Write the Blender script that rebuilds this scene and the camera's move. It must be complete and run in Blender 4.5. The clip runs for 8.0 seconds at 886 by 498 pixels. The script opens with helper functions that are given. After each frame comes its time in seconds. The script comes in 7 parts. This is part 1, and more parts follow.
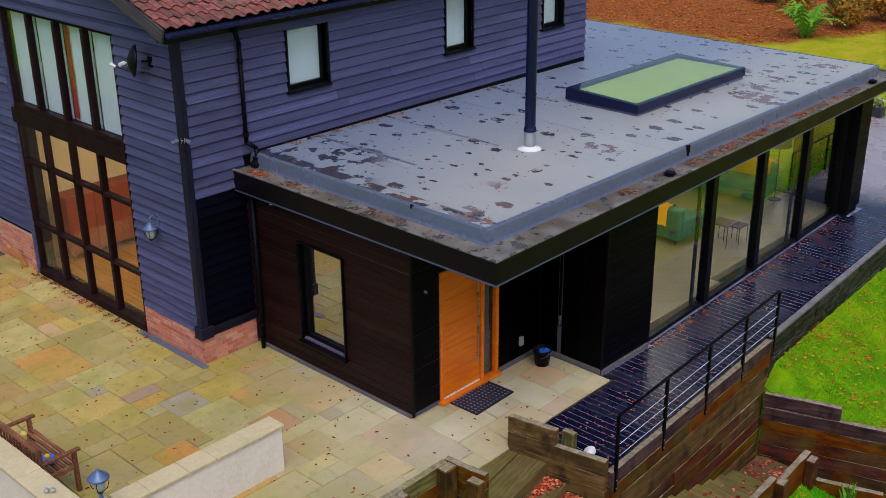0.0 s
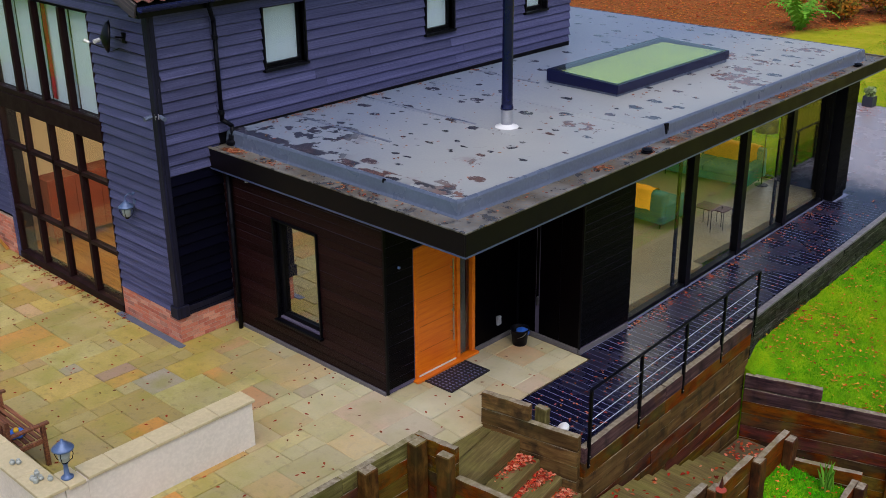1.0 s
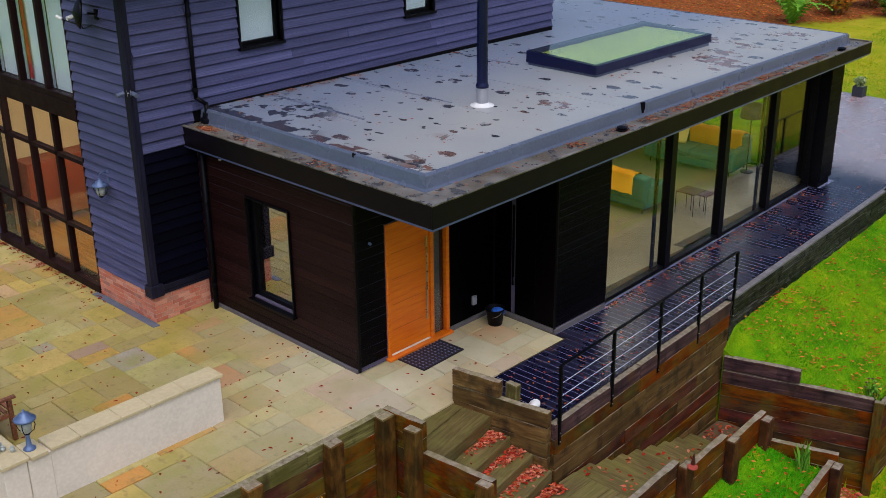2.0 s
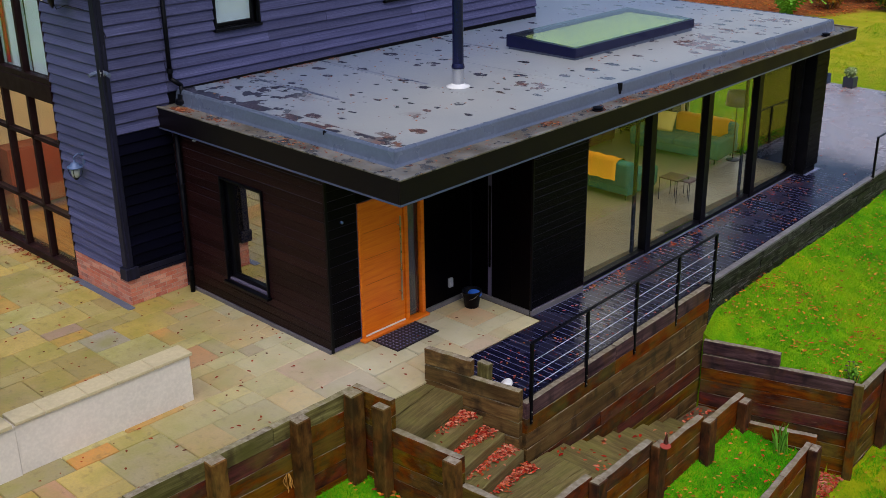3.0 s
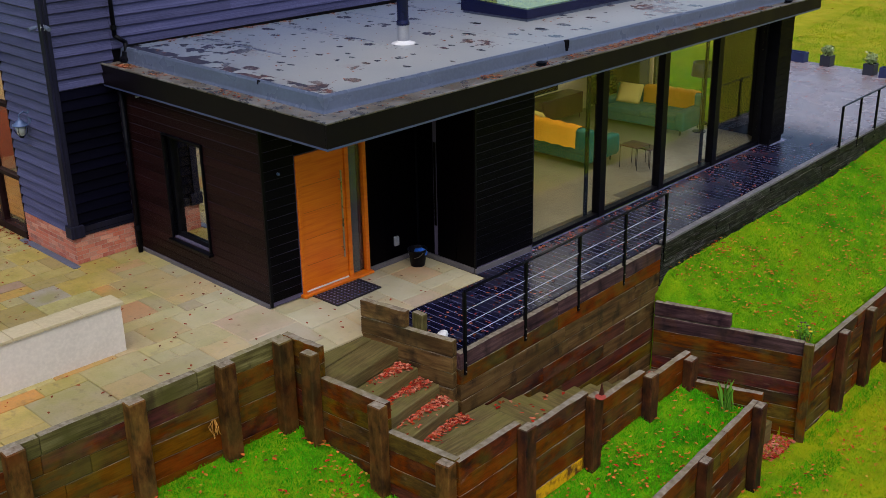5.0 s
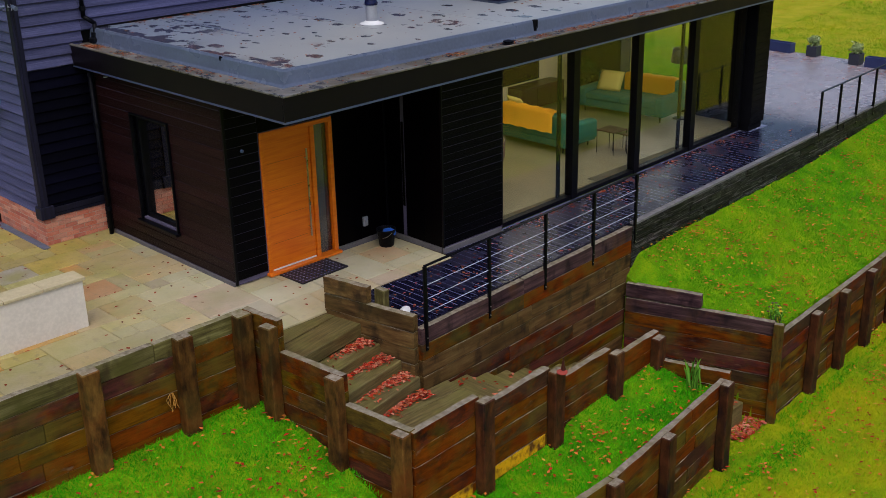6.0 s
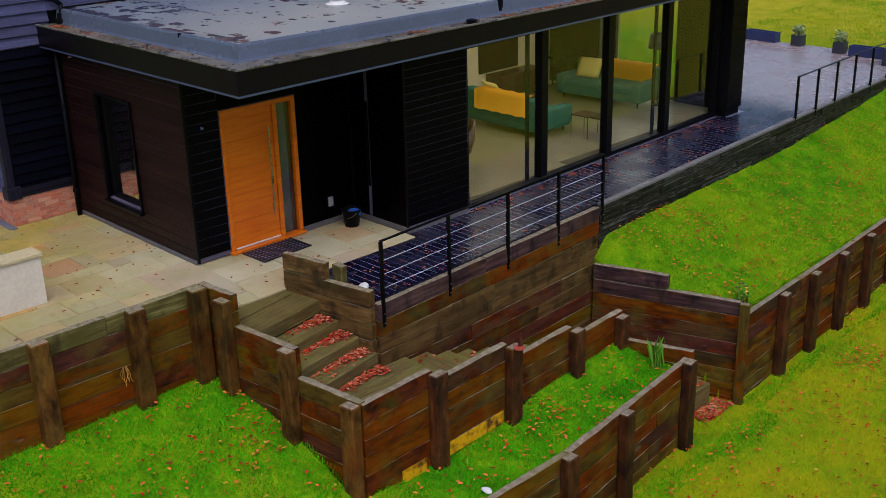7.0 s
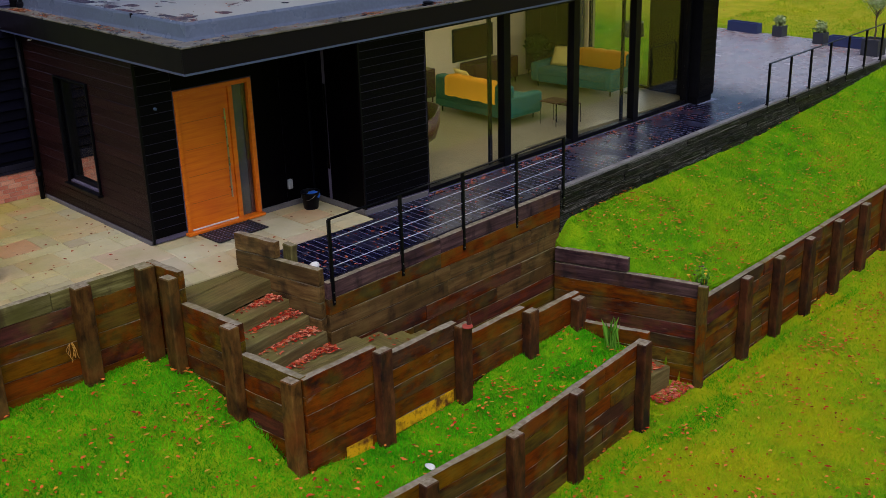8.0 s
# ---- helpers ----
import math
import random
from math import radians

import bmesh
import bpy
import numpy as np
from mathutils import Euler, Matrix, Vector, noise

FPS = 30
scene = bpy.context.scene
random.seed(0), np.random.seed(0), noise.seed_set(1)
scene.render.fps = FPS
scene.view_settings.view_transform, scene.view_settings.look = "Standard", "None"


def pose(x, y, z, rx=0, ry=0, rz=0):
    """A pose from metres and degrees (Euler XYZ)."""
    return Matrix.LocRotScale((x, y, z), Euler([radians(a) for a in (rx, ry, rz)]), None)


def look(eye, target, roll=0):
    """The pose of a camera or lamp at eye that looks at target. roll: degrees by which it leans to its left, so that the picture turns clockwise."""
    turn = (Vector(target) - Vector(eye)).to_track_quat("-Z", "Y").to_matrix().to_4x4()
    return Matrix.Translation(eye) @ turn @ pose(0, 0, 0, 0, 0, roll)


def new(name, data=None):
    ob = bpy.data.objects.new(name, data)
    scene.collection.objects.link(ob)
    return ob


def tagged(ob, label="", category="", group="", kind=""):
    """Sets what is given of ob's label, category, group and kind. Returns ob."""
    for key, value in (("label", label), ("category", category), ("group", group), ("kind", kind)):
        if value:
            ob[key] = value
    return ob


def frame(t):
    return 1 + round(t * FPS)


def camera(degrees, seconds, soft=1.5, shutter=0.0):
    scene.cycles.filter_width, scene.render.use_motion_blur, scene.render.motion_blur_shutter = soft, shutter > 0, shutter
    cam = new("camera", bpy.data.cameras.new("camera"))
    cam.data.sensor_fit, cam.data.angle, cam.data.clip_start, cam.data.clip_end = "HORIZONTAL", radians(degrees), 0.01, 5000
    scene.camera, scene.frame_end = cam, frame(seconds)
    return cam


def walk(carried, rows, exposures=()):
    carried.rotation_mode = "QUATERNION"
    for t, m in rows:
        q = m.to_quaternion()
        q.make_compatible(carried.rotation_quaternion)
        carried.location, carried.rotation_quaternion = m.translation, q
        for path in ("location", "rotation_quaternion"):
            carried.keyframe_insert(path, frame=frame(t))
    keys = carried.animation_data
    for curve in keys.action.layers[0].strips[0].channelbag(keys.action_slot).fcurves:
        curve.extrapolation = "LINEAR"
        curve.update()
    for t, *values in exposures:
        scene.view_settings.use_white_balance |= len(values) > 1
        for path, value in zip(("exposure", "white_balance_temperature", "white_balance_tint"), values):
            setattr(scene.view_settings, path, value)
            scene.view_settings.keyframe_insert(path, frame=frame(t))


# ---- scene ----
cam = camera(43.8, 8.0, 0.72)
PATH = [
    (0, (0.418, -0.165, 8.894), (-0.85, 1.174, 8.119), -0.5),
    (0.5, (0.627, -0.031, 8.686), (-0.646, 1.305, 7.914), -0.5),
    (1, (0.819, 0.1, 8.461), (-0.459, 1.434, 7.694), -0.6),
    (1.5, (1.024, 0.241, 8.247), (-0.258, 1.573, 7.483), -0.6),
    (3, (1.614, 0.68, 7.64), (0.316, 2.005, 6.89), -0.8),
    (3.5, (1.819, 0.831, 7.442), (0.517, 2.153, 6.695), -0.9),
    (4, (2.034, 0.976, 7.25), (0.727, 2.295, 6.507), -1.0),
    (4.5, (2.266, 1.136, 7.037), (0.954, 2.452, 6.297), -1.0),
    (6, (3.069, 1.652, 6.417), (1.737, 2.956, 5.692), -1.3),
    (6.5, (3.364, 1.855, 6.212), (2.025, 3.155, 5.491), -1.4),
    (7, (3.65, 2.062, 6.046), (2.305, 3.356, 5.327), -1.5),
    (7.5, (4.005, 2.307, 5.883), (2.651, 3.594, 5.169), -1.7),
    (8, (4.33, 2.561, 5.726), (2.97, 3.843, 5.012), -1.7),
]
walk(cam, [(t, look(eye, target, roll)) for t, eye, target, roll in PATH], [(0.0, 0.36, 6250, 13), (8.0, 0.13, 6250, 13)])

# ---- world and light ----
SUN_ELEV, SUN_ROT = radians(60), radians(130)
world = bpy.data.worlds.new("overcast_sky")
scene.world = world
world.use_nodes = True
wn = world.node_tree.nodes
sky = wn.new("ShaderNodeTexSky")
sky.sky_type = "NISHITA"
sky.sun_disc = False
sky.sun_elevation, sky.sun_rotation = SUN_ELEV, SUN_ROT
sky.air_density, sky.dust_density, sky.ozone_density = 1.0, 4.0, 2.0
world.node_tree.links.new(sky.outputs[0], wn["Background"].inputs[0])
wn["Background"].inputs[1].default_value = 0.13
sun = new("sun", bpy.data.lights.new("sun", "SUN"))
sun.data.energy, sun.data.angle, sun.data.color = 1.2, radians(60), (1.0, 0.97, 0.92)
sun.matrix_world = look((0, 0, 40), (-20 * math.sin(SUN_ROT), -20 * math.cos(SUN_ROT), 40 - 20 * math.tan(SUN_ELEV)))

# ---- materials ----
def srgb(r, g, b):
    f = lambda c: c / 12.92 if c <= 0.04045 else ((c + 0.055) / 1.055) ** 2.4
    return (f(r / 255), f(g / 255), f(b / 255), 1)


class Nodes:
    """A small builder for one material's nodes."""

    def __init__(self, name, rough=0.6, metal=0.0, spec=0.5):
        self.m = bpy.data.materials.new(name)
        self.m.use_nodes = True
        self.t = self.m.node_tree
        self.b = self.t.nodes["Principled BSDF"]
        self.b.inputs["Roughness"].default_value = rough
        self.b.inputs["Metallic"].default_value = metal
        self.b.inputs["Specular IOR Level"].default_value = spec
        self.geo = self.t.nodes.new("ShaderNodeNewGeometry")
        self.info = self.t.nodes.new("ShaderNodeObjectInfo")
        self.tc = self.t.nodes.new("ShaderNodeTexCoord")

    def node(self, kind, **inputs):
        n = self.t.nodes.new(kind)
        for k, v in inputs.items():
            self.put(n.inputs[k.replace("_", " ")], v)
        return n

    def put(self, socket, v):
        if isinstance(v, bpy.types.NodeSocket):
            self.t.links.new(v, socket)
        else:
            socket.default_value = v

    def at(self, stretch=(1, 1, 1), local=False):
        src = self.tc.outputs["Object"] if local else self.geo.outputs["Position"]
        mul = self.node("ShaderNodeVectorMath")
        mul.operation = "MULTIPLY"
        self.put(mul.inputs[0], src)
        mul.inputs[1].default_value = stretch
        if not local:
            return mul.outputs[0]
        add = self.node("ShaderNodeVectorMath")
        add.operation = "ADD"
        sc = self.math("MULTIPLY", self.info.outputs["Random"], 37.0)
        self.put(add.inputs[0], mul.outputs[0])
        self.put(add.inputs[1], sc)
        return add.outputs[0]

    def noise(self, scale, detail=4.0, vec=None, rough=0.55):
        n = self.node("ShaderNodeTexNoise", Scale=scale, Detail=detail, Roughness=rough)
        self.put(n.inputs["Vector"], self.geo.outputs["Position"] if vec is None else vec)
        return n.outputs["Fac"]

    def math(self, op, a, b=0.0, clamp=False):
        n = self.node("ShaderNodeMath")
        n.operation, n.use_clamp = op, clamp
        self.put(n.inputs[0], a)
        self.put(n.inputs[1], b)
        return n.outputs[0]

    def ramp(self, fac, lo, hi, a=0.0, b=1.0):
        n = self.node("ShaderNodeMapRange")
        for i, v in enumerate((fac, lo, hi, a, b)):
            self.put(n.inputs[i], v)
        return n.outputs[0]

    def mix(self, fac, a, b, how="MIX"):
        n = self.node("ShaderNodeMix")
        n.data_type, n.blend_type = "RGBA", how
        self.put(n.inputs[0], fac)
        self.put(n.inputs[6], a)
        self.put(n.inputs[7], b)
        return n.outputs[2]

    def palette(self, fac, colours):
        n = self.node("ShaderNodeValToRGB")
        n.color_ramp.interpolation = "LINEAR"
        e = n.color_ramp.elements
        while len(e) < len(colours):
            e.new(0.5)
        for i, c in enumerate(colours):
            e[i].position = i / max(1, len(colours) - 1)
            e[i].color = c
        self.put(n.inputs[0], fac)
        return n.outputs[0]

    def bump(self, height, strength=0.4, dist=0.01):
        n = self.node("ShaderNodeBump", Strength=strength, Distance=dist, Height=height)
        self.put(self.b.inputs["Normal"], n.outputs[0])

    def colour(self, v):
        self.put(self.b.inputs["Base Color"], v)

    def rough(self, v):
        self.put(self.b.inputs["Roughness"], v)


def plain(name, rgb, rough=0.6, metal=0.0, vary=0.25, scale=3.0, bump=0.15, spec=0.5):
    """Painted or moulded surface with slight dirt at two scales."""
    n = Nodes(name, rough, metal, spec)
    big, small = n.noise(scale), n.noise(scale * 14, 3)
    c = n.mix(n.ramp(big, 0.3, 0.7, 0, vary), rgb, (rgb[0] * 0.55, rgb[1] * 0.55, rgb[2] * 0.53, 1))
    c = n.mix(n.ramp(small, 0.4, 0.7, 0, vary * 0.6), c, (min(1, rgb[0] * 1.5), min(1, rgb[1] * 1.5), min(1, rgb[2] * 1.5), 1))
    n.colour(c)
    n.rough(n.ramp(big, 0.3, 0.7, rough * 0.8, min(1, rough * 1.15)))
    n.bump(small, bump, 0.004)
    return n.m


def timber(name, dark, mid, light, rough=0.65, grain=(1.2, 22, 22), moss=0.0, gloss_wet=0.0, streak=0.5, spread=0.3, hues=0.0, blotch=None, grey_top=False, spec=0.35):
    """Weathered wood, grain along the piece's own x axis."""
    n = Nodes(name, rough, 0.0, spec)
    v = n.at(grain, local=True)
    g = n.noise(1.6, 6, v, 0.65)
    big = n.noise(1.3, 3, n.at((1, 1, 1), local=True))
    c = n.palette(n.ramp(g, 0.3, 0.72), [dark, mid, light])
    c = n.mix(n.ramp(big, 0.45, 0.75, 0, streak), c, dark)
    shift = n.ramp(n.info.outputs["Random"], 0, 1, 1 - spread, 1 + spread)
    hue = n.ramp(n.math("FRACT", n.math("MULTIPLY", n.info.outputs["Random"], 7.31)), 0, 1, 0.5 - hues, 0.5 + hues * 0.5)
    hsv = n.node("ShaderNodeHueSaturation", Hue=hue, Value=shift, Color=c)
    c = hsv.outputs[0]
    if blotch:
        c = n.mix(n.ramp(n.noise(1.9, 5), 0.5, 0.68, 0, 0.7), c, blotch[0])
        c = n.mix(n.ramp(n.noise(3.1, 5, n.at((1.0, 1.3, 0.7))), 0.53, 0.68, 0, 0.75), c, blotch[1])
    if grey_top:
        up = n.node("ShaderNodeSeparateXYZ", Vector=n.geo.outputs["Normal"]).outputs[2]
        c = n.mix(n.ramp(up, 0.9, 0.98, 0, 0.75), c, n.palette(n.ramp(n.noise(14, 4), 0.3, 0.7), [srgb(104, 94, 78), srgb(140, 130, 112), srgb(168, 158, 142)]))
    if moss:
        up = n.node("ShaderNodeSeparateXYZ", Vector=n.geo.outputs["Normal"]).outputs[2]
        m = n.math("MULTIPLY", n.ramp(up, 0.3, 0.9, 0.25, 1.0), n.ramp(n.noise(2.2, 5), 0.42, 0.68, 0, moss))
        c = n.mix(m, c, srgb(112, 112, 52))
    n.colour(c)
    n.rough(n.ramp(big, 0.35, 0.65, rough * (1 - gloss_wet), rough))
    n.bump(g, 0.5, 0.006)
    return n.m


def make_sleeper():
    """Old railway sleepers: brown, maroon and olive, with soft long streaks, tar, rust and weathered tops."""
    n = Nodes("weathered_sleeper", 0.7, 0.0, 0.1)
    r = n.info.outputs["Random"]
    r2 = n.math("FRACT", n.math("MULTIPLY", r, 9.7))
    r3 = n.math("FRACT", n.math("MULTIPLY", r, 23.3))
    base = n.palette(r, [srgb(112, 86, 32), srgb(126, 64, 20), srgb(76, 44, 48), srgb(104, 84, 32), srgb(88, 50, 50), srgb(122, 72, 26), srgb(48, 32, 36), srgb(112, 92, 42), srgb(104, 52, 26)])
    streak = n.noise(1.0, 6, n.at((3.4, 13, 13), local=True), 0.62)
    c = n.mix(n.ramp(streak, 0.42, 0.66, 0, 0.75), base, srgb(44, 30, 20))
    rust = n.noise(1.0, 4, n.at((3.0, 4.0, 4.0), local=True), 0.6)
    c = n.mix(n.ramp(rust, 0.5, 0.66, 0, 0.7), c, srgb(134, 58, 14))
    pale = n.noise(1.0, 5, n.at((5.0, 9.0, 9.0), local=True), 0.6)
    c = n.mix(n.math("MULTIPLY", n.ramp(pale, 0.6, 0.7, 0, 0.6), n.ramp(r3, 0.45, 0.75, 0, 1)), c, srgb(128, 108, 92))
    tar = n.math("MULTIPLY", n.ramp(n.noise(1.0, 5, n.at((3.6, 5.5, 5.5), local=True), 0.58), 0.48, 0.64, 0, 1), n.ramp(r2, 0.2, 0.9, 0.2, 0.85))
    c = n.mix(tar, c, srgb(17, 11, 17))
    grain = n.noise(1.0, 5, n.at((9.0, 70, 70), local=True), 0.65)
    c = n.mix(n.ramp(grain, 0.45, 0.75, 0, 0.4), c, srgb(24, 16, 11))
    c = n.mix(n.ramp(n.noise(55, 3), 0.62, 0.72, 0, 0.4), c, srgb(18, 12, 10))
    c = n.node("ShaderNodeHueSaturation", Saturation=1.1, Value=0.87, Color=c).outputs[0]
    up = n.node("ShaderNodeSeparateXYZ", Vector=n.geo.outputs["Normal"]).outputs[2]
    worn = n.palette(n.ramp(n.noise(11, 5), 0.3, 0.7), [srgb(112, 104, 88), srgb(134, 126, 108), srgb(156, 148, 132)])
    c = n.mix(n.ramp(up, 0.85, 0.97, 0, 0.85), c, worn)
    moss = n.math("MULTIPLY", n.ramp(n.noise(2.0, 5), 0.48, 0.66, 0, 0.65), n.ramp(up, 0.0, 0.9, 0.55, 0.8))
    c = n.mix(moss, c, srgb(96, 90, 28))
    n.colour(c)
    n.rough(n.ramp(tar, 0, 1, 0.75, 0.5))
    n.bump(n.math("ADD", grain, streak), 0.5, 0.007)
    return n.m


def clear_glass(name, tint, gloss=1.0, mirror=0.03, power=4.8):
    n = Nodes(name)
    t = n.t
    tr = n.node("ShaderNodeBsdfTransparent", Color=tint)
    gl = n.node("ShaderNodeBsdfGlossy", Color=(gloss, gloss, gloss, 1), Roughness=0.015)
    lw = n.node("ShaderNodeLayerWeight", Blend=0.5)
    fr = n.math("ADD", n.math("MULTIPLY", n.math("POWER", lw.outputs["Facing"], power), 0.9), mirror, True)
    mx = n.node("ShaderNodeMixShader")
    t.links.new(fr, mx.inputs[0])
    t.links.new(tr.outputs[0], mx.inputs[1])
    t.links.new(gl.outputs[0], mx.inputs[2])
    t.links.new(mx.outputs[0], t.nodes["Material Output"].inputs[0])
    return n.m


def make_sandstone():
    n = Nodes("sandstone_slab", 0.55)
    r = n.info.outputs["Random"]
    base = n.palette(r, [srgb(160, 142, 88), srgb(168, 150, 80), srgb(172, 160, 104), srgb(162, 140, 74), srgb(156, 146, 104), srgb(176, 152, 78), srgb(178, 136, 66), srgb(160, 154, 98), srgb(178, 148, 112), srgb(164, 142, 66), srgb(150, 140, 108), srgb(172, 156, 90), srgb(188, 126, 54), srgb(176, 134, 110), srgb(150, 146, 132)])
    tone = n.ramp(n.math("FRACT", n.math("MULTIPLY", r, 13.7)), 0, 1, 0.82, 1.16)
    base = n.node("ShaderNodeHueSaturation", Value=tone, Color=base).outputs[0]
    big, fine = n.noise(1.1, 5), n.noise(26, 4)
    c = n.mix(n.ramp(big, 0.42, 0.72, 0, 0.6), base, srgb(150, 134, 62))
    c = n.mix(n.ramp(n.noise(0.7, 4), 0.55, 0.74, 0, 0.45), c, srgb(134, 124, 98))
    c = n.mix(n.ramp(fine, 0.35, 0.7, 0, 0.3), c, srgb(120, 108, 82))
    c = n.mix(n.ramp(n.noise(1.7, 6), 0.46, 0.66, 0, 0.55), c, srgb(128, 126, 44))
    c = n.mix(n.ramp(n.noise(8.0, 6), 0.56, 0.7, 0, 0.45), c, srgb(98, 84, 58))
    dist = n.node("ShaderNodeVectorMath")
    dist.operation = "DISTANCE"
    n.put(dist.inputs[0], n.geo.outputs["Position"])
    dist.inputs[1].default_value = (-9.0, 11.6, 0.0)
    clean = n.math("MULTIPLY", n.ramp(dist.outputs["Value"], 2.0, 4.8, 0.6, 0), n.ramp(n.noise(0.9, 3), 0.3, 0.6, 0.5, 1))
    c = n.mix(clean, c, n.mix(r, srgb(204, 202, 182), srgb(182, 176, 152)))
    n.colour(c)
    n.rough(n.ramp(big, 0.35, 0.7, 0.32, 0.7))
    n.bump(n.math("ADD", fine, n.noise(5, 3)), 0.35, 0.006)
    return n.m


def make_membrane():
    """Grey roof sheet with dark wet prints, pooled water and rusty leaf stains."""
    n = Nodes("roof_membrane", 0.4)
    xyz = n.node("ShaderNodeSeparateXYZ", Vector=n.geo.outputs["Position"])
    px, py = xyz.outputs[0], xyz.outputs[1]
    warp = n.node("ShaderNodeTexNoise", Vector=n.geo.outputs["Position"], Scale=5.0, Detail=4.0, Roughness=0.6)

    def prints(scale, stretch, bend, biggest, dens, torn_by=0.6):
        mixv = n.node("ShaderNodeVectorMath")
        mixv.operation = "MULTIPLY_ADD"
        n.put(mixv.inputs[0], warp.outputs["Color"])
        mixv.inputs[1].default_value = (bend, bend * 0.7, 0)
        n.put(mixv.inputs[2], n.at(stretch))
        vor = n.node("ShaderNodeTexVoronoi", Scale=scale, Randomness=0.9)
        vor.voronoi_dimensions = "2D"
        n.put(vor.inputs["Vector"], mixv.outputs[0])
        cell = n.node("ShaderNodeSeparateColor", Color=vor.outputs["Color"])
        size = n.ramp(cell.outputs[0], 1.0 - dens, 1.0, -0.1, biggest)
        ragged = n.math("MULTIPLY", n.math("SUBTRACT", n.noise(11, 4), 0.5), torn_by)
        return n.ramp(n.math("ADD", n.math("SUBTRACT", size, vor.outputs["Distance"]), ragged), 0.0, 0.05, 0, 1), cell.outputs[1]

    small, hue = prints(2.0, (0.85, 1.2, 1.0), 0.16, 0.3, 0.82, 0.28)
    tiny, hue3 = prints(4.6, (0.8, 1.1, 1.0), 0.2, 0.26, 0.4, 0.3)
    small = n.math("MAXIMUM", small, n.math("MULTIPLY", tiny, n.ramp(n.noise(0.6, 3), 0.42, 0.5, 0, 1)))
    large, hue2 = prints(1.0, (0.7, 1.3, 1.0), 0.6, 0.55, 0.85)
    torn = n.ramp(n.noise(4.2, 5), 0.5, 0.56, 1, 0)
    east = n.ramp(n.math("ADD", px, n.math("MULTIPLY", py, 0.22)), -7.6, -6.6, 0, 1)
    large = n.math("MULTIPLY", n.math("MULTIPLY", large, torn), east)
    holes = n.ramp(n.noise(9.0, 4), 0.54, 0.6, 0, 0.6)
    small = n.math("SUBTRACT", small, n.math("MULTIPLY", small, holes))
    corner = n.math("MULTIPLY", n.ramp(n.math("ADD", px, n.math("MULTIPLY", py, 0.75)), -3.0, -3.6, 0, 1), n.math("MULTIPLY", n.ramp(py, 11.5, 12.0, 1, 0), n.ramp(n.noise(3.4, 5), 0.53, 0.555, 0, 1)))
    rim = n.math("MULTIPLY", n.ramp(n.math("ABSOLUTE", n.math("SUBTRACT", py, 10.34)), 0.1, 0.16, 1, 0), n.ramp(n.noise(2.1, 4), 0.47, 0.51, 0, 1))
    wet = n.math("MAXIMUM", n.math("MAXIMUM", small, large), n.math("MAXIMUM", corner, rim))
    base = n.mix(n.ramp(n.noise(0.5, 5), 0.35, 0.7, 0, 0.6), srgb(152, 153, 150), srgb(124, 130, 136))
    # Bluer tone to the west puts the wet sky reflection into the colour.
    base = n.mix(n.ramp(n.math("ADD", px, n.noise(0.8, 4)), -9.4, -12.2, 0, 0.8), base, srgb(92, 108, 136))
    base = n.mix(n.ramp(n.noise(30, 2), 0.4, 0.7, 0, 0.15), base, srgb(176, 174, 168))
    rusty = n.math("MAXIMUM", n.math("MULTIPLY", n.ramp(px, -12.2, -9.8, 0.05, 0.6), n.ramp(hue, 0.5, 0.7, 0.1, 1)), n.math("MULTIPLY", large, n.ramp(n.noise(6, 4), 0.4, 0.55, 0.4, 1)))
    dark = n.mix(rusty, srgb(26, 30, 42), srgb(112, 66, 42))
    n.colour(n.mix(n.math("MULTIPLY", wet, 0.9), base, dark))
    n.rough(n.ramp(wet, 0, 1, 0.38, 0.16))
    n.bump(n.noise(40, 3), 0.1, 0.003)
    return n.m


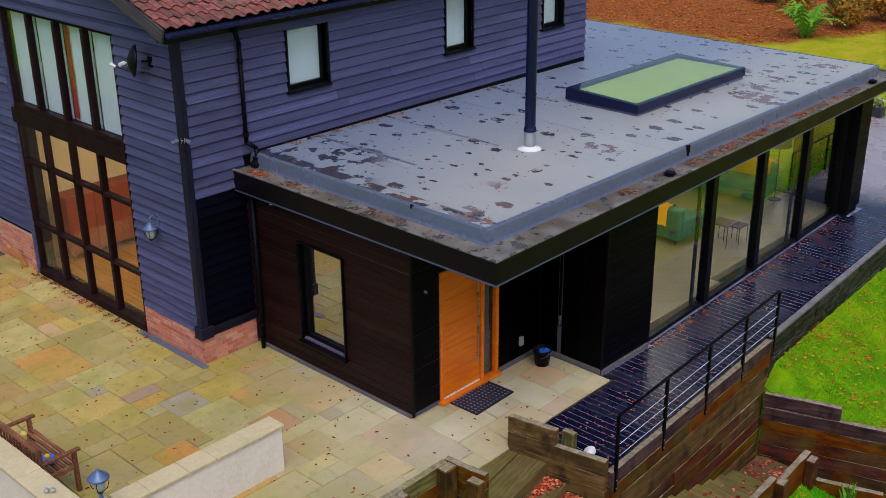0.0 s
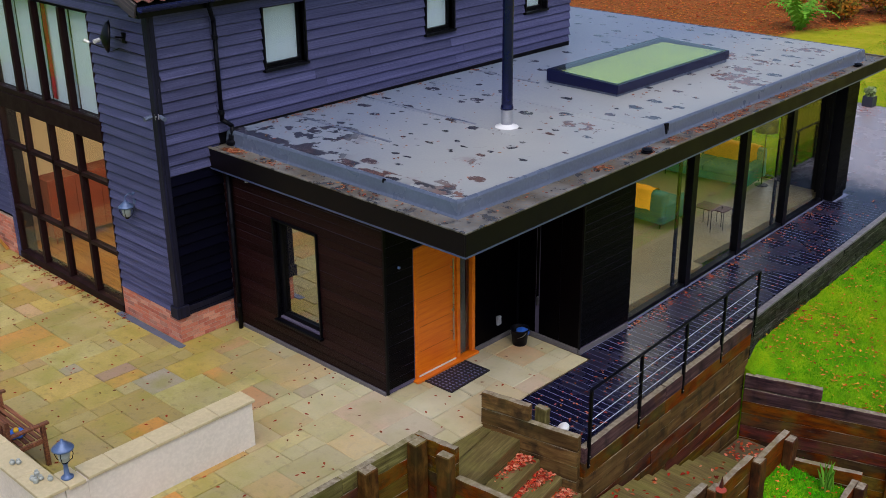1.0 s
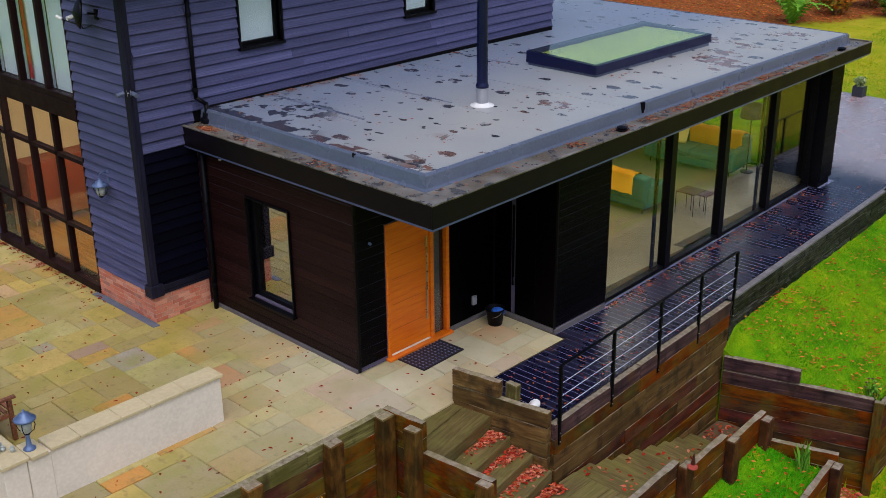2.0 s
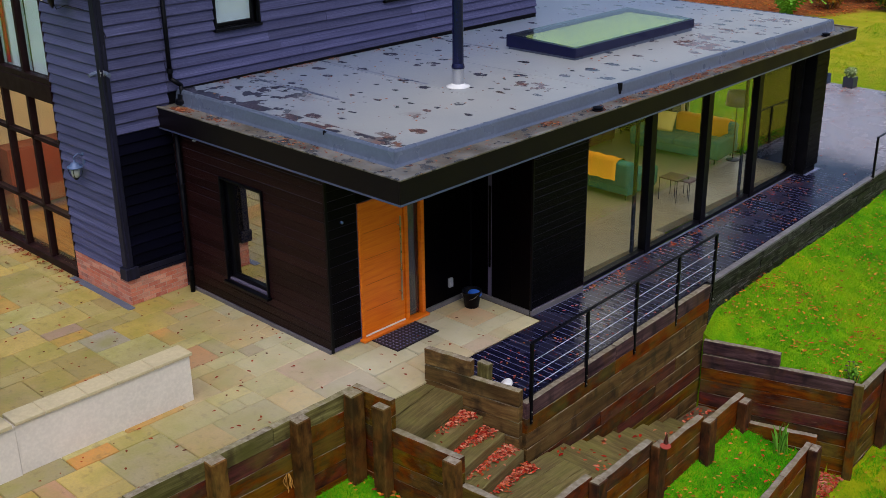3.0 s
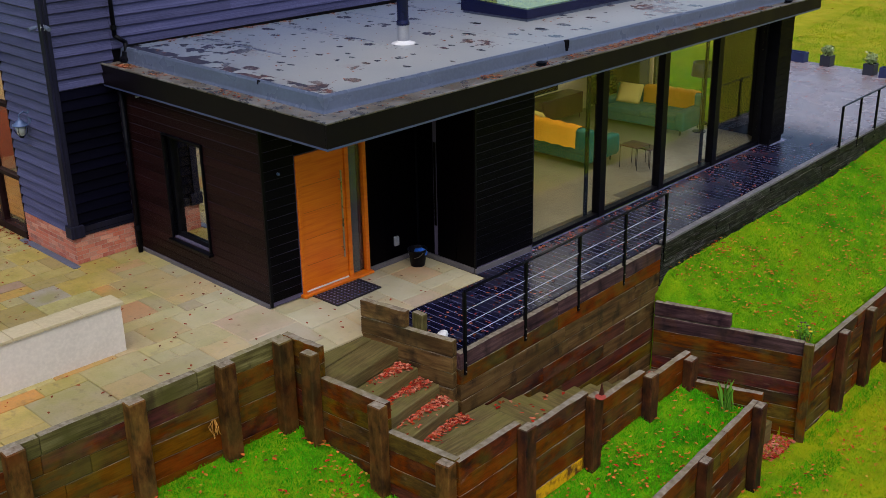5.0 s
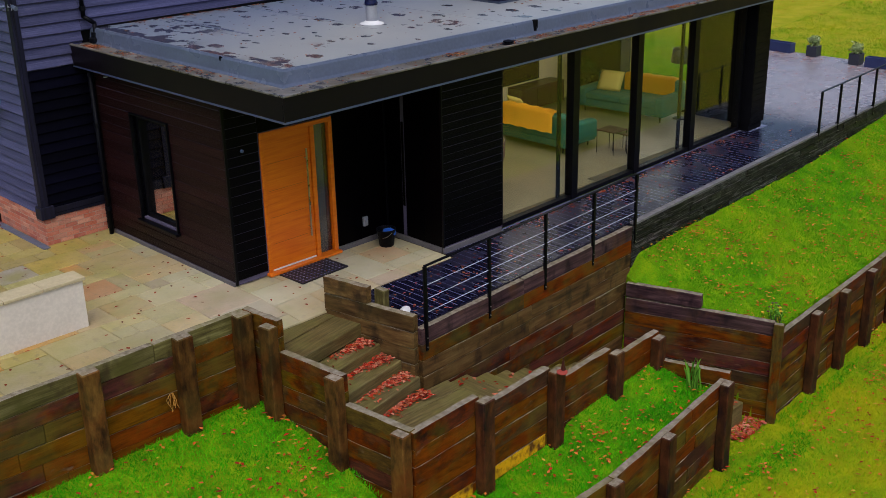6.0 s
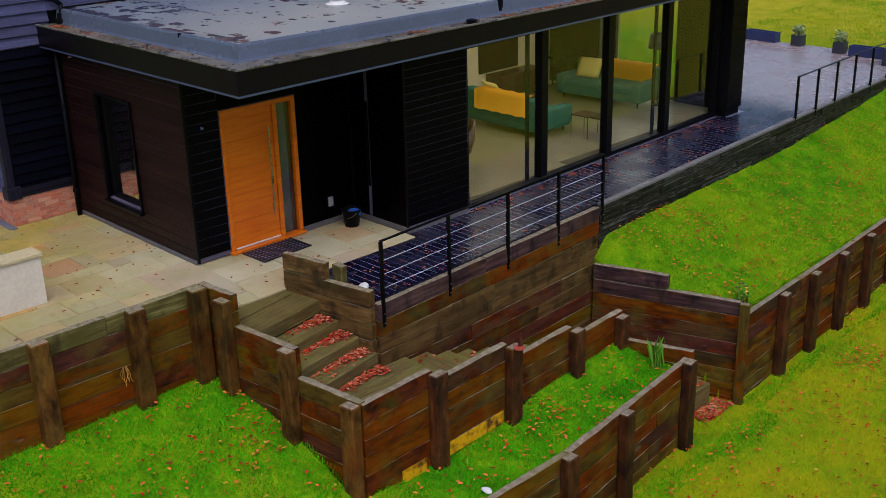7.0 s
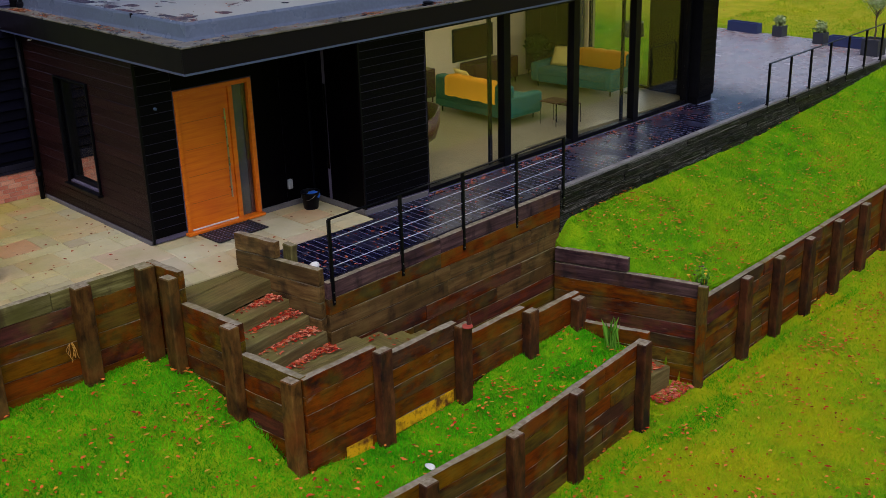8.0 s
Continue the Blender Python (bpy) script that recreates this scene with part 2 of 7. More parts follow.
def make_grass_ground():
    n = Nodes("lawn_turf", 0.9, 0.0, 0.1)
    big, mid, fine = n.noise(0.35, 4), n.noise(2.6, 5), n.noise(38, 4)
    c = n.palette(n.ramp(mid, 0.3, 0.7), [srgb(52, 108, 2), srgb(82, 138, 3), srgb(122, 154, 5)])
    c = n.mix(n.ramp(big, 0.42, 0.62, 0, 0.45), c, srgb(150, 152, 6))
    c = n.mix(n.ramp(fine, 0.45, 0.75, 0, 0.5), c, srgb(60, 104, 2))
    zz = n.node("ShaderNodeSeparateXYZ", Vector=n.geo.outputs["Position"]).outputs[2]
    c = n.mix(n.math("MULTIPLY", n.ramp(zz, -2.0, -2.6, 0, 1), n.ramp(n.noise(0.5, 4), 0.4, 0.62, 0.05, 0.7)), c, srgb(156, 146, 3))
    y = n.node("ShaderNodeSeparateXYZ", Vector=n.geo.outputs["Position"]).outputs[1]
    x = n.node("ShaderNodeSeparateXYZ", Vector=n.geo.outputs["Position"]).outputs[0]
    edge = n.math("MAXIMUM", 36.2, n.math("ADD", n.math("MULTIPLY", x, 1.4), 62.4))
    rim = n.math("ADD", n.math("SUBTRACT", y, edge), n.math("MULTIPLY", n.math("SUBTRACT", n.noise(0.6, 5), 0.5), 4.0))
    c = n.mix(n.ramp(y, 30.0, 33.0, 0, 0.75), c, n.mix(n.ramp(n.noise(1.8, 5), 0.38, 0.64), srgb(150, 148, 20), srgb(178, 160, 44)))
    woods = n.ramp(rim, -0.5, 0.7, 0, 1)
    litter = n.palette(n.ramp(n.noise(9, 5), 0.3, 0.7), [srgb(60, 38, 20), srgb(122, 72, 32), srgb(150, 88, 42), srgb(104, 76, 36)])
    n.colour(n.mix(woods, c, litter))
    n.bump(fine, 0.8, 0.03)
    return n.m


def make_brick():
    n = Nodes("red_brick", 0.8)
    base = n.palette(n.info.outputs["Random"], [srgb(184, 100, 76), srgb(198, 124, 98), srgb(166, 86, 68), srgb(204, 144, 118), srgb(140, 88, 78), srgb(200, 108, 76)])
    c = n.mix(n.ramp(n.noise(7, 4), 0.45, 0.72, 0, 0.35), base, srgb(200, 158, 138))
    c = n.mix(n.ramp(n.noise(60, 3), 0.5, 0.7, 0, 0.4), c, srgb(96, 52, 40))
    n.colour(c)
    n.bump(n.noise(55, 4), 0.5, 0.005)
    return n.m


def make_tile():
    n = Nodes("clay_pantile", 0.75)
    base = n.palette(n.info.outputs["Random"], [srgb(120, 54, 50), srgb(142, 74, 68), srgb(92, 42, 40), srgb(132, 86, 78)])
    c = n.mix(n.ramp(n.noise(9, 5), 0.46, 0.6, 0, 0.8), base, srgb(74, 58, 40))
    c = n.mix(n.ramp(n.noise(3, 4), 0.5, 0.7, 0, 0.5), c, srgb(104, 60, 50))
    n.colour(c)
    n.bump(n.noise(50, 4), 0.4, 0.005)
    return n.m


def make_leaf(name, colours, patch=0.0):
    n = Nodes(name, 0.8, 0.0, 0.06)
    f = n.geo.outputs["Random Per Island"]
    if patch:
        f = n.math("ADD", n.math("MULTIPLY", f, 0.45), n.ramp(n.noise(patch, 4), 0.32, 0.68, 0, 0.55))
    n.colour(n.palette(f, colours))
    return n.m


def make_door_oak():
    n = Nodes("oak_veneer", 0.38)
    v = n.at((1.2, 1.2, 20))
    g = n.noise(1.4, 6, v, 0.6)
    c = n.palette(n.ramp(g, 0.3, 0.7), [srgb(200, 90, 1), srgb(216, 108, 2), srgb(224, 122, 4)])
    c = n.mix(n.ramp(n.noise(1.2, 3), 0.45, 0.7, 0, 0.3), c, srgb(202, 74, 2))
    n.colour(c)
    n.bump(g, 0.15, 0.003)
    return n.m


M = {}
M["sandstone"] = make_sandstone()
M["joint"] = plain("patio_joint", srgb(78, 64, 38), 0.9, 0, 0.5, 4, 0.5)
M["membrane"] = make_membrane()
M["kerb"] = plain("membrane_upstand", srgb(84, 93, 114), 0.3, 0, 0.45, 1.6, 0.2)
def make_margin():
    """Roof margin behind the fascia: silt, dried puddles and moss on grey sheet."""
    n = Nodes("dirty_roof_margin", 0.5)
    c = n.mix(n.ramp(n.noise(1.6, 5), 0.4, 0.6), srgb(112, 110, 106), srgb(78, 72, 60))
    c = n.mix(n.ramp(n.noise(5.5, 6), 0.5, 0.6, 0, 0.8), c, srgb(50, 49, 50))
    c = n.mix(n.ramp(n.noise(24, 4), 0.56, 0.68, 0, 0.6), c, srgb(128, 98, 58))
    n.colour(c)
    n.rough(n.ramp(n.noise(5.5, 6), 0.5, 0.6, 0.55, 0.25))
    n.bump(n.noise(24, 4), 0.25, 0.004)
    return n.m


M["margin"] = make_margin()
M["darkplinth"] = plain("dark_wet_plinth", srgb(92, 88, 92), 0.6, 0, 0.7, 3, 0.2)
M["fascia"] = plain("dark_brown_fascia", srgb(13, 8, 14), 0.45, 0, 0.3, 1.2, 0.08, 0.14)
M["drip"] = plain("pale_metal_drip", srgb(96, 106, 150), 0.35, 0.6, 0.3, 2, 0.05)
M["lead"] = plain("lead_flashing", srgb(96, 106, 128), 0.45, 0.3, 0.4, 5, 0.2)
M["board"] = timber("slate_blue_weatherboard", srgb(38, 39, 68), srgb(71, 72, 108), srgb(102, 102, 136), 0.55, (1.0, 24, 24), 0, 0.2, 0.4, 0.2, spec=0.25)
# Darker copy of the slate-blue boards: the recess's shade put into colour.
M["shadeboard"] = timber("navy_black_weatherboard", srgb(2, 2, 8), srgb(4, 4, 16), srgb(9, 9, 30), 0.6, (0.8, 30, 30), 0, 0.2, 0.3, 0.3, spec=0.05)
M["blackboard"] = timber("black_brown_cladding", srgb(10, 4, 6), srgb(32, 14, 15), srgb(50, 27, 26), 0.5, (0.8, 30, 30), 0, 0.3, 0.3, spec=0.1)
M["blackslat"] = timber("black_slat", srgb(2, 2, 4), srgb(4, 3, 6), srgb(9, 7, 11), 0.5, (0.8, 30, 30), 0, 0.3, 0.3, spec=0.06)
M["backing"] = plain("dark_wall_backing", srgb(4, 4, 9), 0.8, 0, 0.3, 3, 0.1, 0.1)
# Wet board edges' glints, painted as a pale backing behind the joints.
M["gap"] = plain("black_wall_backing", srgb(84, 78, 98), 0.8, 0, 0.3, 3, 0.1, 0.1)
M["blackmetal"] = plain("black_metal", srgb(4, 4, 9), 0.4, 0.0, 0.3, 6, 0.05, 0.14)
M["blackplastic"] = plain("black_plastic", srgb(5, 6, 14), 0.55, 0, 0.3, 8, 0.1, 0.12)
M["gutter"] = plain("navy_black_gutter", srgb(9, 14, 58), 0.3, 0, 0.3, 8, 0.05, 0.4)
M["brownframe"] = plain("brown_stained_frame", srgb(30, 15, 17), 0.5, 0, 0.5, 5, 0.2, 0.1)
M["sleeper"] = make_sleeper()
M["tarpost"] = timber("tar_dark_post", srgb(22, 11, 8), srgb(68, 36, 18), srgb(98, 58, 28), 0.65, (2.4, 7, 7), 0.2, 0.2, 0.5, 0.3, blotch=(srgb(84, 44, 26), srgb(16, 10, 20)), grey_top=True, spec=0.15)
M["brownpost"] = timber("mossy_brown_post", srgb(38, 22, 10), srgb(90, 58, 24), srgb(116, 82, 38), 0.7, (2.4, 7, 7), 0.4, 0.2, 0.5, 0.25, blotch=(srgb(104, 50, 16), srgb(26, 15, 10)), grey_top=True, spec=0.1)
M["purple"] = timber("maroon_grey_sleeper", srgb(26, 16, 22), srgb(70, 48, 52), srgb(106, 80, 80), 0.65, (1.8, 12, 12), 0.15, 0.2, 0.5, 0.25, blotch=(srgb(84, 56, 34), srgb(24, 15, 24)), grey_top=True, spec=0.12)
M["greyed"] = timber("greyed_brown_sleeper", srgb(42, 28, 17), srgb(92, 67, 37), srgb(122, 97, 59), 0.7, (1.6, 9, 9), 0.35, 0.2, 0.6, 0.2, blotch=(srgb(76, 56, 28), srgb(22, 15, 17)), grey_top=True, spec=0.1)
M["mossy"] = timber("mossy_weathered_sleeper", srgb(52, 42, 26), srgb(98, 90, 50), srgb(134, 126, 84), 0.7, (1.4, 14, 14), 0.5, 0.2, 0.5, 0.2, blotch=(srgb(70, 66, 28), srgb(50, 34, 26)), grey_top=True, spec=0.1)
M["sleepertop"] = timber("grey_green_sleeper_tread", srgb(68, 57, 32), srgb(96, 84, 48), srgb(122, 110, 72), 0.6, (1.6, 18, 18), 0.5, 0.4, 0.35, 0.2)
M["oldsleeper"] = timber("charred_old_sleeper", srgb(2, 2, 4), srgb(14, 13, 16), srgb(132, 127, 130), 0.55, (0.12, 34, 34), 0.03, 0.3, 0.8, 0.4, spec=0.15)
def make_deck():
    """Dark stained wet boards; the open terrace's sky sheen is painted as paler grey."""
    n = Nodes("dark_wet_deck_board", 0.22, 0.0, 0.45)
    g = n.noise(1.6, 6, n.at((0.8, 26, 26), local=True), 0.65)
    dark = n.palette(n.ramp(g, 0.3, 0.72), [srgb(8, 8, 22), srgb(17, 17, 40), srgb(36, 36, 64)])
    # Paler tone for the terrace: reflected sky put into the base colour.
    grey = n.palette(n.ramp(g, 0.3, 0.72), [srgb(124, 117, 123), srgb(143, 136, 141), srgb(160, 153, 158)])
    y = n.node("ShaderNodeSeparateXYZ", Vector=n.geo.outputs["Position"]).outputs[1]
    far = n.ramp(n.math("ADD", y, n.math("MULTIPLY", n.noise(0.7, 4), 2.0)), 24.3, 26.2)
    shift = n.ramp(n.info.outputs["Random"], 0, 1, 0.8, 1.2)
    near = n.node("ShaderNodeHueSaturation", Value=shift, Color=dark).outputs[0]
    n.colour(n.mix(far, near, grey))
    n.rough(n.ramp(n.noise(1.5, 4), 0.35, 0.65, 0.16, 0.36))
    n.bump(g, 0.3, 0.004)
    return n.m


M["deck"] = make_deck()
# Pale tone paints the wet grooves' sky glint; the doormat backing reuses it.
M["deckline"] = plain("deck_joint_light", srgb(112, 116, 146), 0.3, 0.0, 0.75, 2.2, 0.1)
M["edge"] = timber("pale_grey_edging", srgb(70, 68, 72), srgb(100, 97, 100), srgb(128, 124, 128), 0.5, (1, 24, 24))
M["grass"] = make_grass_ground()
M["blade"] = make_leaf("grass_blade", [srgb(18, 96, 1), srgb(44, 144, 1), srgb(74, 170, 2), srgb(116, 186, 4)], 1.9)
M["lawnblade"] = make_leaf("mown_grass_blade", [srgb(36, 106, 1), srgb(72, 146, 1), srgb(108, 164, 2), srgb(154, 170, 5)], 1.2)
M["dryblade"] = make_leaf("yellowing_grass_blade", [srgb(34, 116, 1), srgb(84, 150, 1), srgb(134, 164, 2), srgb(178, 172, 5)], 0.5)
M["leaf"] = make_leaf("fallen_leaf", [srgb(140, 62, 26), srgb(190, 92, 34), srgb(204, 118, 60), srgb(170, 48, 30), srgb(104, 52, 28), srgb(206, 140, 44)])
M["lawnleaf"] = make_leaf("mixed_autumn_leaf", [srgb(140, 96, 26), srgb(160, 70, 22), srgb(104, 60, 22), srgb(180, 130, 44), srgb(146, 40, 22), srgb(184, 150, 56), srgb(112, 72, 24)])
M["deckleaf"] = make_leaf("wet_red_leaf", [srgb(168, 62, 30), srgb(180, 104, 84), srgb(130, 36, 26), srgb(166, 84, 84), srgb(178, 108, 48), srgb(92, 38, 30)])
M["brownleaf"] = make_leaf("brown_wet_leaf", [srgb(96, 52, 34), srgb(140, 78, 48), srgb(172, 112, 84), srgb(120, 50, 34), srgb(80, 50, 36), srgb(176, 120, 70)])
M["redleaf"] = make_leaf("red_fallen_leaf", [srgb(128, 24, 16), srgb(178, 52, 32), srgb(204, 140, 112), srgb(92, 24, 16), srgb(182, 88, 44), srgb(70, 34, 24), srgb(150, 36, 26), srgb(196, 104, 80), srgb(120, 70, 44)])
M["patioleaf"] = make_leaf("brown_red_leaf", [srgb(96, 34, 20), srgb(140, 46, 26), srgb(120, 62, 34), srgb(74, 30, 20), srgb(150, 72, 40), srgb(110, 28, 20)])
M["brick"] = make_brick()
M["mortar"] = plain("pale_mortar", srgb(176, 150, 132), 0.9, 0, 0.4, 8, 0.4)
M["tile"] = make_tile()
M["render"] = plain("cream_render", srgb(212, 204, 190), 0.75, 0, 0.3, 1.6, 0.3)
M["coping"] = plain("pale_pink_sandstone", srgb(186, 172, 136), 0.6, 0, 0.35, 1.4, 0.3)
M["oak"] = make_door_oak()
M["oakline"] = plain("oak_groove", srgb(164, 78, 6), 0.5, 0, 0.3, 8, 0.1)
M["mirror"] = plain("mirror_strip", srgb(190, 186, 176), 0.04, 1.0, 0.1, 4, 0.0)
M["cornerboard"] = timber("navy_corner_board", srgb(7, 7, 18), srgb(15, 15, 34), srgb(32, 32, 58), 0.6, (22, 22, 0.8), spec=0.25)
M["steel"] = plain("brushed_steel", srgb(176, 172, 164), 0.3, 1.0, 0.2, 10, 0.05)
M["wire"] = plain("steel_wire", srgb(206, 208, 228), 0.35, 0.3, 0.2, 10, 0.02)
M["flue"] = plain("blue_black_flue", srgb(8, 13, 58), 0.22, 0.3, 0.2, 4, 0.03)
M["galv"] = plain("galvanised_steel", srgb(164, 166, 174), 0.4, 0.45, 0.4, 8, 0.05)
M["white"] = plain("white_plastic", srgb(212, 212, 212), 0.4, 0, 0.2, 8, 0.05)
M["glass"] = clear_glass("window_glass", (0.93, 0.95, 0.95, 1))
M["coated"] = clear_glass("solar_coated_glass", (0.5, 0.52, 0.48, 1), 0.95, 0.4, 3.0)
M["tinted"] = clear_glass("tinted_garden_glass", (0.8, 0.84, 0.72, 1))
M["skyglass"] = clear_glass("rooflight_glass", (0.78, 0.86, 0.64, 1))
M["blind"] = plain("pale_blind", srgb(202, 216, 224), 0.8, 0, 0.15, 0.8, 0.05)
M["screen"] = plain("grey_screen", srgb(84, 78, 76), 0.7, 0, 0.6, 3, 0.05)
M["whiteceiling"] = plain("white_ceiling", srgb(222, 218, 206), 0.8, 0, 0.1, 0.8, 0.05)
M["plaster"] = plain("warm_plaster", srgb(220, 200, 156), 0.8, 0, 0.15, 0.8, 0.05)
M["floorin"] = plain("pale_interior_floor", srgb(124, 114, 82), 0.35, 0, 0.3, 0.9, 0.05)
M["teal"] = plain("teal_velvet", srgb(10, 84, 72), 0.85, 0, 0.3, 6, 0.3)
M["mustard"] = plain("mustard_throw", srgb(238, 168, 4), 0.9, 0, 0.3, 12, 0.4)
M["cushion"] = plain("yellow_cushion", srgb(206, 186, 96), 0.9, 0, 0.3, 12, 0.3)
M["darkwood"] = plain("dark_red_wood", srgb(66, 24, 18), 0.4, 0, 0.4, 4, 0.1)
M["navy"] = plain("navy_planter_paint", srgb(38, 48, 92), 0.5, 0, 0.3, 4, 0.1)
M["charcoal"] = plain("charcoal_planter", srgb(44, 46, 58), 0.5, 0, 0.3, 4, 0.1)
M["rubber"] = plain("black_rubber", srgb(22, 22, 32), 0.5, 0, 0.3, 20, 0.2)
M["benchwood"] = timber("bench_hardwood", srgb(70, 40, 28), srgb(112, 68, 46), srgb(146, 96, 66), 0.5, (1.4, 24, 24))
M["lamp_blue"] = plain("blue_grey_lamp_paint", srgb(84, 104, 142), 0.4, 0.3, 0.4, 12, 0.1)
M["foliage"] = make_leaf("shrub_leaf", [srgb(44, 70, 22), srgb(70, 98, 30), srgb(96, 120, 40), srgb(150, 130, 40)])
M["autumn"] = make_leaf("autumn_shrub_leaf", [srgb(150, 120, 34), srgb(176, 96, 34), srgb(110, 110, 40), srgb(84, 60, 30)])
M["pale_foliage"] = make_leaf("pale_shrub_leaf", [srgb(150, 164, 110), srgb(118, 140, 84), srgb(176, 184, 140)])
M["fern"] = make_leaf("fern_leaf", [srgb(76, 128, 36), srgb(104, 156, 48), srgb(62, 108, 30)])
M["bark"] = plain("bark", srgb(78, 62, 48), 0.9, 0, 0.5, 12, 0.6)
def make_old_paint():
    n = Nodes("flaking_yellow_paint", 0.65, 0.0, 0.2)
    c = n.mix(n.ramp(n.noise(3.2, 6), 0.5, 0.6, 0, 1), srgb(218, 162, 8), srgb(96, 58, 22))
    n.colour(n.mix(n.ramp(n.noise(24, 4), 0.56, 0.68, 0, 0.6), c, srgb(84, 56, 22)))
    n.bump(n.noise(24, 4), 0.4, 0.004)
    return n.m


M["oldpaint"] = make_old_paint()
M["yellow"] = plain("old_yellow_paint", srgb(206, 160, 22), 0.6, 0, 0.6, 14, 0.3)
M["rust"] = plain("rusty_red_iron", srgb(150, 58, 44), 0.7, 0, 0.6, 14, 0.3)
M["blue"] = plain("bright_blue_plastic", srgb(40, 96, 190), 0.5, 0, 0.2, 8, 0.05)
M["redcloth"] = plain("red_curtain", srgb(196, 24, 40), 0.85, 0, 0.2, 8, 0.3)


# ---- mesh helpers ----
def block(bm, x0, x1, y0, y1, z0, z1, bevel=0.0):
    c = bmesh.ops.create_cube(bm, size=1, matrix=Matrix.Translation(((x0 + x1) / 2, (y0 + y1) / 2, (z0 + z1) / 2)) @ Matrix.Diagonal((x1 - x0, y1 - y0, z1 - z0, 1)))
    if bevel:
        edges = list({e for v in c["verts"] for e in v.link_edges})
        bmesh.ops.bevel(bm, geom=edges, offset=bevel, segments=2, affect="EDGES", profile=0.5)
    return bm


def tube(bm, a, b, r0, r1=None, sides=14, cap=True):
    """A straight round bar from a to b."""
    a, b = Vector(a), Vector(b)
    r1 = r0 if r1 is None else r1
    m = Matrix.Translation((a + b) / 2) @ (b - a).to_track_quat("Z", "Y").to_matrix().to_4x4()
    bmesh.ops.create_cone(bm, cap_ends=cap, segments=sides, radius1=r0, radius2=r1, depth=(b - a).length, matrix=m)
    return bm


def lathe(bm, profile, sides=20, at=(0, 0, 0)):
    """A turned shape from (radius, height) pairs."""
    rings = []
    for r, z in profile:
        rings.append([bm.verts.new((at[0] + r * math.cos(2 * math.pi * i / sides), at[1] + r * math.sin(2 * math.pi * i / sides), at[2] + z)) for i in range(sides)])
    for a, b in zip(rings, rings[1:]):
        for i in range(sides):
            bm.faces.new((a[i], a[(i + 1) % sides], b[(i + 1) % sides], b[i]))
    bm.faces.new(rings[0][::-1])
    bm.faces.new(rings[-1])
    return bm


def mesh_of(bm, name, material, smooth=False):
    bmesh.ops.recalc_face_normals(bm, faces=bm.faces)
    me = bpy.data.meshes.new(name)
    bm.to_mesh(me)
    bm.free()
    me.materials.append(material)
    if smooth:
        for p in me.polygons:
            p.use_smooth = True
    return me


def part(name, bm, material, parent=None, label="", smooth=False):
    ob = new(name, mesh_of(bm, name, material, smooth))
    if parent is not None:
        ob.parent = parent
    if label:
        ob["label"] = label
    return ob


def piece(name, me, parent, m):
    ob = new(name, me)
    ob.parent = parent
    ob.matrix_basis = m
    return ob


def thing(name, m, label, category, group="", kind=""):
    ob = new(name)
    ob.matrix_world = m
    ob.empty_display_size = 0.1
    return tagged(ob, label, category, group, kind)


def cells(span, zspan, holes):
    """The rectangles of a wall left round its openings: (a0, a1, z0, z1)."""
    xs = sorted({span[0], span[1], *[h[0] for h in holes], *[h[1] for h in holes]})
    out = []
    for a, b in zip(xs, xs[1:]):
        cuts = sorted((h[2], h[3]) for h in holes if h[0] <= a and h[1] >= b)
        z = zspan[0]
        for c, d in cuts:
            if c > z:
                out.append((a, b, z, c))
            z = max(z, d)
        if z < zspan[1]:
            out.append((a, b, z, zspan[1]))
    return out


def wall_mesh(bm, span, zspan, thick, holes):
    """A wall along local x, its outer face at y = 0 and its body behind, with real openings."""
    for a, b, c, d in cells(span, zspan, holes):
        block(bm, a, b, 0, thick, c, d)
    return bm


def unit_board():
    """A feather-edged board, one long and one high, thin at its top."""
    bm = bmesh.new()
    p = [(-0.026, -0.05), (-0.05, 0.075), (-0.006, 1.0), (0.006, 1.0), (0.006, -0.05)]
    n = len(p)
    for x in (-0.5, 0.5):
        for y, z in p:
            bm.verts.new((x, y, z))
    v = list(bm.verts)
    for i in range(n):
        j = (i + 1) % n
        bm.faces.new((v[i], v[j], v[n + j], v[n + i]))
    bm.faces.new(v[:n][::-1])
    bm.faces.new(v[n:])
    return bm


def unit_flat_board():
    """A square-edged board with eased edges."""
    bm = bmesh.new()
    block(bm, -0.5, 0.5, -0.009, 0.0, 0.04, 0.985)
    return bm


def clad(parent, me, span, zspan, pitch, holes, most=3.6):
    """Boards one by one over a wall's outer face, cut round its openings, with butt joints."""
    rng = random.Random(len(parent.name) * 7 + int(zspan[1] * 10))
    z = zspan[0]
    while z < zspan[1] - 0.02:
        h = min(pitch, zspan[1] - z)
        pieces = [(span[0], span[1])]
        for a, b, c, d in holes:
            if c < z + h * 0.8 and d > z + h * 0.2:
                pieces = [q for p in pieces for q in ((p[0], min(p[1], a)), (max(p[0], b), p[1])) if q[1] - q[0] > 0.03]
        for a, b in pieces:
            cut = a
            while cut < b - 0.01:
                end = b if b - cut < most * 1.25 else min(b, cut + most * rng.uniform(0.55, 1.0))
                piece("board", me, parent, Matrix.Translation(((cut + end) / 2, rng.uniform(-0.003, 0.003), z)) @ Matrix.Rotation(rng.uniform(-0.0012, 0.0012), 4, "Y") @ Matrix.Diagonal((end - cut - 0.004, 1, h, 1)))
                cut = end
        z += pitch


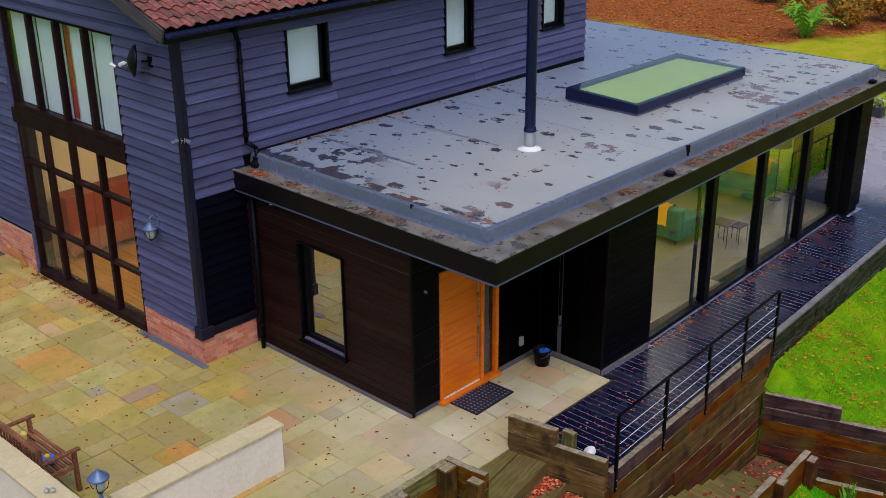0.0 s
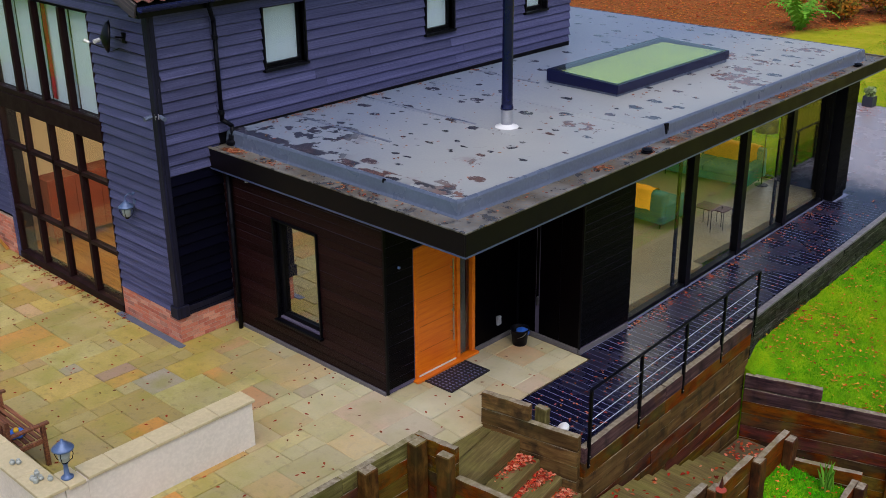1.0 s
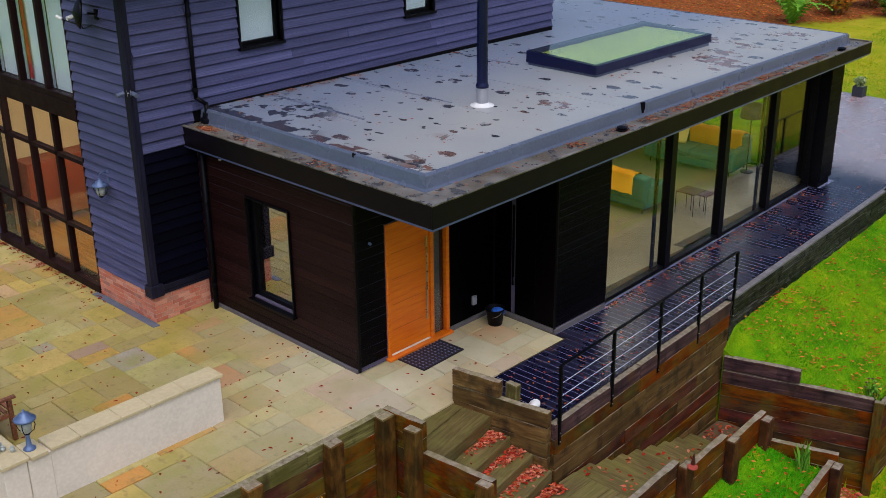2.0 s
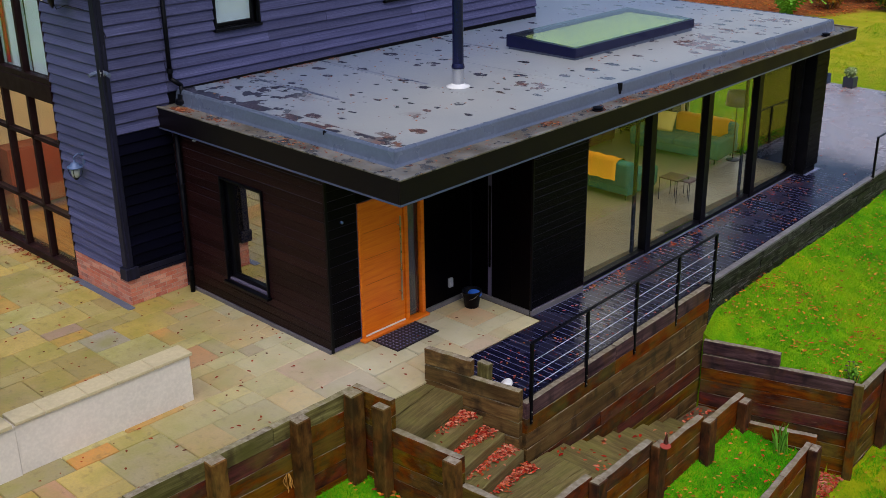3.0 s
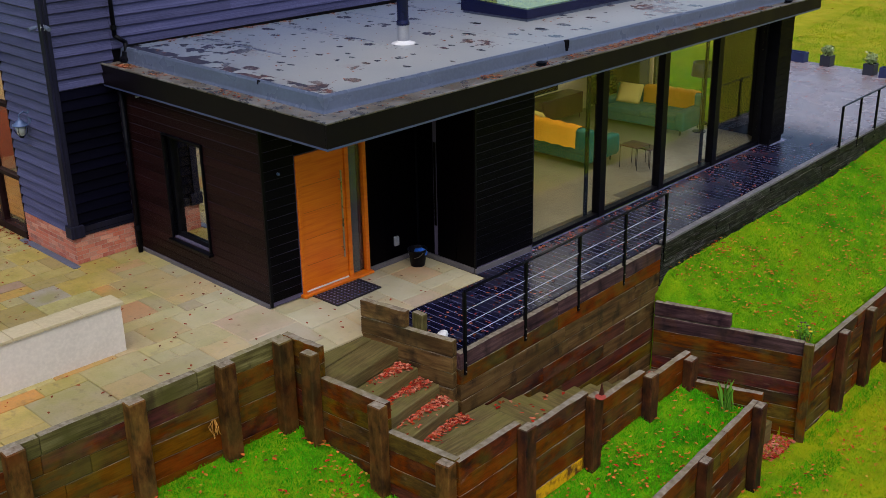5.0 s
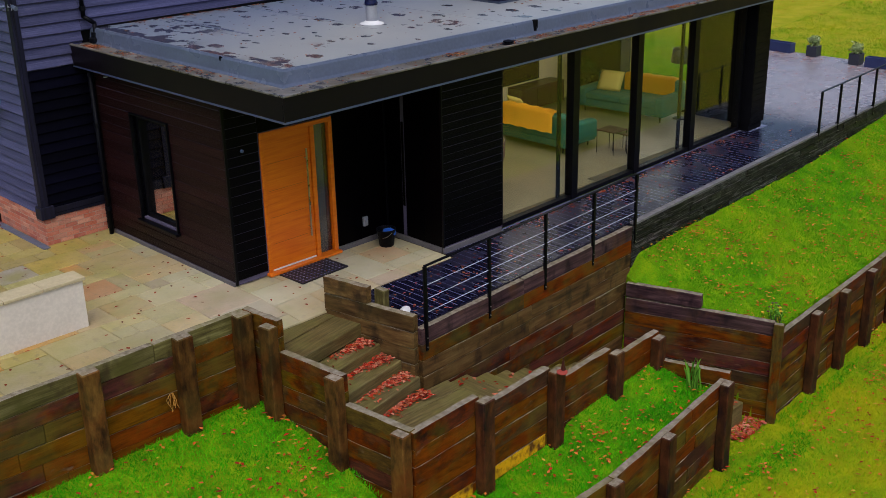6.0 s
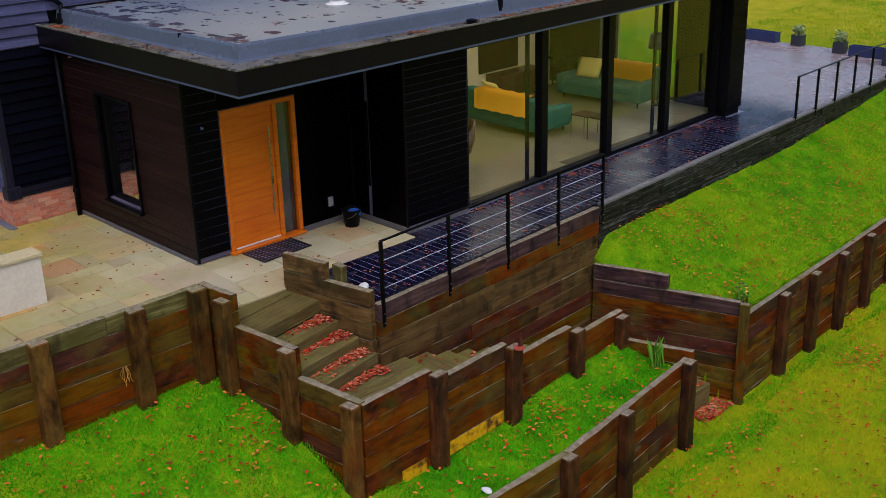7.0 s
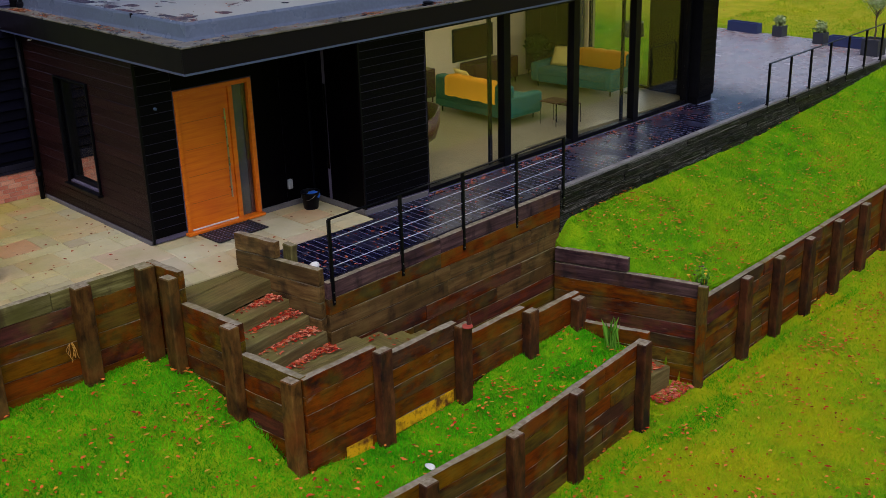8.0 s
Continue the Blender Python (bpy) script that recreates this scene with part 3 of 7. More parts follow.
def leaves_mesh(name, spots, material, label, size=(0.035, 0.075), lift=0.004):
    """Many small curled leaves lying about: spots gives (x, y, z)."""
    rng = random.Random(len(name) * 13 + len(spots))
    verts, faces = [], []
    for x, y, z in spots:
        s, a = rng.uniform(*size), rng.uniform(0, 6.28)
        curl, tilt = rng.uniform(0.0, 0.35) * s, rng.uniform(-0.25, 0.25)
        ca, sa = math.cos(a), math.sin(a)
        k = len(verts)
        for u, v, w in ((-1.15, 0, 0.2), (-0.35, -0.4, 1), (0.45, -0.3, 0.7), (1.2, 0.06, 0.1), (0.4, 0.36, 0.8), (-0.4, 0.33, 0.6)):
            px, py = u * s * 0.68, v * s
            verts.append((x + px * ca - py * sa, y + px * sa + py * ca, z + lift + w * curl + abs(tilt) * (px * tilt + s * 0.6)))
        faces += [(k, k + 1, k + 2, k + 3), (k, k + 3, k + 4, k + 5)]
    me = bpy.data.meshes.new(name)
    me.from_pydata(verts, [], faces)
    me.materials.append(material)
    return tagged(new(name, me), label, "leaves", "", "stuff")


# ---- lines of the plan ----
def deck_edge(y):
    return -6.86 - 0.0605 * (y - 11)


def p_line(y):
    return -5.43 - 0.055 * (y - 9.4)


def q_line(y):
    return -4.22 if y < 11.7 else -4.22 - 0.118 * (y - 11.7)


def r_line(y):
    return -4.69 - 0.066 * (y - 16.75)


def stepwall_line(x):
    return 15.95 + 0.33 * (x + 7.05)


def smooth(a, b, v):
    v = min(1.0, max(0.0, (v - a) / (b - a)))
    return v * v * (3 - 2 * v)


def ground_z(x, y):
    lump = 0.05 * noise.noise((x * 0.5, y * 0.5, 0.3)) + 0.02 * noise.noise((x * 1.7, y * 1.7, 4.3))
    low = -3.02 + 0.05 * max(0, y - 21) * (1 if y < 40 else 0) + (0.95 if y >= 40 else 0) + lump
    if y > 31.2 and x < deck_edge(31):
        return -0.12 + 0.055 * min(60, y - 31.2) + lump
    if x < -9.0 and y > 23.7 and y <= 31.2:
        return -0.07
    if x < -8.36 or (x < deck_edge(y) - 0.06 and y > 10.9) and y < 31.2:
        return -0.3
    if y > stepwall_line(x) + 0.02 and deck_edge(y) - 0.06 <= x < r_line(y) - 0.055:
        f = max(0.0, (x - deck_edge(y)) / (r_line(y) - deck_edge(y)))
        dip = 0.3 * (1 - f) * (1 - smooth(0.05, 0.45, y - stepwall_line(x)))
        return -0.56 - dip - 0.96 * f ** 0.9 + 0.6 * smooth(22, 34, y) * (1 - 0.4 * f) + lump * 0.6
    if y > stepwall_line(min(x, -4.6)):
        return low
    if x < q_line(y) - 0.055 and (y < 9.25 or x > p_line(y)) and y < 15.0:
        z = -0.88 - 0.15 * max(0.0, x + 8.3) ** 1.55
        if y > 9.25:
            z -= 0.13 * smooth(9.5, 10.3, y) * (1 - smooth(11.9, 12.7, y)) * (1 - smooth(0.25, 0.8, x - p_line(y)))
        return max(z, -1.76) + lump * 0.7
    if x < p_line(y) and y > 9.2:
        return -3.3
    return low


def axis_steps(lo, near0, near1, hi, fine):
    out, v = [], near0
    while v < near1:
        out.append(v)
        v += fine
    d = fine
    while v < hi:
        out.append(v)
        d *= 1.25
        v += d
    out.append(hi)
    v, d, left = near0, fine, []
    while v > lo:
        d *= 1.25
        v -= d
        left.append(max(v, lo))
    return left[::-1] + out


def build_ground():
    xs, ys = axis_steps(-400, -8.6, -1.5, 400, 0.075), axis_steps(-200, 3.0, 31.5, 600, 0.085)
    zs = [[ground_z(x, y) for x in xs] for y in ys]
    n = len(xs)
    verts = [(x, y, zs[j][i]) for j, y in enumerate(ys) for i, x in enumerate(xs)]
    faces = [(j * n + i, j * n + i + 1, (j + 1) * n + i + 1, (j + 1) * n + i) for j in range(len(ys) - 1) for i in range(n - 1)]
    me = bpy.data.meshes.new("ground")
    me.from_pydata(verts, [], faces)
    me.materials.append(M["grass"])
    return tagged(new("ground", me), "sloping green lawn with leaf litter under far trees", "lawn", "", "structure")


ground = build_ground()

# ---- patio bed, deck base, terrace ----
bm = bmesh.new()
# Past the flagstones' west end the bed is unseen, extended for the panes' reflections.
block(bm, -36.0, -9.35, 1.0, 10.9, -0.25, -0.022)
block(bm, -9.35, -8.38, 1.0, 8.2, -0.25, -0.022)
block(bm, -9.35, -8.85, 8.2, 10.9, -0.25, -0.065)
block(bm, -8.85, -8.38, 8.2, 10.9, -0.25, -0.118)
block(bm, -9.9, -8.34, 10.9, 11.5, -0.25, -0.08)
block(bm, -9.9, -8.34, 11.5, 13.1, -0.25, -0.022)
patio = tagged(part("pavement_patio", bm, M["joint"]), "buff sandstone patio with uneven flagstones and dark joints", "patio", "", "structure")

# ---- main house: walls with openings ----
YG, XL = 8.95, -13.7          # gable plane and long wall plane
BRICK_TOP = 0.52
gable_holes = [(-19.2, -15.42, 3.5, 5.25), (-19.2, -15.42, 0.06, 3.12)]
long_holes = [(11.05, 11.9, 4.26, 5.28), (14.83, 15.57, 4.26, 5.28), (17.75, 18.4, 4.26, 5.28)]

bm = bmesh.new()
wall_mesh(bm, (-23.0, XL), (-0.1, 5.5), 0.3, gable_holes)
wall_gable = tagged(part("wall_gable", bm, M["backing"]), "slate-blue weatherboarded gable wall on a brick plinth", "wall", "", "structure")
wall_gable.matrix_world = pose(0, YG, 0)
bm = bmesh.new()
wall_mesh(bm, (YG + 0.3, 19.25), (-0.1, 5.5), 0.3, long_holes)
wall_long = tagged(part("wall_long", bm, M["backing"]), "slate-blue weatherboarded side wall above the flat roof", "wall", "", "structure")
wall_long.matrix_world = pose(XL, 0, 0, 0, 0, 90)
bm = bmesh.new()
block(bm, -23, -13.7, 18.95, 19.25, -0.1, 5.5)
block(bm, -23, -22.7, 9.25, 18.95, -0.1, 5.5)
tagged(part("wall_rear", bm, M["backing"]), "dark rear walls of the main house", "wall", "", "structure")
# gable triangle above the eaves
PITCH = math.tan(radians(20))
bm = bmesh.new()
ridge_x = -18.4
v = [bm.verts.new(p) for p in ((XL, YG, 5.5), (-23.1, YG, 5.5), (ridge_x, YG, 5.5 + PITCH * (XL - ridge_x)), (XL, YG + 0.3, 5.5), (-23.1, YG + 0.3, 5.5), (ridge_x, YG + 0.3, 5.5 + PITCH * (XL - ridge_x)))]
for f in ((0, 1, 2), (5, 4, 3), (0, 3, 4, 1), (1, 4, 5, 2), (2, 5, 3, 0)):
    bm.faces.new([v[i] for i in f])
tagged(part("wall_gable_peak", bm, M["backing"]), "weatherboarded gable peak under the tiled roof", "wall", "", "structure")

# ---- flat-roofed extension ----
RX, RY0, RY1 = -8.07, 9.8, 23.6
YE, XD, XA = 10.03, -9.88, -8.58   # end wall, door wall, louvre wall planes
bm = bmesh.new()
wall_mesh(bm, (-13.7, -9.885), (0.02, 2.84), 0.25, [(-12.4, -11.36, 0.53, 2.23)])
wall_end = tagged(part("wall_extension_end", bm, M["gap"]), "black-brown board-clad end wall with one tall window", "wall", "", "structure")
wall_end.matrix_world = pose(0, YE, 0)
bm = bmesh.new()
wall_mesh(bm, (YE + 0.252, 13.3), (0.02, 2.84), 0.25, [(10.62, 11.95, 0.02, 2.24)])
wall_door = tagged(part("wall_entrance", bm, M["gap"]), "black board-clad entrance wall under the deep eaves", "wall", "", "structure")
wall_door.matrix_world = pose(XD, 0, 0, 0, 0, 90)
bm = bmesh.new()
wall_mesh(bm, (XD - 0.02, XA), (0.02, 2.84), 0.2, [])
wall_alcove = tagged(part("wall_alcove", bm, M["gap"]), "black board-clad return wall of the porch", "wall", "", "structure")
wall_alcove.matrix_world = pose(0, 13.08, 0)
bm = bmesh.new()
wall_mesh(bm, (13.082, 14.45), (0.02, 2.84), 0.198, [])
wall_louvre = tagged(part("wall_louvre", bm, M["gap"]), "black slatted wall beside the glazing", "wall", "", "structure")
wall_louvre.matrix_world = pose(XA, 0, 0, 0, 0, 90)
GLAZE = pose(-8.64, 14.45, 0, 0, 0, 92.3)      # local x runs along the glass, y goes inside
GLEN = 8.02
bm = bmesh.new()
block(bm, GLEN + 0.07, 8.72, 0.0, 0.46, 0.14, 2.84)
block(bm, GLEN + 0.1, 8.68, 0.03, 0.4, 0.0, 0.14)
wall_far = tagged(part("wall_far_panel", bm, M["backing"]), "black-brown board-clad panel at the end of the glazing", "wall", "", "structure")
wall_far.matrix_world = GLAZE @ pose(0, -0.215, 0)
bm = bmesh.new()
wall_mesh(bm, (-17.0, -9.25), (0.0, 2.84), 0.25, [(-12.08, -10.3, 0.05, 2.6)])
wall_north = tagged(part("wall_north", bm, M["plaster"]), "plastered end wall with a wide garden window", "wall", "", "structure")
wall_north.matrix_world = pose(0, 22.9, 0)
bm = bmesh.new()
block(bm, -17.0, -16.8, 19.25, 22.9, 0, 2.84)
block(bm, -13.69, -13.66, 10.3, 13.34, 0, 2.8)
block(bm, -13.69, -13.66, 13.46, 22.88, 0, 2.8)
block(bm, -14.03, -14.005, 9.27, 13.18, 0, 3.2)
block(bm, -13.69, -9.9, 13.35, 13.45, 0.0, 2.838)
tagged(part("wall_inside", bm, M["plaster"]), "warm cream plastered inside walls", "wall", "", "structure")
bm = bmesh.new()
block(bm, -13.95, -10.14, 10.29, 13.3, -0.1, 0.05)
block(bm, -16.8, -9.2, 13.45, 22.9, -0.1, 0.05)
block(bm, -9.2, -8.98, 13.45, 17.5, -0.1, 0.05)
tagged(part("floor", bm, M["floorin"]), "pale polished floor of the living room", "floor", "", "structure")
SKY = (-11.84, -10.22, 16.18, 20.03)


def roof_fall(y):
    """The roof's upper face falls gently away from the end wall."""
    return 0.0065 * max(0.0, y - RY0)


def slant(bm, skew=0.026):
    """The open side runs a little askew to the end wall, and the top falls."""
    for v in bm.verts:
        w = max(0.0, min(1.0, (v.co.x + 13.7) / 5.6))
        if v.co.z > 3.1:
            v.co.z -= roof_fall(v.co.y)
        v.co.x -= skew * max(0.0, v.co.y - RY0) * w
    return bm


def slab_round(bm, x0, x1, y0, y1, z0, z1):
    """A slab with the rooflight's opening through it."""
    a, b, c, d = SKY[0] + 0.12, SKY[1] - 0.12, SKY[2] + 0.12, SKY[3] - 0.12
    block(bm, x0, a, y0, y1, z0, z1)
    block(bm, b, x1, y0, y1, z0, z1)
    block(bm, a, b, y0, c, z0, z1)
    block(bm, a, b, d, y1, z0, z1)


bm = bmesh.new()
slab_round(bm, -13.7, RX - 0.05, RY0 + 0.05, RY1 - 0.05, 2.842, 2.9)
block(bm, -17.0, -13.7, 19.25, RY1 - 0.05, 2.842, 2.9)
tagged(part("ceiling", slant(bm), M["fascia"]), "dark flat soffit and ceiling", "ceiling", "", "structure")

# Unseen ceiling, added in white to bounce light around the room.
bm = bmesh.new()
slab_round(bm, -13.95, -9.3, 13.46, 22.88, 2.8, 2.838)
block(bm, -16.8, -13.95, 19.25, 22.88, 2.8, 2.838)
tagged(part("ceiling_room", bm, M["whiteceiling"]), "unseen living room ceiling, white to bounce light", "ceiling", "", "structure")

# roof body, raised membrane, margin, fascia
bm = bmesh.new()
for a, b, c, d in ((-13.7, RX - 0.031, RY0 + 0.031, RY1 - 0.031), (-17.0, -13.7, 19.27, RY1 - 0.03)):
    (slab_round if a > -14 else block)(bm, a, b, c, d, 2.9, 3.19)
roof = tagged(part("roof_flat", slant(bm), M["margin"]), "flat grey membrane roof with wet dark patches and leaves", "roof", "", "structure")
bm = bmesh.new()
KX, KY0, KY1 = -8.58, 10.2, 23.0
for a, b, c, d in ((-13.7, KX, KY0, KY1), (-17.0, -13.7, 19.27, KY1)):
    (slab_round if a > -14 else block)(bm, a, b, c, d, 3.19, 3.415)
part("membrane", slant(bm, 0.012), M["membrane"], roof, "mid-grey wet roofing membrane")

for y, reach in ((11.51, 2.4), (13.16, 2.7), (16.05, 1.7)):
    bm = bmesh.new()
    z = 3.414 - roof_fall(y)
    v = [bm.verts.new(p) for p in ((-13.62, y - 0.035, z), (-13.62 + reach, y - 0.03, z), (-13.62 + reach, y + 0.03, z), (-13.62, y + 0.035, z))]
    top = bmesh.ops.extrude_face_region(bm, geom=[bm.faces.new(v)])["geom"]
    bmesh.ops.translate(bm, verts=[g for g in top if isinstance(g, bmesh.types.BMVert)], vec=(0, 0, 0.006))
    bmesh.ops.recalc_face_normals(bm, faces=bm.faces)
    part("seam", bm, M["kerb"], roof, "welded lap of the membrane")


def upstand(bm, pts, width=0.03, top=3.424, bottom=3.18):
    """A rounded, sloping kerb round the roof's edge, through the corner points."""
    prof = ((0.07, bottom), (0.05, bottom + 0.05), (0.022, top - 0.03), (0.005, top), (-0.015, top + 0.003), (-width, top), (-width, bottom + 0.02))
    rings = []
    for i, p in enumerate(pts):
        a = Vector(pts[max(0, i - 1)]) if i else Vector(p)
        d1 = (Vector(p) - Vector(pts[i - 1])).normalized() if i else None
        d2 = (Vector(pts[i + 1]) - Vector(p)).normalized() if i < len(pts) - 1 else None
        d = d1 if d2 is None else d2 if d1 is None else (d1 + d2)
        nrm = Vector((d.y, -d.x))
        if d1 is not None and d2 is not None:
            nrm = nrm / (nrm.length ** 2) * 2 if nrm.length else nrm
        rings.append([bm.verts.new((p[0] + nrm.x * o, p[1] + nrm.y * o, z)) for o, z in prof])
    for a, b in zip(rings, rings[1:]):
        for k in range(len(prof) - 1):
            bm.faces.new((a[k], a[k + 1], b[k + 1], b[k]))
    return bm


part("kerb", slant(upstand(bmesh.new(), [(-13.68, KY0), (KX, KY0), (KX, KY1), (-17.0, KY1)]), 0.012), M["kerb"], roof, "blue-grey rounded membrane kerb")


def ring_strip(bm, x0, x1, y0, y1, z0, z1, t):
    block(bm, x1 - t, x1, y0, y1, z0, z1, 0.006)
    block(bm, x0, x1 - t, y0, y0 + t, z0, z1, 0.006)
    block(bm, x0, x1 - t, y1 - t, y1, z0, z1, 0.006)


bm = bmesh.new()
ring_strip(bm, -13.78, RX, RY0, RY1, 2.87, 3.2, 0.03)
part("fascia", slant(bm), M["fascia"], roof, "dark brown deep fascia")
bm = bmesh.new()
ring_strip(bm, -13.78, RX - 0.005, RY0 + 0.005, RY1 - 0.005, 2.838, 2.872, 0.07)
part("drip_edge", slant(bm), M["drip"], roof, "pale blue-grey metal drip edge")
bm = bmesh.new()
ring_strip(bm, -13.78, RX + 0.012, RY0 - 0.012, RY1 + 0.012, 3.19, 3.215, 0.055)
part("roof_trim", slant(bm), M["margin"], roof, "thin pale roof edge trim")

# ---- pitched tiled roof of the main house ----
bm = bmesh.new()
EX, EZ, VY = -13.4, 5.66, 8.62
top = EZ + PITCH * (EX - ridge_x)
for x0, z0, x1, z1 in ((EX, EZ, ridge_x, top), (ridge_x, top, -23.4, EZ)):
    q = [bm.verts.new(p) for p in ((x0, VY, z0), (x0, 19.5, z0), (x1, 19.5, z1), (x1, VY, z1), (x0, VY, z0 - 0.09), (x0, 19.5, z0 - 0.09), (x1, 19.5, z1 - 0.09), (x1, VY, z1 - 0.09))]
    for f in ((0, 1, 2, 3), (7, 6, 5, 4), (0, 4, 5, 1), (1, 5, 6, 2), (2, 6, 7, 3), (3, 7, 4, 0)):
        bm.faces.new([q[i] for i in f])
roof_house = tagged(part("roof_pitched", bm, M["backing"]), "red clay pantile roof with mossy lower edge", "roof", "", "structure")



# ---- sleeper walls ----
def sleeper_meshes(material, first):
    out = []
    for k in range(4):
        rng = random.Random(first + k)
        bm = bmesh.new()
        block(bm, -0.5, 0.5, -0.055, 0.055, -0.1, 0.1)
        bmesh.ops.subdivide_edges(bm, edges=[e for e in bm.edges if abs(e.verts[0].co.x - e.verts[1].co.x) > 0.5], cuts=5)
        for v in bm.verts:
            v.co.y += rng.uniform(-0.006, 0.006)
            v.co.z += rng.uniform(-0.005, 0.005)
        bmesh.ops.bevel(bm, geom=[e for e in bm.edges if len(e.link_faces) == 2 and e.calc_face_angle(0) > 1.0], offset=0.005, segments=1, affect="EDGES")
        out.append(mesh_of(bm, "sleeper", material))
    return out


SLEEPERS, MOSSY, GREYED, PURPLE = sleeper_meshes(M["sleeper"], 90), sleeper_meshes(M["mossy"], 96), sleeper_meshes(M["greyed"], 102), sleeper_meshes(M["purple"], 108)


def post_mesh(height, material=None):
    rng = random.Random(int(height * 100))
    bm = bmesh.new()
    block(bm, -height / 2, height / 2, -0.055, 0.055, -0.105, 0.105)
    bmesh.ops.subdivide_edges(bm, edges=[e for e in bm.edges if abs(e.verts[0].co.x - e.verts[1].co.x) > 0.3], cuts=4)
    for v in bm.verts:
        v.co.y += rng.uniform(-0.005, 0.005)
        v.co.z += rng.uniform(-0.005, 0.005)
    bmesh.ops.bevel(bm, geom=[e for e in bm.edges if e.calc_face_angle(0) > 1.0], offset=0.012, segments=1, affect="EDGES")
    return mesh_of(bm, "post", material or M["sleeper"])


def sleeper_wall(name, label, p0, p1, tops, base, posts=(), seed=1, course=0.245, thick=0.11, meshes=None, caps=None, post_mat=None, group="garden retaining walls"):
    """Stacked sleepers from p0 to p1 and posts before them, on the right of that way. tops: (from, to, top[, foot]); posts: (along, top, foot, width, out)."""
    rng = random.Random(seed)
    d = Vector(p1) - Vector(p0)
    ang = math.degrees(math.atan2(d.y, d.x))
    wall = thing(name, pose(p0[0], p0[1], 0, 0, 0, ang), label, "retaining wall", group)
    for run in tops:
        s0, s1, topz = run[:3]
        foot_z = run[3] if len(run) > 3 else base
        z, k = topz, 0
        while z > foot_z + 0.05:
            a = s0
            first = True
            while a < s1 - 0.02:
                ln = rng.uniform(1.2, 2.5) if first and k % 2 else rng.uniform(1.9, 2.6)
                b = s1 if s1 - a < ln * 1.3 else a + ln
                me = rng.choice(caps if caps and k == 0 else meshes or SLEEPERS)
                m = Matrix.Translation(((a + b) / 2, rng.uniform(-0.005, 0.005), z - course / 2)) @ Matrix.Rotation(rng.choice((0, math.pi)) + rng.uniform(-0.002, 0.002), 4, "Z") @ Matrix.Diagonal((b - a - 0.006, thick / 0.11, (course - 0.008) / 0.2, 1))
                piece("sleeper", me, wall, m)
                a, first = b, False
            z -= course
            k += 1
    for along, topz, foot, width, out in posts:
        h = topz - foot
        m = Matrix.Translation((along, -thick / 2 - 0.055 * out - 0.004, (topz + foot) / 2)) @ pose(0, 0, 0, 0, 90, 0) @ Matrix.Diagonal((1, out, width / 0.21, 1))
        piece("post", post_mesh(h, post_mat), wall, m)
    return wall


sleeper_wall("retaining_wall", "mossy sleeper retaining wall along the patio edge", (-8.3, 1.6), (-8.3, 9.06), [(0, 7.46, 0.45)], -1.3, [(s - 1.6, 0.47, -1.35, 0.235, 1.6) for s in (3.95, 5.27, 6.75, 8.03, 8.93)], 3, caps=MOSSY, post_mat=M["brownpost"])
sleeper_wall("retaining_wall", "brown sleeper wall stepping down beside the stairs", (-8.24, 9.12), (-5.43, 9.4), [(-0.11, 0.58, 0.45), (0.58, 1.72, 0.02), (1.72, 2.82, -0.37)], -1.95, [(0.5, 0.4, -1.5, 0.22, 1.5), (1.66, 0.03, -1.8, 0.225, 1.4), (2.74, -0.38, -2.0, 0.225, 1.4)], 5, post_mat=M["brownpost"])
p_wall = sleeper_wall("retaining_wall", "stepped brown sleeper wall with old yellow paint", (-5.43, 9.36), (p_line(14.9), 14.9), [(0, 1.2, -0.38), (1.2, 2.72, -0.58), (2.72, 4.2, -0.86), (4.2, 5.54, -1.06)], -2.1, [(1.22, -0.41, -2.0, 0.225, 1.4), (2.74, -0.6, -2.0, 0.225, 1.4), (4.22, -0.9, -2.0, 0.225, 1.4), (5.4, -1.1, -2.0, 0.225, 1.4)], 7, post_mat=M["tarpost"])
sleeper_wall("retaining_wall", "low sleeper end wall of the planted strip", (-4.55, 15.18), (-5.6, 14.84), [(0, 1.1, -1.5)], -3.0, [], 9)
sleeper_wall("retaining_wall", "weathered sleeper wall between two lawns", (-4.22, 5.0), (-4.22, 11.75), [(0, 6.75, -1.6)], -3.25, [(s - 5.0, -1.58, -3.3, 0.225, 1.4) for s in (5.6, 7.1, 8.6, 10.15, 11.68)], 11, post_mat=M["tarpost"])
sleeper_wall("retaining_wall", "weathered sleeper wall around the planted strip", (-4.22, 11.75), (-4.62, 15.15), [(0, 3.42, -1.6)], -3.25, [(1.35, -1.58, -3.3, 0.225, 1.4), (3.2, -1.56, -3.3, 0.225, 1.4)], 12, post_mat=M["tarpost"])
sleeper_wall("retaining_wall", "long sleeper wall below the upper lawn", (-4.69, 16.75), (r_line(33), 33.0), [(0, 16.3, -1.5)], -3.35, [(s, -1.5, -3.4, 0.225, 1.4) for s in (1.3, 2.5, 3.72, 4.95, 6.2, 7.4, 8.65, 9.9, 11.1, 12.4, 13.6, 14.8)], 13, post_mat=M["tarpost"])
sleeper_wall("retaining_wall", "dark stepped sleeper wall across the lawn's end", (-7.08, 15.95), (-4.66, 16.76), [(0, 1.3, -0.97, -1.2), (0, 2.5, -1.235)], -3.3, [(2.58, -1.22, -3.3, 0.16, 1.0)], 15, caps=PURPLE)
sleeper_wall("retaining_wall", "tall sleeper wall under the deck rail", (-6.88, 10.9), (deck_edge(16.12) - 0.02, 16.12), [(0, 5.22, -0.02)], -2.4, [], 17, meshes=GREYED + SLEEPERS, caps=PURPLE)
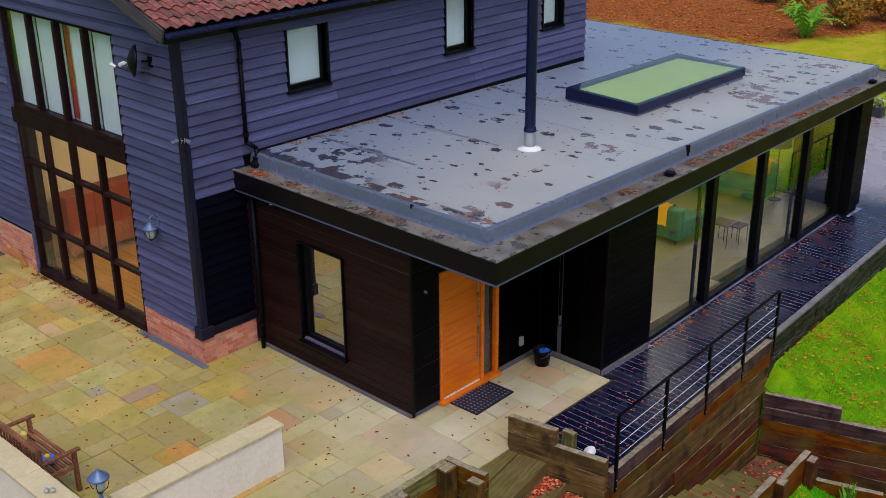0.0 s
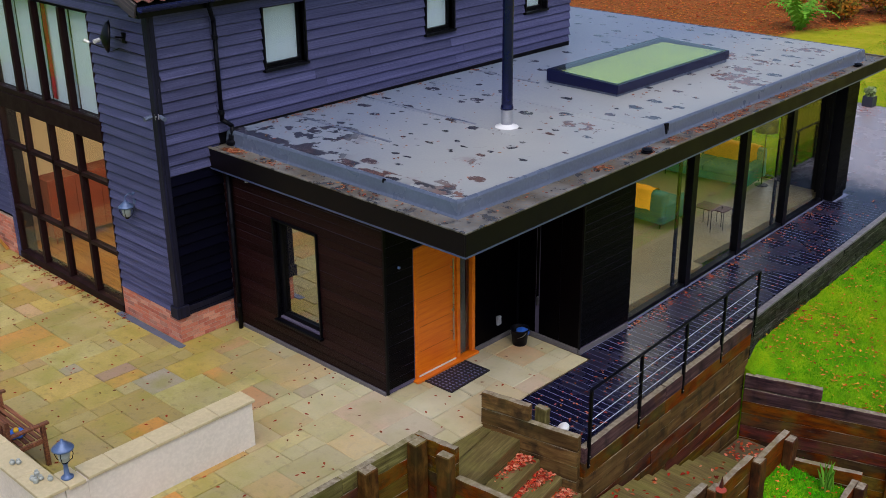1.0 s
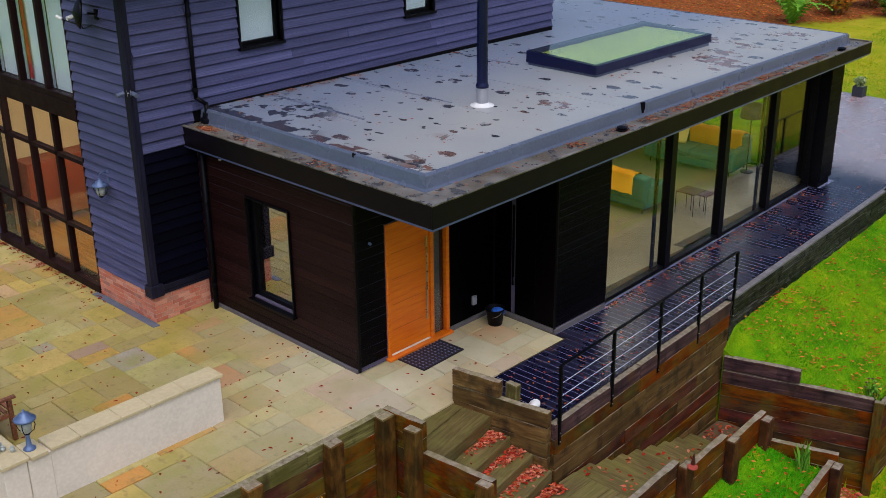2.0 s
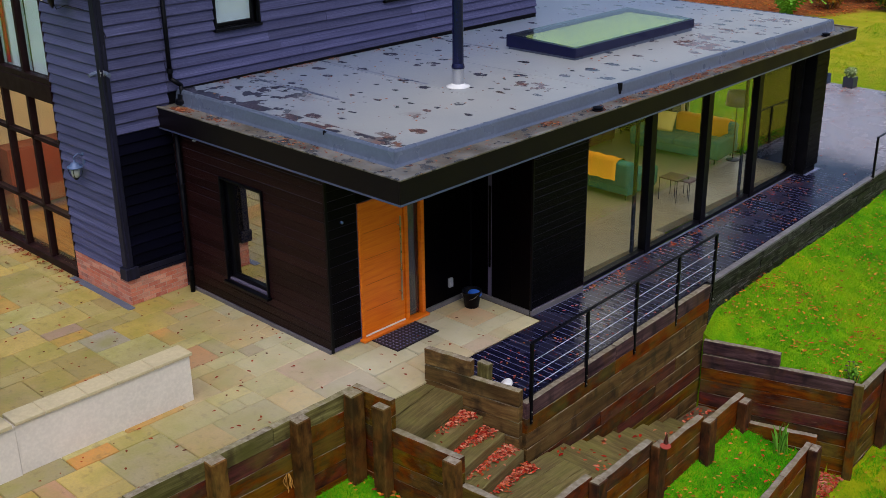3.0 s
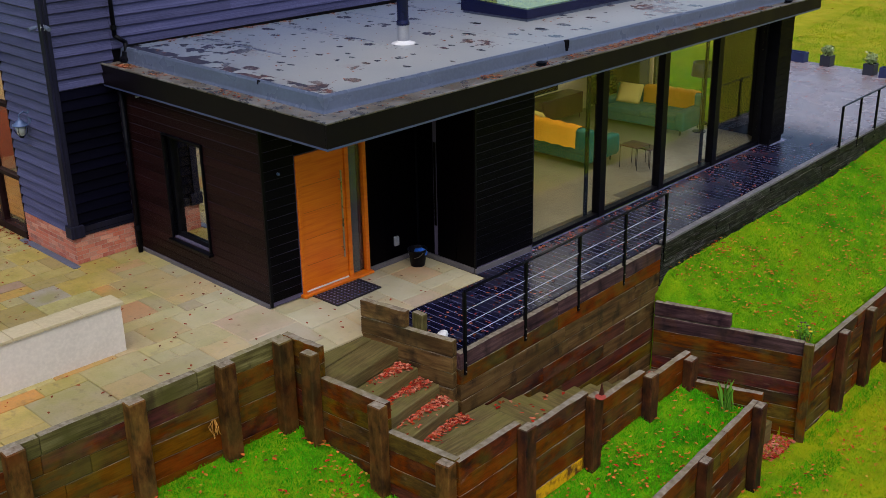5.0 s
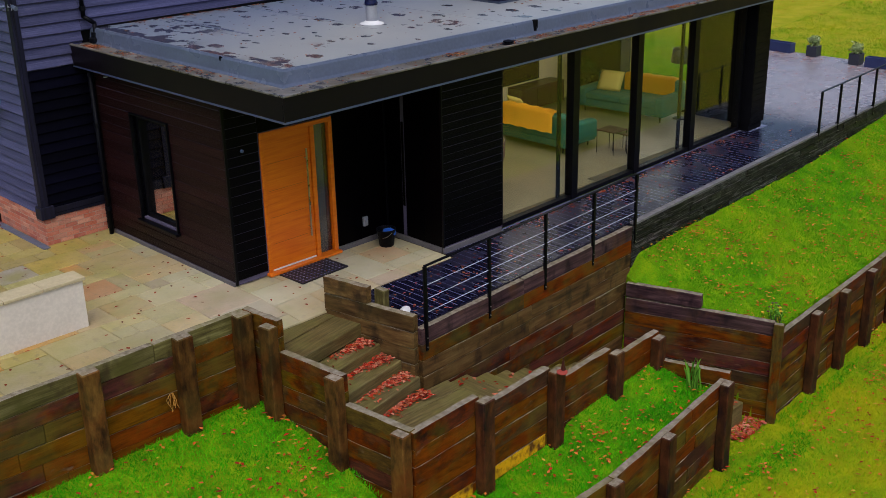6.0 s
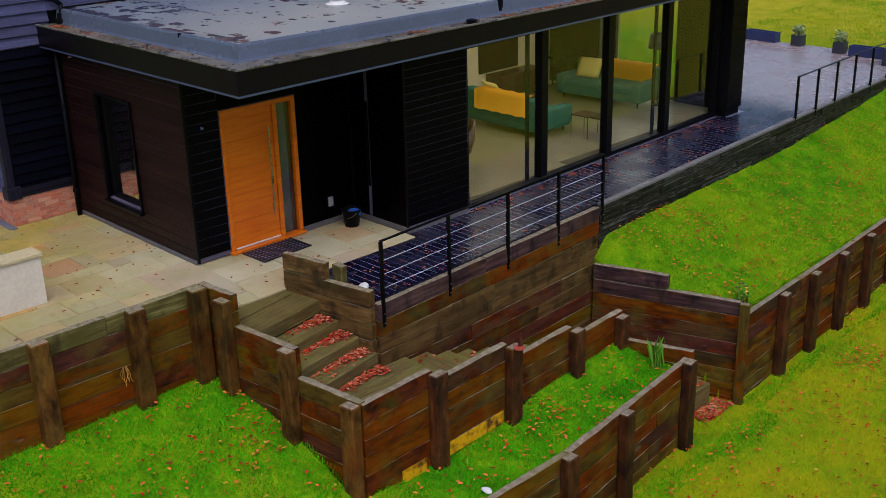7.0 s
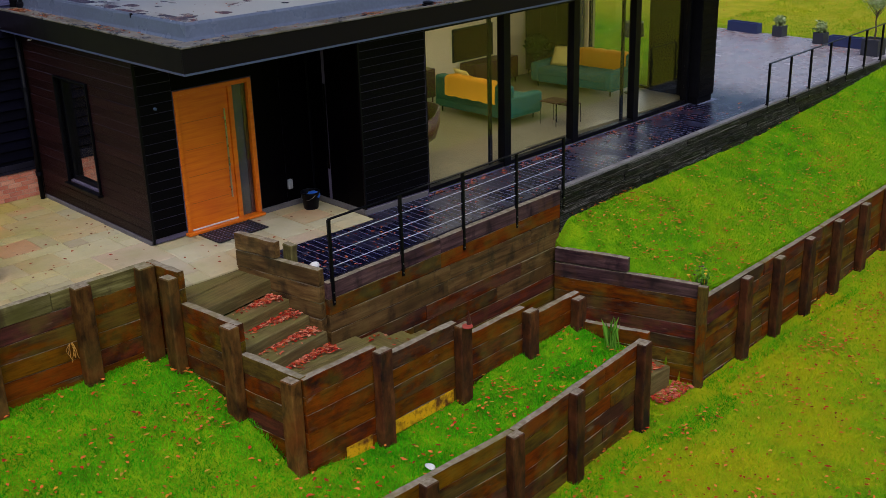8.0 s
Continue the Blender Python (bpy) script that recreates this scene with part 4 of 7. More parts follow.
sleeper_wall("retaining_wall", "weathered sleeper wall beside the garden stairs", (-8.42, 10.55), (-6.89, 10.85), [(0, 1.56, 0.19)], -1.2, [], 19, meshes=GREYED)
sleeper_wall("retaining_wall", "single dark sleeper laid on the stair wall", (-8.42, 10.55), (-7.64, 10.705), [(0, 0.78, 0.45)], 0.2, [], 20, 0.252, meshes=GREYED)
piece("post", post_mesh(0.6, M["mossy"]), thing("sleeper_post", pose(-7.55, 10.84, 0.1), "short mossy sleeper post behind the stair wall", "post"), pose(0, 0, 0, 0, 90, 0))

# old charred sleepers along the deck's open side
bm_list = []
for k in range(3):
    rng = random.Random(40 + k)
    bm = bmesh.new()
    block(bm, -0.5, 0.5, -0.055, 0.055, -0.1, 0.1)
    bmesh.ops.subdivide_edges(bm, edges=[e for e in bm.edges if abs(e.verts[0].co.x - e.verts[1].co.x) > 0.5], cuts=9)
    for v in bm.verts:
        v.co.y += rng.uniform(-0.012, 0.012)
        v.co.z += rng.uniform(-0.008, 0.008)
    bm_list.append(mesh_of(bm, "sleeper", M["oldsleeper"]))
sleeper_wall("retaining_wall", "charred old sleepers edging the raised deck", (deck_edge(16.12) - 0.02, 16.12), (deck_edge(31.0), 31.0), [(0, 14.9, -0.03)], -0.75, [], 21, 0.15, 0.11, bm_list)

# ---- stair treads ----
def tread(parent, x0, x1, y0, y1, z, along_x, seed, deep=0.16):
    rng = random.Random(seed)
    lx, ly = x1 - x0, y1 - y0
    bm = bmesh.new()
    ln, wd = (lx, ly) if along_x else (ly, lx)
    block(bm, -ln / 2, ln / 2, -wd / 2, wd / 2, -deep, 0.0, 0.012)
    ob = part("tread", bm, M["sleepertop"], parent)
    ob.matrix_basis = pose((x0 + x1) / 2, (y0 + y1) / 2, z, rng.uniform(-0.4, 0.4), rng.uniform(-0.3, 0.3), (0 if along_x else 90) + rng.uniform(-0.4, 0.4))


stairs = thing("garden_stairs", pose(0, 0, 0), "mossy timber garden stairs with drifts of red leaves", "stairs")
FLIGHT = pose(-7.77, 10.6, 0, 0, 0, 10.8)     # local x goes down the flight, y to its right-hand wall
NOSES = ((-0.92, -0.475, -0.12), (-0.465, 0.0, -0.13), (-0.05, 0.335, -0.36), (0.285, 0.685, -0.52), (0.635, 1.0, -0.69))
for i, (u0, u1, z) in enumerate(NOSES):
    bm = bmesh.new()
    block(bm, -0.71, 0.71, -(u1 - u0) / 2, (u1 - u0) / 2, -0.2, 0.0, 0.014)
    ob = part("tread", bm, M["sleepertop"], stairs)
    ob.matrix_basis = FLIGHT @ pose((u0 + u1) / 2, -0.68, z, 0, 0, 90 + 0.5 * (i % 3 - 1))
for i in range(4):
    tread(stairs, -6.72 + 0.31 * i, -6.415 + 0.31 * i, 9.46, 11.25, -0.88, False, 20 + i)
for i in range(8):
    tread(stairs, -6.84 - 0.03 * i, -5.56 - 0.03 * i, 11.27 + 0.46 * i, 11.77 + 0.46 * i, -1.03 - 0.15 * i, True, 30 + i)
for i in range(2):
    tread(stairs, -5.7 + 0.36 * i, -5.3 + 0.36 * i, 15.22 + 0.11 * i, 16.25 + 0.1 * i, -2.42 - 0.22 * i, False, 50 + i, 0.6)
bm = bmesh.new()
block(bm, -7.05, -5.66, 14.9, 15.95, -2.6, -2.24)
part("landing", bm, M["joint"], stairs, "leaf-strewn bottom landing")

# ---- deck boards ----
bm = bmesh.new()
q = [(-8.3, 10.68), (-6.97, 10.95), (deck_edge(30.98) - 0.13, 30.98), (-14.2, 30.98), (-9.9, 23.2), (-9.0, 22.9), (-8.6, 13.1), (-8.33, 13.1)]
vt = [bm.verts.new((x, y, -0.0012)) for x, y in q]
vb = [bm.verts.new((x, y, -0.2)) for x, y in q]
bm.faces.new(vt)
bm.faces.new(vb[::-1])
for i in range(8):
    bm.faces.new((vt[i], vb[i], vb[(i + 1) % 8], vt[(i + 1) % 8]))
deck = tagged(part("deck", bm, M["deckline"]), "dark wet timber deck with grooved cross boards", "deck", "", "structure")


def glaze_x(y):
    return -8.64 - 0.0402 * (y - 14.45)


bm = bmesh.new()
block(bm, -0.5, 0.5, -0.5, 0.5, -0.03, 0.0)
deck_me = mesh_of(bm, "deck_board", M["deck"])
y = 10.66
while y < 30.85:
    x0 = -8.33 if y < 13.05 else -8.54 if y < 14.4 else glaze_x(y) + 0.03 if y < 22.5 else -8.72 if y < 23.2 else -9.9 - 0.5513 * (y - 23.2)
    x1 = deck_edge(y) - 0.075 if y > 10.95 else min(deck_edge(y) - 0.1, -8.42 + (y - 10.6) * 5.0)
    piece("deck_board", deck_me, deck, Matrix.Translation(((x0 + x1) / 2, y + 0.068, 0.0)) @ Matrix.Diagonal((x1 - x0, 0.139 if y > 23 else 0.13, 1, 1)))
    y += 0.142
bm = bmesh.new()
ea, eb = 16.2, 31.0
q = [(deck_edge(ea) - 0.075, ea), (deck_edge(ea) + 0.035, ea), (deck_edge(eb) + 0.035, eb), (deck_edge(eb) - 0.075, eb)]
vt = [bm.verts.new((x, y, 0.012)) for x, y in q]
vb = [bm.verts.new((x, y, -0.028)) for x, y in q]
bm.faces.new(vt)
bm.faces.new(vb[::-1])
for i in range(4):
    bm.faces.new((vt[i], vb[i], vb[(i + 1) % 4], vt[(i + 1) % 4]))
part("edge_board", bm, M["edge"], deck, "pale grey edging board")

# ---- rails ----
def rail(name, label, pts, top, foot, wires, rail_mat):
    """Square posts, a flat top rail and taut wires through the points of the plan."""
    ob = thing(name, pose(0, 0, 0), label, "railing")
    for x, y in pts:
        bm = bmesh.new()
        block(bm, x - 0.022, x + 0.022, y - 0.022, y + 0.022, foot, top, 0.004)
        block(bm, x - 0.034, x - 0.02, y - 0.04, y + 0.04, foot, foot + 0.24, 0.003)
        post = part("post", bm, M["blackmetal"], ob)
        for dz in (0.05, 0.19):
            bm = bmesh.new()
            tube(bm, (x + 0.02, y, foot + dz), (x + 0.034, y, foot + dz), 0.011, 0.008, 8)
            part("bolt", bm, M["steel"], post)
    for (xa, ya), (xb, yb) in zip(pts, pts[1:]):
        bm = bmesh.new()
        d = Vector((xb - xa, yb - ya, 0))
        block(bm, -d.length / 2, d.length / 2, -0.026, 0.026, -0.006, 0.006, 0.002)
        r = part("top_rail", bm, rail_mat, ob)
        r.matrix_basis = pose((xa + xb) / 2, (ya + yb) / 2, top + 0.006, 0, 0, math.degrees(math.atan2(d.y, d.x)))
    for z in wires:
        bm = bmesh.new()
        for (xa, ya), (xb, yb) in zip(pts, pts[1:]):
            tube(bm, (xa, ya, z), (xb, yb, z), 0.0048, None, 6)
        part("wire", bm, M["wire"], ob)
    return ob


rail("handrail", "black steel handrail with tensioned wires on the sleeper wall", [(deck_edge(y) + 0.03, y) for y in (10.99, 12.34, 13.68, 14.96, 16.2)], 0.88, -0.36, (0.2, 0.4, 0.6), M["blackmetal"])
rail("handrail", "black steel handrail along the terrace edge", [(deck_edge(23.4 + 0.985 * i) + 0.03, 23.4 + 0.985 * i) for i in range(8)], 0.9, -0.2, (), M["blackmetal"])


# ---- glazed wall ----
def pane(name, parent, x0, x1, z0, z1, y=0.0, t=0.012, material=None):
    bm = bmesh.new()
    block(bm, x0, x1, y, y + t, z0, z1)
    ob = part(name, bm, material or M["glass"], parent)
    ob.visible_shadow = False
    return ob


win = thing("window_glazed_wall", GLAZE, "wall of tall black-framed glazing facing the deck", "window", "", "structure")
bays = (0.0, 2.07, 4.05, 6.05, GLEN)
bm = bmesh.new()
block(bm, 0, GLEN, 0.0, 0.12, 0.02, 0.09)
part("sill", bm, M["blackmetal"], win)
bm = bmesh.new()
block(bm, 0, GLEN, 0.0, 0.12, 2.7, 2.84)
part("head", bm, M["blackmetal"], win)
for i, s in enumerate(bays):
    w = 0.09 if 0 < i < 4 else 0.07
    bm = bmesh.new()
    block(bm, max(0, s - w), min(GLEN, s + w), -0.02, 0.14, 0.02, 2.84, 0.006)
    part("mullion", bm, M["blackmetal"], win)
for s in (bays[1], bays[3]):
    bm = bmesh.new()
    block(bm, s - 0.36, s - 0.28, 0.1, 0.14, 0.09, 2.7, 0.004)
    part("sliding_stile", bm, M["blackmetal"], win)
for a, b in zip(bays, bays[1:]):
    pane("pane", win, a + 0.08, b - 0.08, 0.09, 2.7, 0.05)
bm = bmesh.new()
block(bm, -12.08, -10.3, 22.93, 23.0, 0.05, 0.12)
block(bm, -12.08, -10.3, 22.93, 23.0, 2.53, 2.6)
for x in (-12.08, -10.36):
    block(bm, x, x + 0.06, 22.93, 23.0, 0.12, 2.53)
wn2 = tagged(part("window_garden", bm, M["blackmetal"]), "black-framed garden window at the far end", "window", "", "structure")
bm = bmesh.new()
block(bm, -10.295, -9.27, 22.885, 22.9, 0.05, 2.79)
part("side_panel", bm, M["blackmetal"], wn2, "black panel beside the garden window")
pane("pane", wn2, -12.08, -10.3, 0.1, 2.55, 22.96, 0.012, M["tinted"])


# ---- cladding ----
FEATHER = mesh_of(unit_board(), "board", M["board"])
FLAT = mesh_of(unit_flat_board(), "board", M["blackboard"])
GPITCH = 0.165
clad(wall_gable, FEATHER, (-15.42, XL - 0.06), (0.52, 5.5), GPITCH, gable_holes)
clad(wall_gable, FEATHER, (-23.0, -19.2), (0.52 + 2 * GPITCH, 5.5), GPITCH, gable_holes)
clad(wall_gable, FEATHER, (-19.2, -15.42), (0.52 + 29 * GPITCH, 5.5), GPITCH, gable_holes)
z = 5.5
while z < 6.9:
    xe = XL - (z - 5.5) / PITCH
    clad(wall_gable, FEATHER, (-23.0 + (z - 5.5) / PITCH, xe), (z, z + GPITCH), GPITCH, [])
    z += GPITCH
# Boards beside the porch take the shaded copy up to roof height.
LOWBOARD = mesh_of(unit_board(), "board", M["shadeboard"])
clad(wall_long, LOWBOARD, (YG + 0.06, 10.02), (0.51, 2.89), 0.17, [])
clad(wall_long, FEATHER, (YG + 0.06, 10.02), (2.89, 5.5), 0.17, [])
clad(wall_long, FEATHER, (10.02, 19.25), (3.4, 5.5), 0.17, long_holes)
clad(wall_end, FLAT, (-13.67, -9.91), (0.07, 2.82), 0.145, [(-12.4, -11.36, 0.53, 2.23)], 4.2)
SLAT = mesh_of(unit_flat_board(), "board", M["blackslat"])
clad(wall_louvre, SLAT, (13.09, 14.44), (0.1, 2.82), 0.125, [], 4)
FARW = mesh_of(unit_flat_board(), "board", M["blackslat"])
clad(wall_far, FARW, (GLEN + 0.09, 8.71), (0.15, 2.82), 0.125, [], 4)

# smooth black panels on the entrance and porch walls
def panels(parent, spans, z0=0.09, z1=2.82):
    for a, b in spans:
        bm = bmesh.new()
        block(bm, a + 0.004, b - 0.004, -0.014, -0.001, z0, z1, 0.003)
        part("panel", bm, M["blackpanel"], parent)


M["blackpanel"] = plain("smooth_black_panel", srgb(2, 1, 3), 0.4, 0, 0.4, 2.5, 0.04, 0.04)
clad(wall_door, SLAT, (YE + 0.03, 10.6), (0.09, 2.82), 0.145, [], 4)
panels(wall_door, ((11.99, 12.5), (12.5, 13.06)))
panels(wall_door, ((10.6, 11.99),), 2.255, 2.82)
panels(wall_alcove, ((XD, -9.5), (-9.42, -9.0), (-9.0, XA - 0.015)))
bm = bmesh.new()
block(bm, XD - 0.025, XD + 0.012, YE - 0.012, YE + 0.03, 0.02, 2.83, 0.003)
block(bm, XA - 0.02, XA + 0.016, 13.062, 13.09, 0.02, 2.82, 0.003)
block(bm, XD - 0.002, XD + 0.03, 13.03, 13.08, 0.09, 2.82, 0.003)
block(bm, -13.52, -13.46, YE - 0.02, YE + 0.02, 0.06, 2.82, 0.003)
tagged(part("trim_corner", bm, M["blackmetal"]), "black corner trim of the porch", "trim", "", "structure")
bm = bmesh.new()
block(bm, XD + 0.015, XA - 0.02, 13.045, 13.08, 0.0, 0.085, 0.006)
block(bm, XD, XD + 0.03, 11.97, 13.045, 0.0, 0.085, 0.006)
block(bm, XA, XA + 0.035, 13.05, 14.4, 0.0, 0.085, 0.006)
# End wall strip is added: its grey stands for a wet reflection.
block(bm, -13.45, XD - 0.02, YE - 0.03, YE - 0.0, -0.01, 0.06, 0.006)
tagged(part("baseboard", bm, M["darkplinth"]), "grey concrete plinth strip at the porch foot, added strip at the end wall", "plinth", "", "structure")
# mirrored slot window in the porch wall
bm = bmesh.new()
block(bm, -9.485, -9.435, -0.016, -0.002, 0.6, 2.0)
ob = part("slot_window", bm, M["mirror"], wall_alcove)

# corner boards and plinth caps of the house
bm = bmesh.new()
block(bm, XL - 0.07, XL + 0.06, YG - 0.06, YG - 0.012, 0.5, 5.48, 0.006)
block(bm, XL + 0.008, XL + 0.06, YG - 0.012, YG + 0.07, 0.5, 5.48, 0.006)
tagged(part("trim_house_corner", bm, M["cornerboard"]), "slate-blue corner board of the house", "trim", "", "structure")
bm = bmesh.new()
block(bm, XL + 0.002, XL + 0.05, YG + 0.12, 10.03, 0.47, 0.62, 0.006)
tagged(part("trim_plinth", bm, M["cornerboard"]), "dark board capping the brick plinth", "trim", "", "structure")
bm = bmesh.new()
block(bm, XL - 0.13, XL + 0.085, YG - 0.09, YG + 0.15, 0.46, 0.67, 0.012)
tagged(part("trim_lead_cap", bm, M["cornerboard"]), "thick navy block at the corner board's foot", "trim", "", "structure")
bm = bmesh.new()
block(bm, XL + 0.004, XL + 0.072, 10.24, 19.2, 3.33, 3.436, 0.006)
tagged(part("trim_flashing", bm, M["backing"]), "dark flashing where roof meets wall", "trim", "", "structure")


# ---- brick plinths ----
def unit_brick():
    bm = bmesh.new()
    block(bm, -0.1075, 0.1075, -0.012, 0.05, -0.0325, 0.0325)
    bmesh.ops.bevel(bm, geom=list(bm.edges), offset=0.004, segments=1, affect="EDGES")
    return mesh_of(bm, "brick", M["brick"])


BRICK = unit_brick()


def plinth(name, label, m, length, top):
    bm = bmesh.new()
    block(bm, 0, length, -0.004, 0.03, -0.02, top)
    ob = tagged(part(name, bm, M["mortar"]), label, "plinth", "", "structure")
    ob.matrix_world = m
    rng = random.Random(int(length * 50))
    z, k = 0.035, 0
    while z < top:
        a = -0.1125 * (k % 2)
        while a < length - 0.02:
            x0, x1 = max(0.0, a), min(length, a + 0.215)
            if x1 - x0 > 0.03:
                piece("brick", BRICK, ob, Matrix.Translation(((x0 + x1) / 2, rng.uniform(-0.002, 0.002), z)) @ Matrix.Diagonal(((x1 - x0) / 0.215, 1, 1, 1)))
            a += 0.225
        z += 0.075
        k += 1


plinth("wall_plinth_gable", "pale red brick plinth under the gable boards", pose(-15.42, YG - 0.02, 0), XL + 15.42 + 0.02, 0.5)
plinth("wall_plinth_side", "red brick plinth beside the porch", pose(XL + 0.02, YG - 0.02, 0, 0, 0, 90), 1.08, 0.5)
plinth("wall_plinth_west", "red brick plinth beside the tall glazing", pose(-22.0, YG - 0.02, 0), 2.75, 0.78)
# drain strip along the gable
bm = bmesh.new()
block(bm, -15.5, XL + 0.15, YG - 0.17, YG - 0.045, -0.02, 0.012, 0.004)
tagged(part("trim_drain", bm, M["lead"]), "blue-grey drain strip at the plinth's foot", "drain", "", "structure")


# ---- tall gable glazing ----
gw = thing("window_gable", pose(0, YG, 0), "tall brown-framed gable glazing on two storeys", "window", "", "structure")
X0, X1 = -19.2, -15.42


def bar(parent, x0, x1, z0, z1, y0=-0.03, y1=0.09, material=None, name="frame_bar"):
    bm = bmesh.new()
    block(bm, x0, x1, y0, y1, z0, z1, 0.006)
    return part(name, bm, material or M["brownframe"], parent)


bar(gw, X0 - 0.1, X1 + 0.02, 3.12, 3.42, -0.06, 0.12, None, "beam")
bar(gw, X0, X1, 0.0, 0.14, -0.06, 0.12, None, "sill")
bar(gw, X0, X1, 3.42, 3.52, -0.04, 0.1, None, "sill")
for k in range(5):
    x = X0 + (X1 - X0) * k / 4
    w = 0.045
    bar(gw, max(X0, x - w), min(X1, x + w), 3.52, 5.25)
    bar(gw, max(X0, x - w), min(X1, x + w), 0.14, 3.12)
for z in (1.1, 2.38):
    bar(gw, X0 + 0.045, X1 - 0.045, z - 0.035, z + 0.035)
bar(gw, X0 - 0.12, X0, 0.0, 5.3, -0.05, 0.1, M["board"], "jamb")
for k in range(4):
    a, b = X0 + (X1 - X0) * k / 4 + 0.045, X0 + (X1 - X0) * (k + 1) / 4 - 0.045
    pane("pane", gw, a, b, 3.52, 5.25, 0.03)
    for z0, z1 in ((0.14, 1.065), (1.135, 2.345), (2.415, 3.12)):
        pane("pane", gw, a, b, z0, z1, 0.03)


def folded(bm, x0, x1, z0, z1, y, depth, folds):
    """A hanging cloth with folds."""
    n = folds * 6
    for i in range(n):
        a, b = x0 + (x1 - x0) * i / n, x0 + (x1 - x0) * (i + 1) / n
        ya, yb = y + depth * math.sin(i / 6 * 6.283), y + depth * math.sin((i + 1) / 6 * 6.283)
        bm.faces.new([bm.verts.new(p) for p in ((a, ya, z0), (b, yb, z0), (b, yb, z1), (a, ya, z1))])
    bmesh.ops.solidify(bm, geom=bm.faces[:], thickness=0.004)
    return bm


bm = bmesh.new()
for k in range(4):
    block(bm, X0 + 0.945 * k + 0.03, X0 + 0.945 * (k + 1) - 0.03, 0.16, 0.17, 3.5, 5.3)
tagged(part("window_blind", bm, M["blind"]), "pale roller blinds drawn behind the upper panes", "blind", "", "structure").matrix_world = pose(0, YG, 0)
cur = tagged(part("curtain", folded(bmesh.new(), -17.22, -17.08, 3.55, 5.25, 0.125, 0.012, 4), M["redcloth"]), "thin red and white curtain edge behind the glass", "curtain")
cur.matrix_world = pose(0, YG, 0)

# room behind the lower panes
M["honeyfloor"] = timber("honey_oak_floor", srgb(120, 76, 24), srgb(158, 106, 40), srgb(180, 130, 60), 0.4, (0.8, 12, 12))
bm = bmesh.new()
block(bm, -22.6, -14.0, 9.27, 18.9, -0.05, 0.06)
tagged(part("floor_house", bm, M["honeyfloor"]), "honey-coloured floor inside the main house", "floor", "", "structure")
bm = bmesh.new()
block(bm, -22.6, -14.0, 9.27, 18.9, 3.2, 3.35)
tagged(part("ceiling_house", bm, M["plaster"]), "cream ceiling inside the main house", "ceiling", "", "structure")
bm = bmesh.new()
block(bm, -22.6, -14.02, 13.2, 13.3, 0.06, 3.2)
block(bm, -14.06, -14.02, 9.3, 13.2, 0.06, 3.2)
tagged(part("wall_house_inside", bm, M["plaster"]), "warm cream inside walls of the main house", "wall", "", "structure")


def sideboard(name, m, w, d, h, label, material):
    ob = thing(name, m, label, "cabinet")
    bm = bmesh.new()
    block(bm, -w / 2, w / 2, -d / 2, d / 2, 0.12, h, 0.012)
    part("body", bm, material, ob)
    n = max(2, int(w / 0.5))
    for k in range(n):
        a = -w / 2 + 0.03 + (w - 0.06) * k / n
        bm = bmesh.new()
        block(bm, a + 0.008, a + (w - 0.06) / n - 0.008, -d / 2 - 0.016, -d / 2 - 0.001, 0.16, h - 0.04, 0.004)
        part("door", bm, material, ob)
    for x in (-w / 2 + 0.06, w / 2 - 0.06):
        for y in (-d / 2 + 0.05, d / 2 - 0.05):
            bm = bmesh.new()
            tube(bm, (x, y, 0), (x, y, 0.125), 0.014, 0.022, 10)
            part("leg", bm, material, ob)
    return ob


M["redbrown"] = plain("red_brown_panel", srgb(150, 66, 30), 0.5, 0, 0.4, 3, 0.1)
sideboard("sideboard", pose(-19.36, 10.75, 0.06, 0, 0, 90), 2.3, 0.5, 1.35, "red-brown wooden dresser inside the house", M["redbrown"])
sideboard("sideboard", pose(-17.6, 12.9, 0.06), 1.6, 0.5, 1.2, "red-brown wooden chest against the cream wall", M["redbrown"])
bm = bmesh.new()
block(bm, -19.75, -19.63, 9.26, 13.3, 0.0, 3.2)
block(bm, -19.63, -14.0, 13.2, 13.3, 0.0, 3.2)
tagged(part("wall_room", bm, M["plaster"]), "cream plastered walls of the gable room", "wall", "", "structure")


# ---- side wall windows of the house ----
def side_window(y0, y1, z0, z1):
    ob = thing("window_side", pose(XL, 0, 0, 0, 0, 90), "black-framed house window with a pale blind drawn", "window", "", "structure")
    for a, b, c, d in ((y0, y0 + 0.05, z0, z1), (y1 - 0.05, y1, z0, z1), (y0 + 0.05, y1 - 0.05, z0, z0 + 0.06), (y0 + 0.05, y1 - 0.05, z1 - 0.05, z1)):
        bar(ob, a, b, c, d, 0.06, 0.13, M["blackmetal"])
    for a, b, c, d in ((y0 - 0.035, y0, z0 - 0.04, z1), (y1, y1 + 0.035, z0 - 0.04, z1)):
        bar(ob, a, b, c, d, -0.066, 0.12, M["blackmetal"], "reveal")
    bar(ob, y0 - 0.05, y1 + 0.05, z0 - 0.05, z0 - 0.005, -0.09, 0.1, M["blackmetal"], "sill")
    pane("pane", ob, y0 + 0.05, y1 - 0.05, z0 + 0.06, z1 - 0.05, 0.09)
    bm = bmesh.new()
    block(bm, y0 + 0.03, y1 - 0.03, 0.135, 0.142, z0 + 0.03, z1)
    part("blind", bm, M["blind"], ob)


for h in long_holes:
    side_window(h[0], h[1], h[2], h[3])

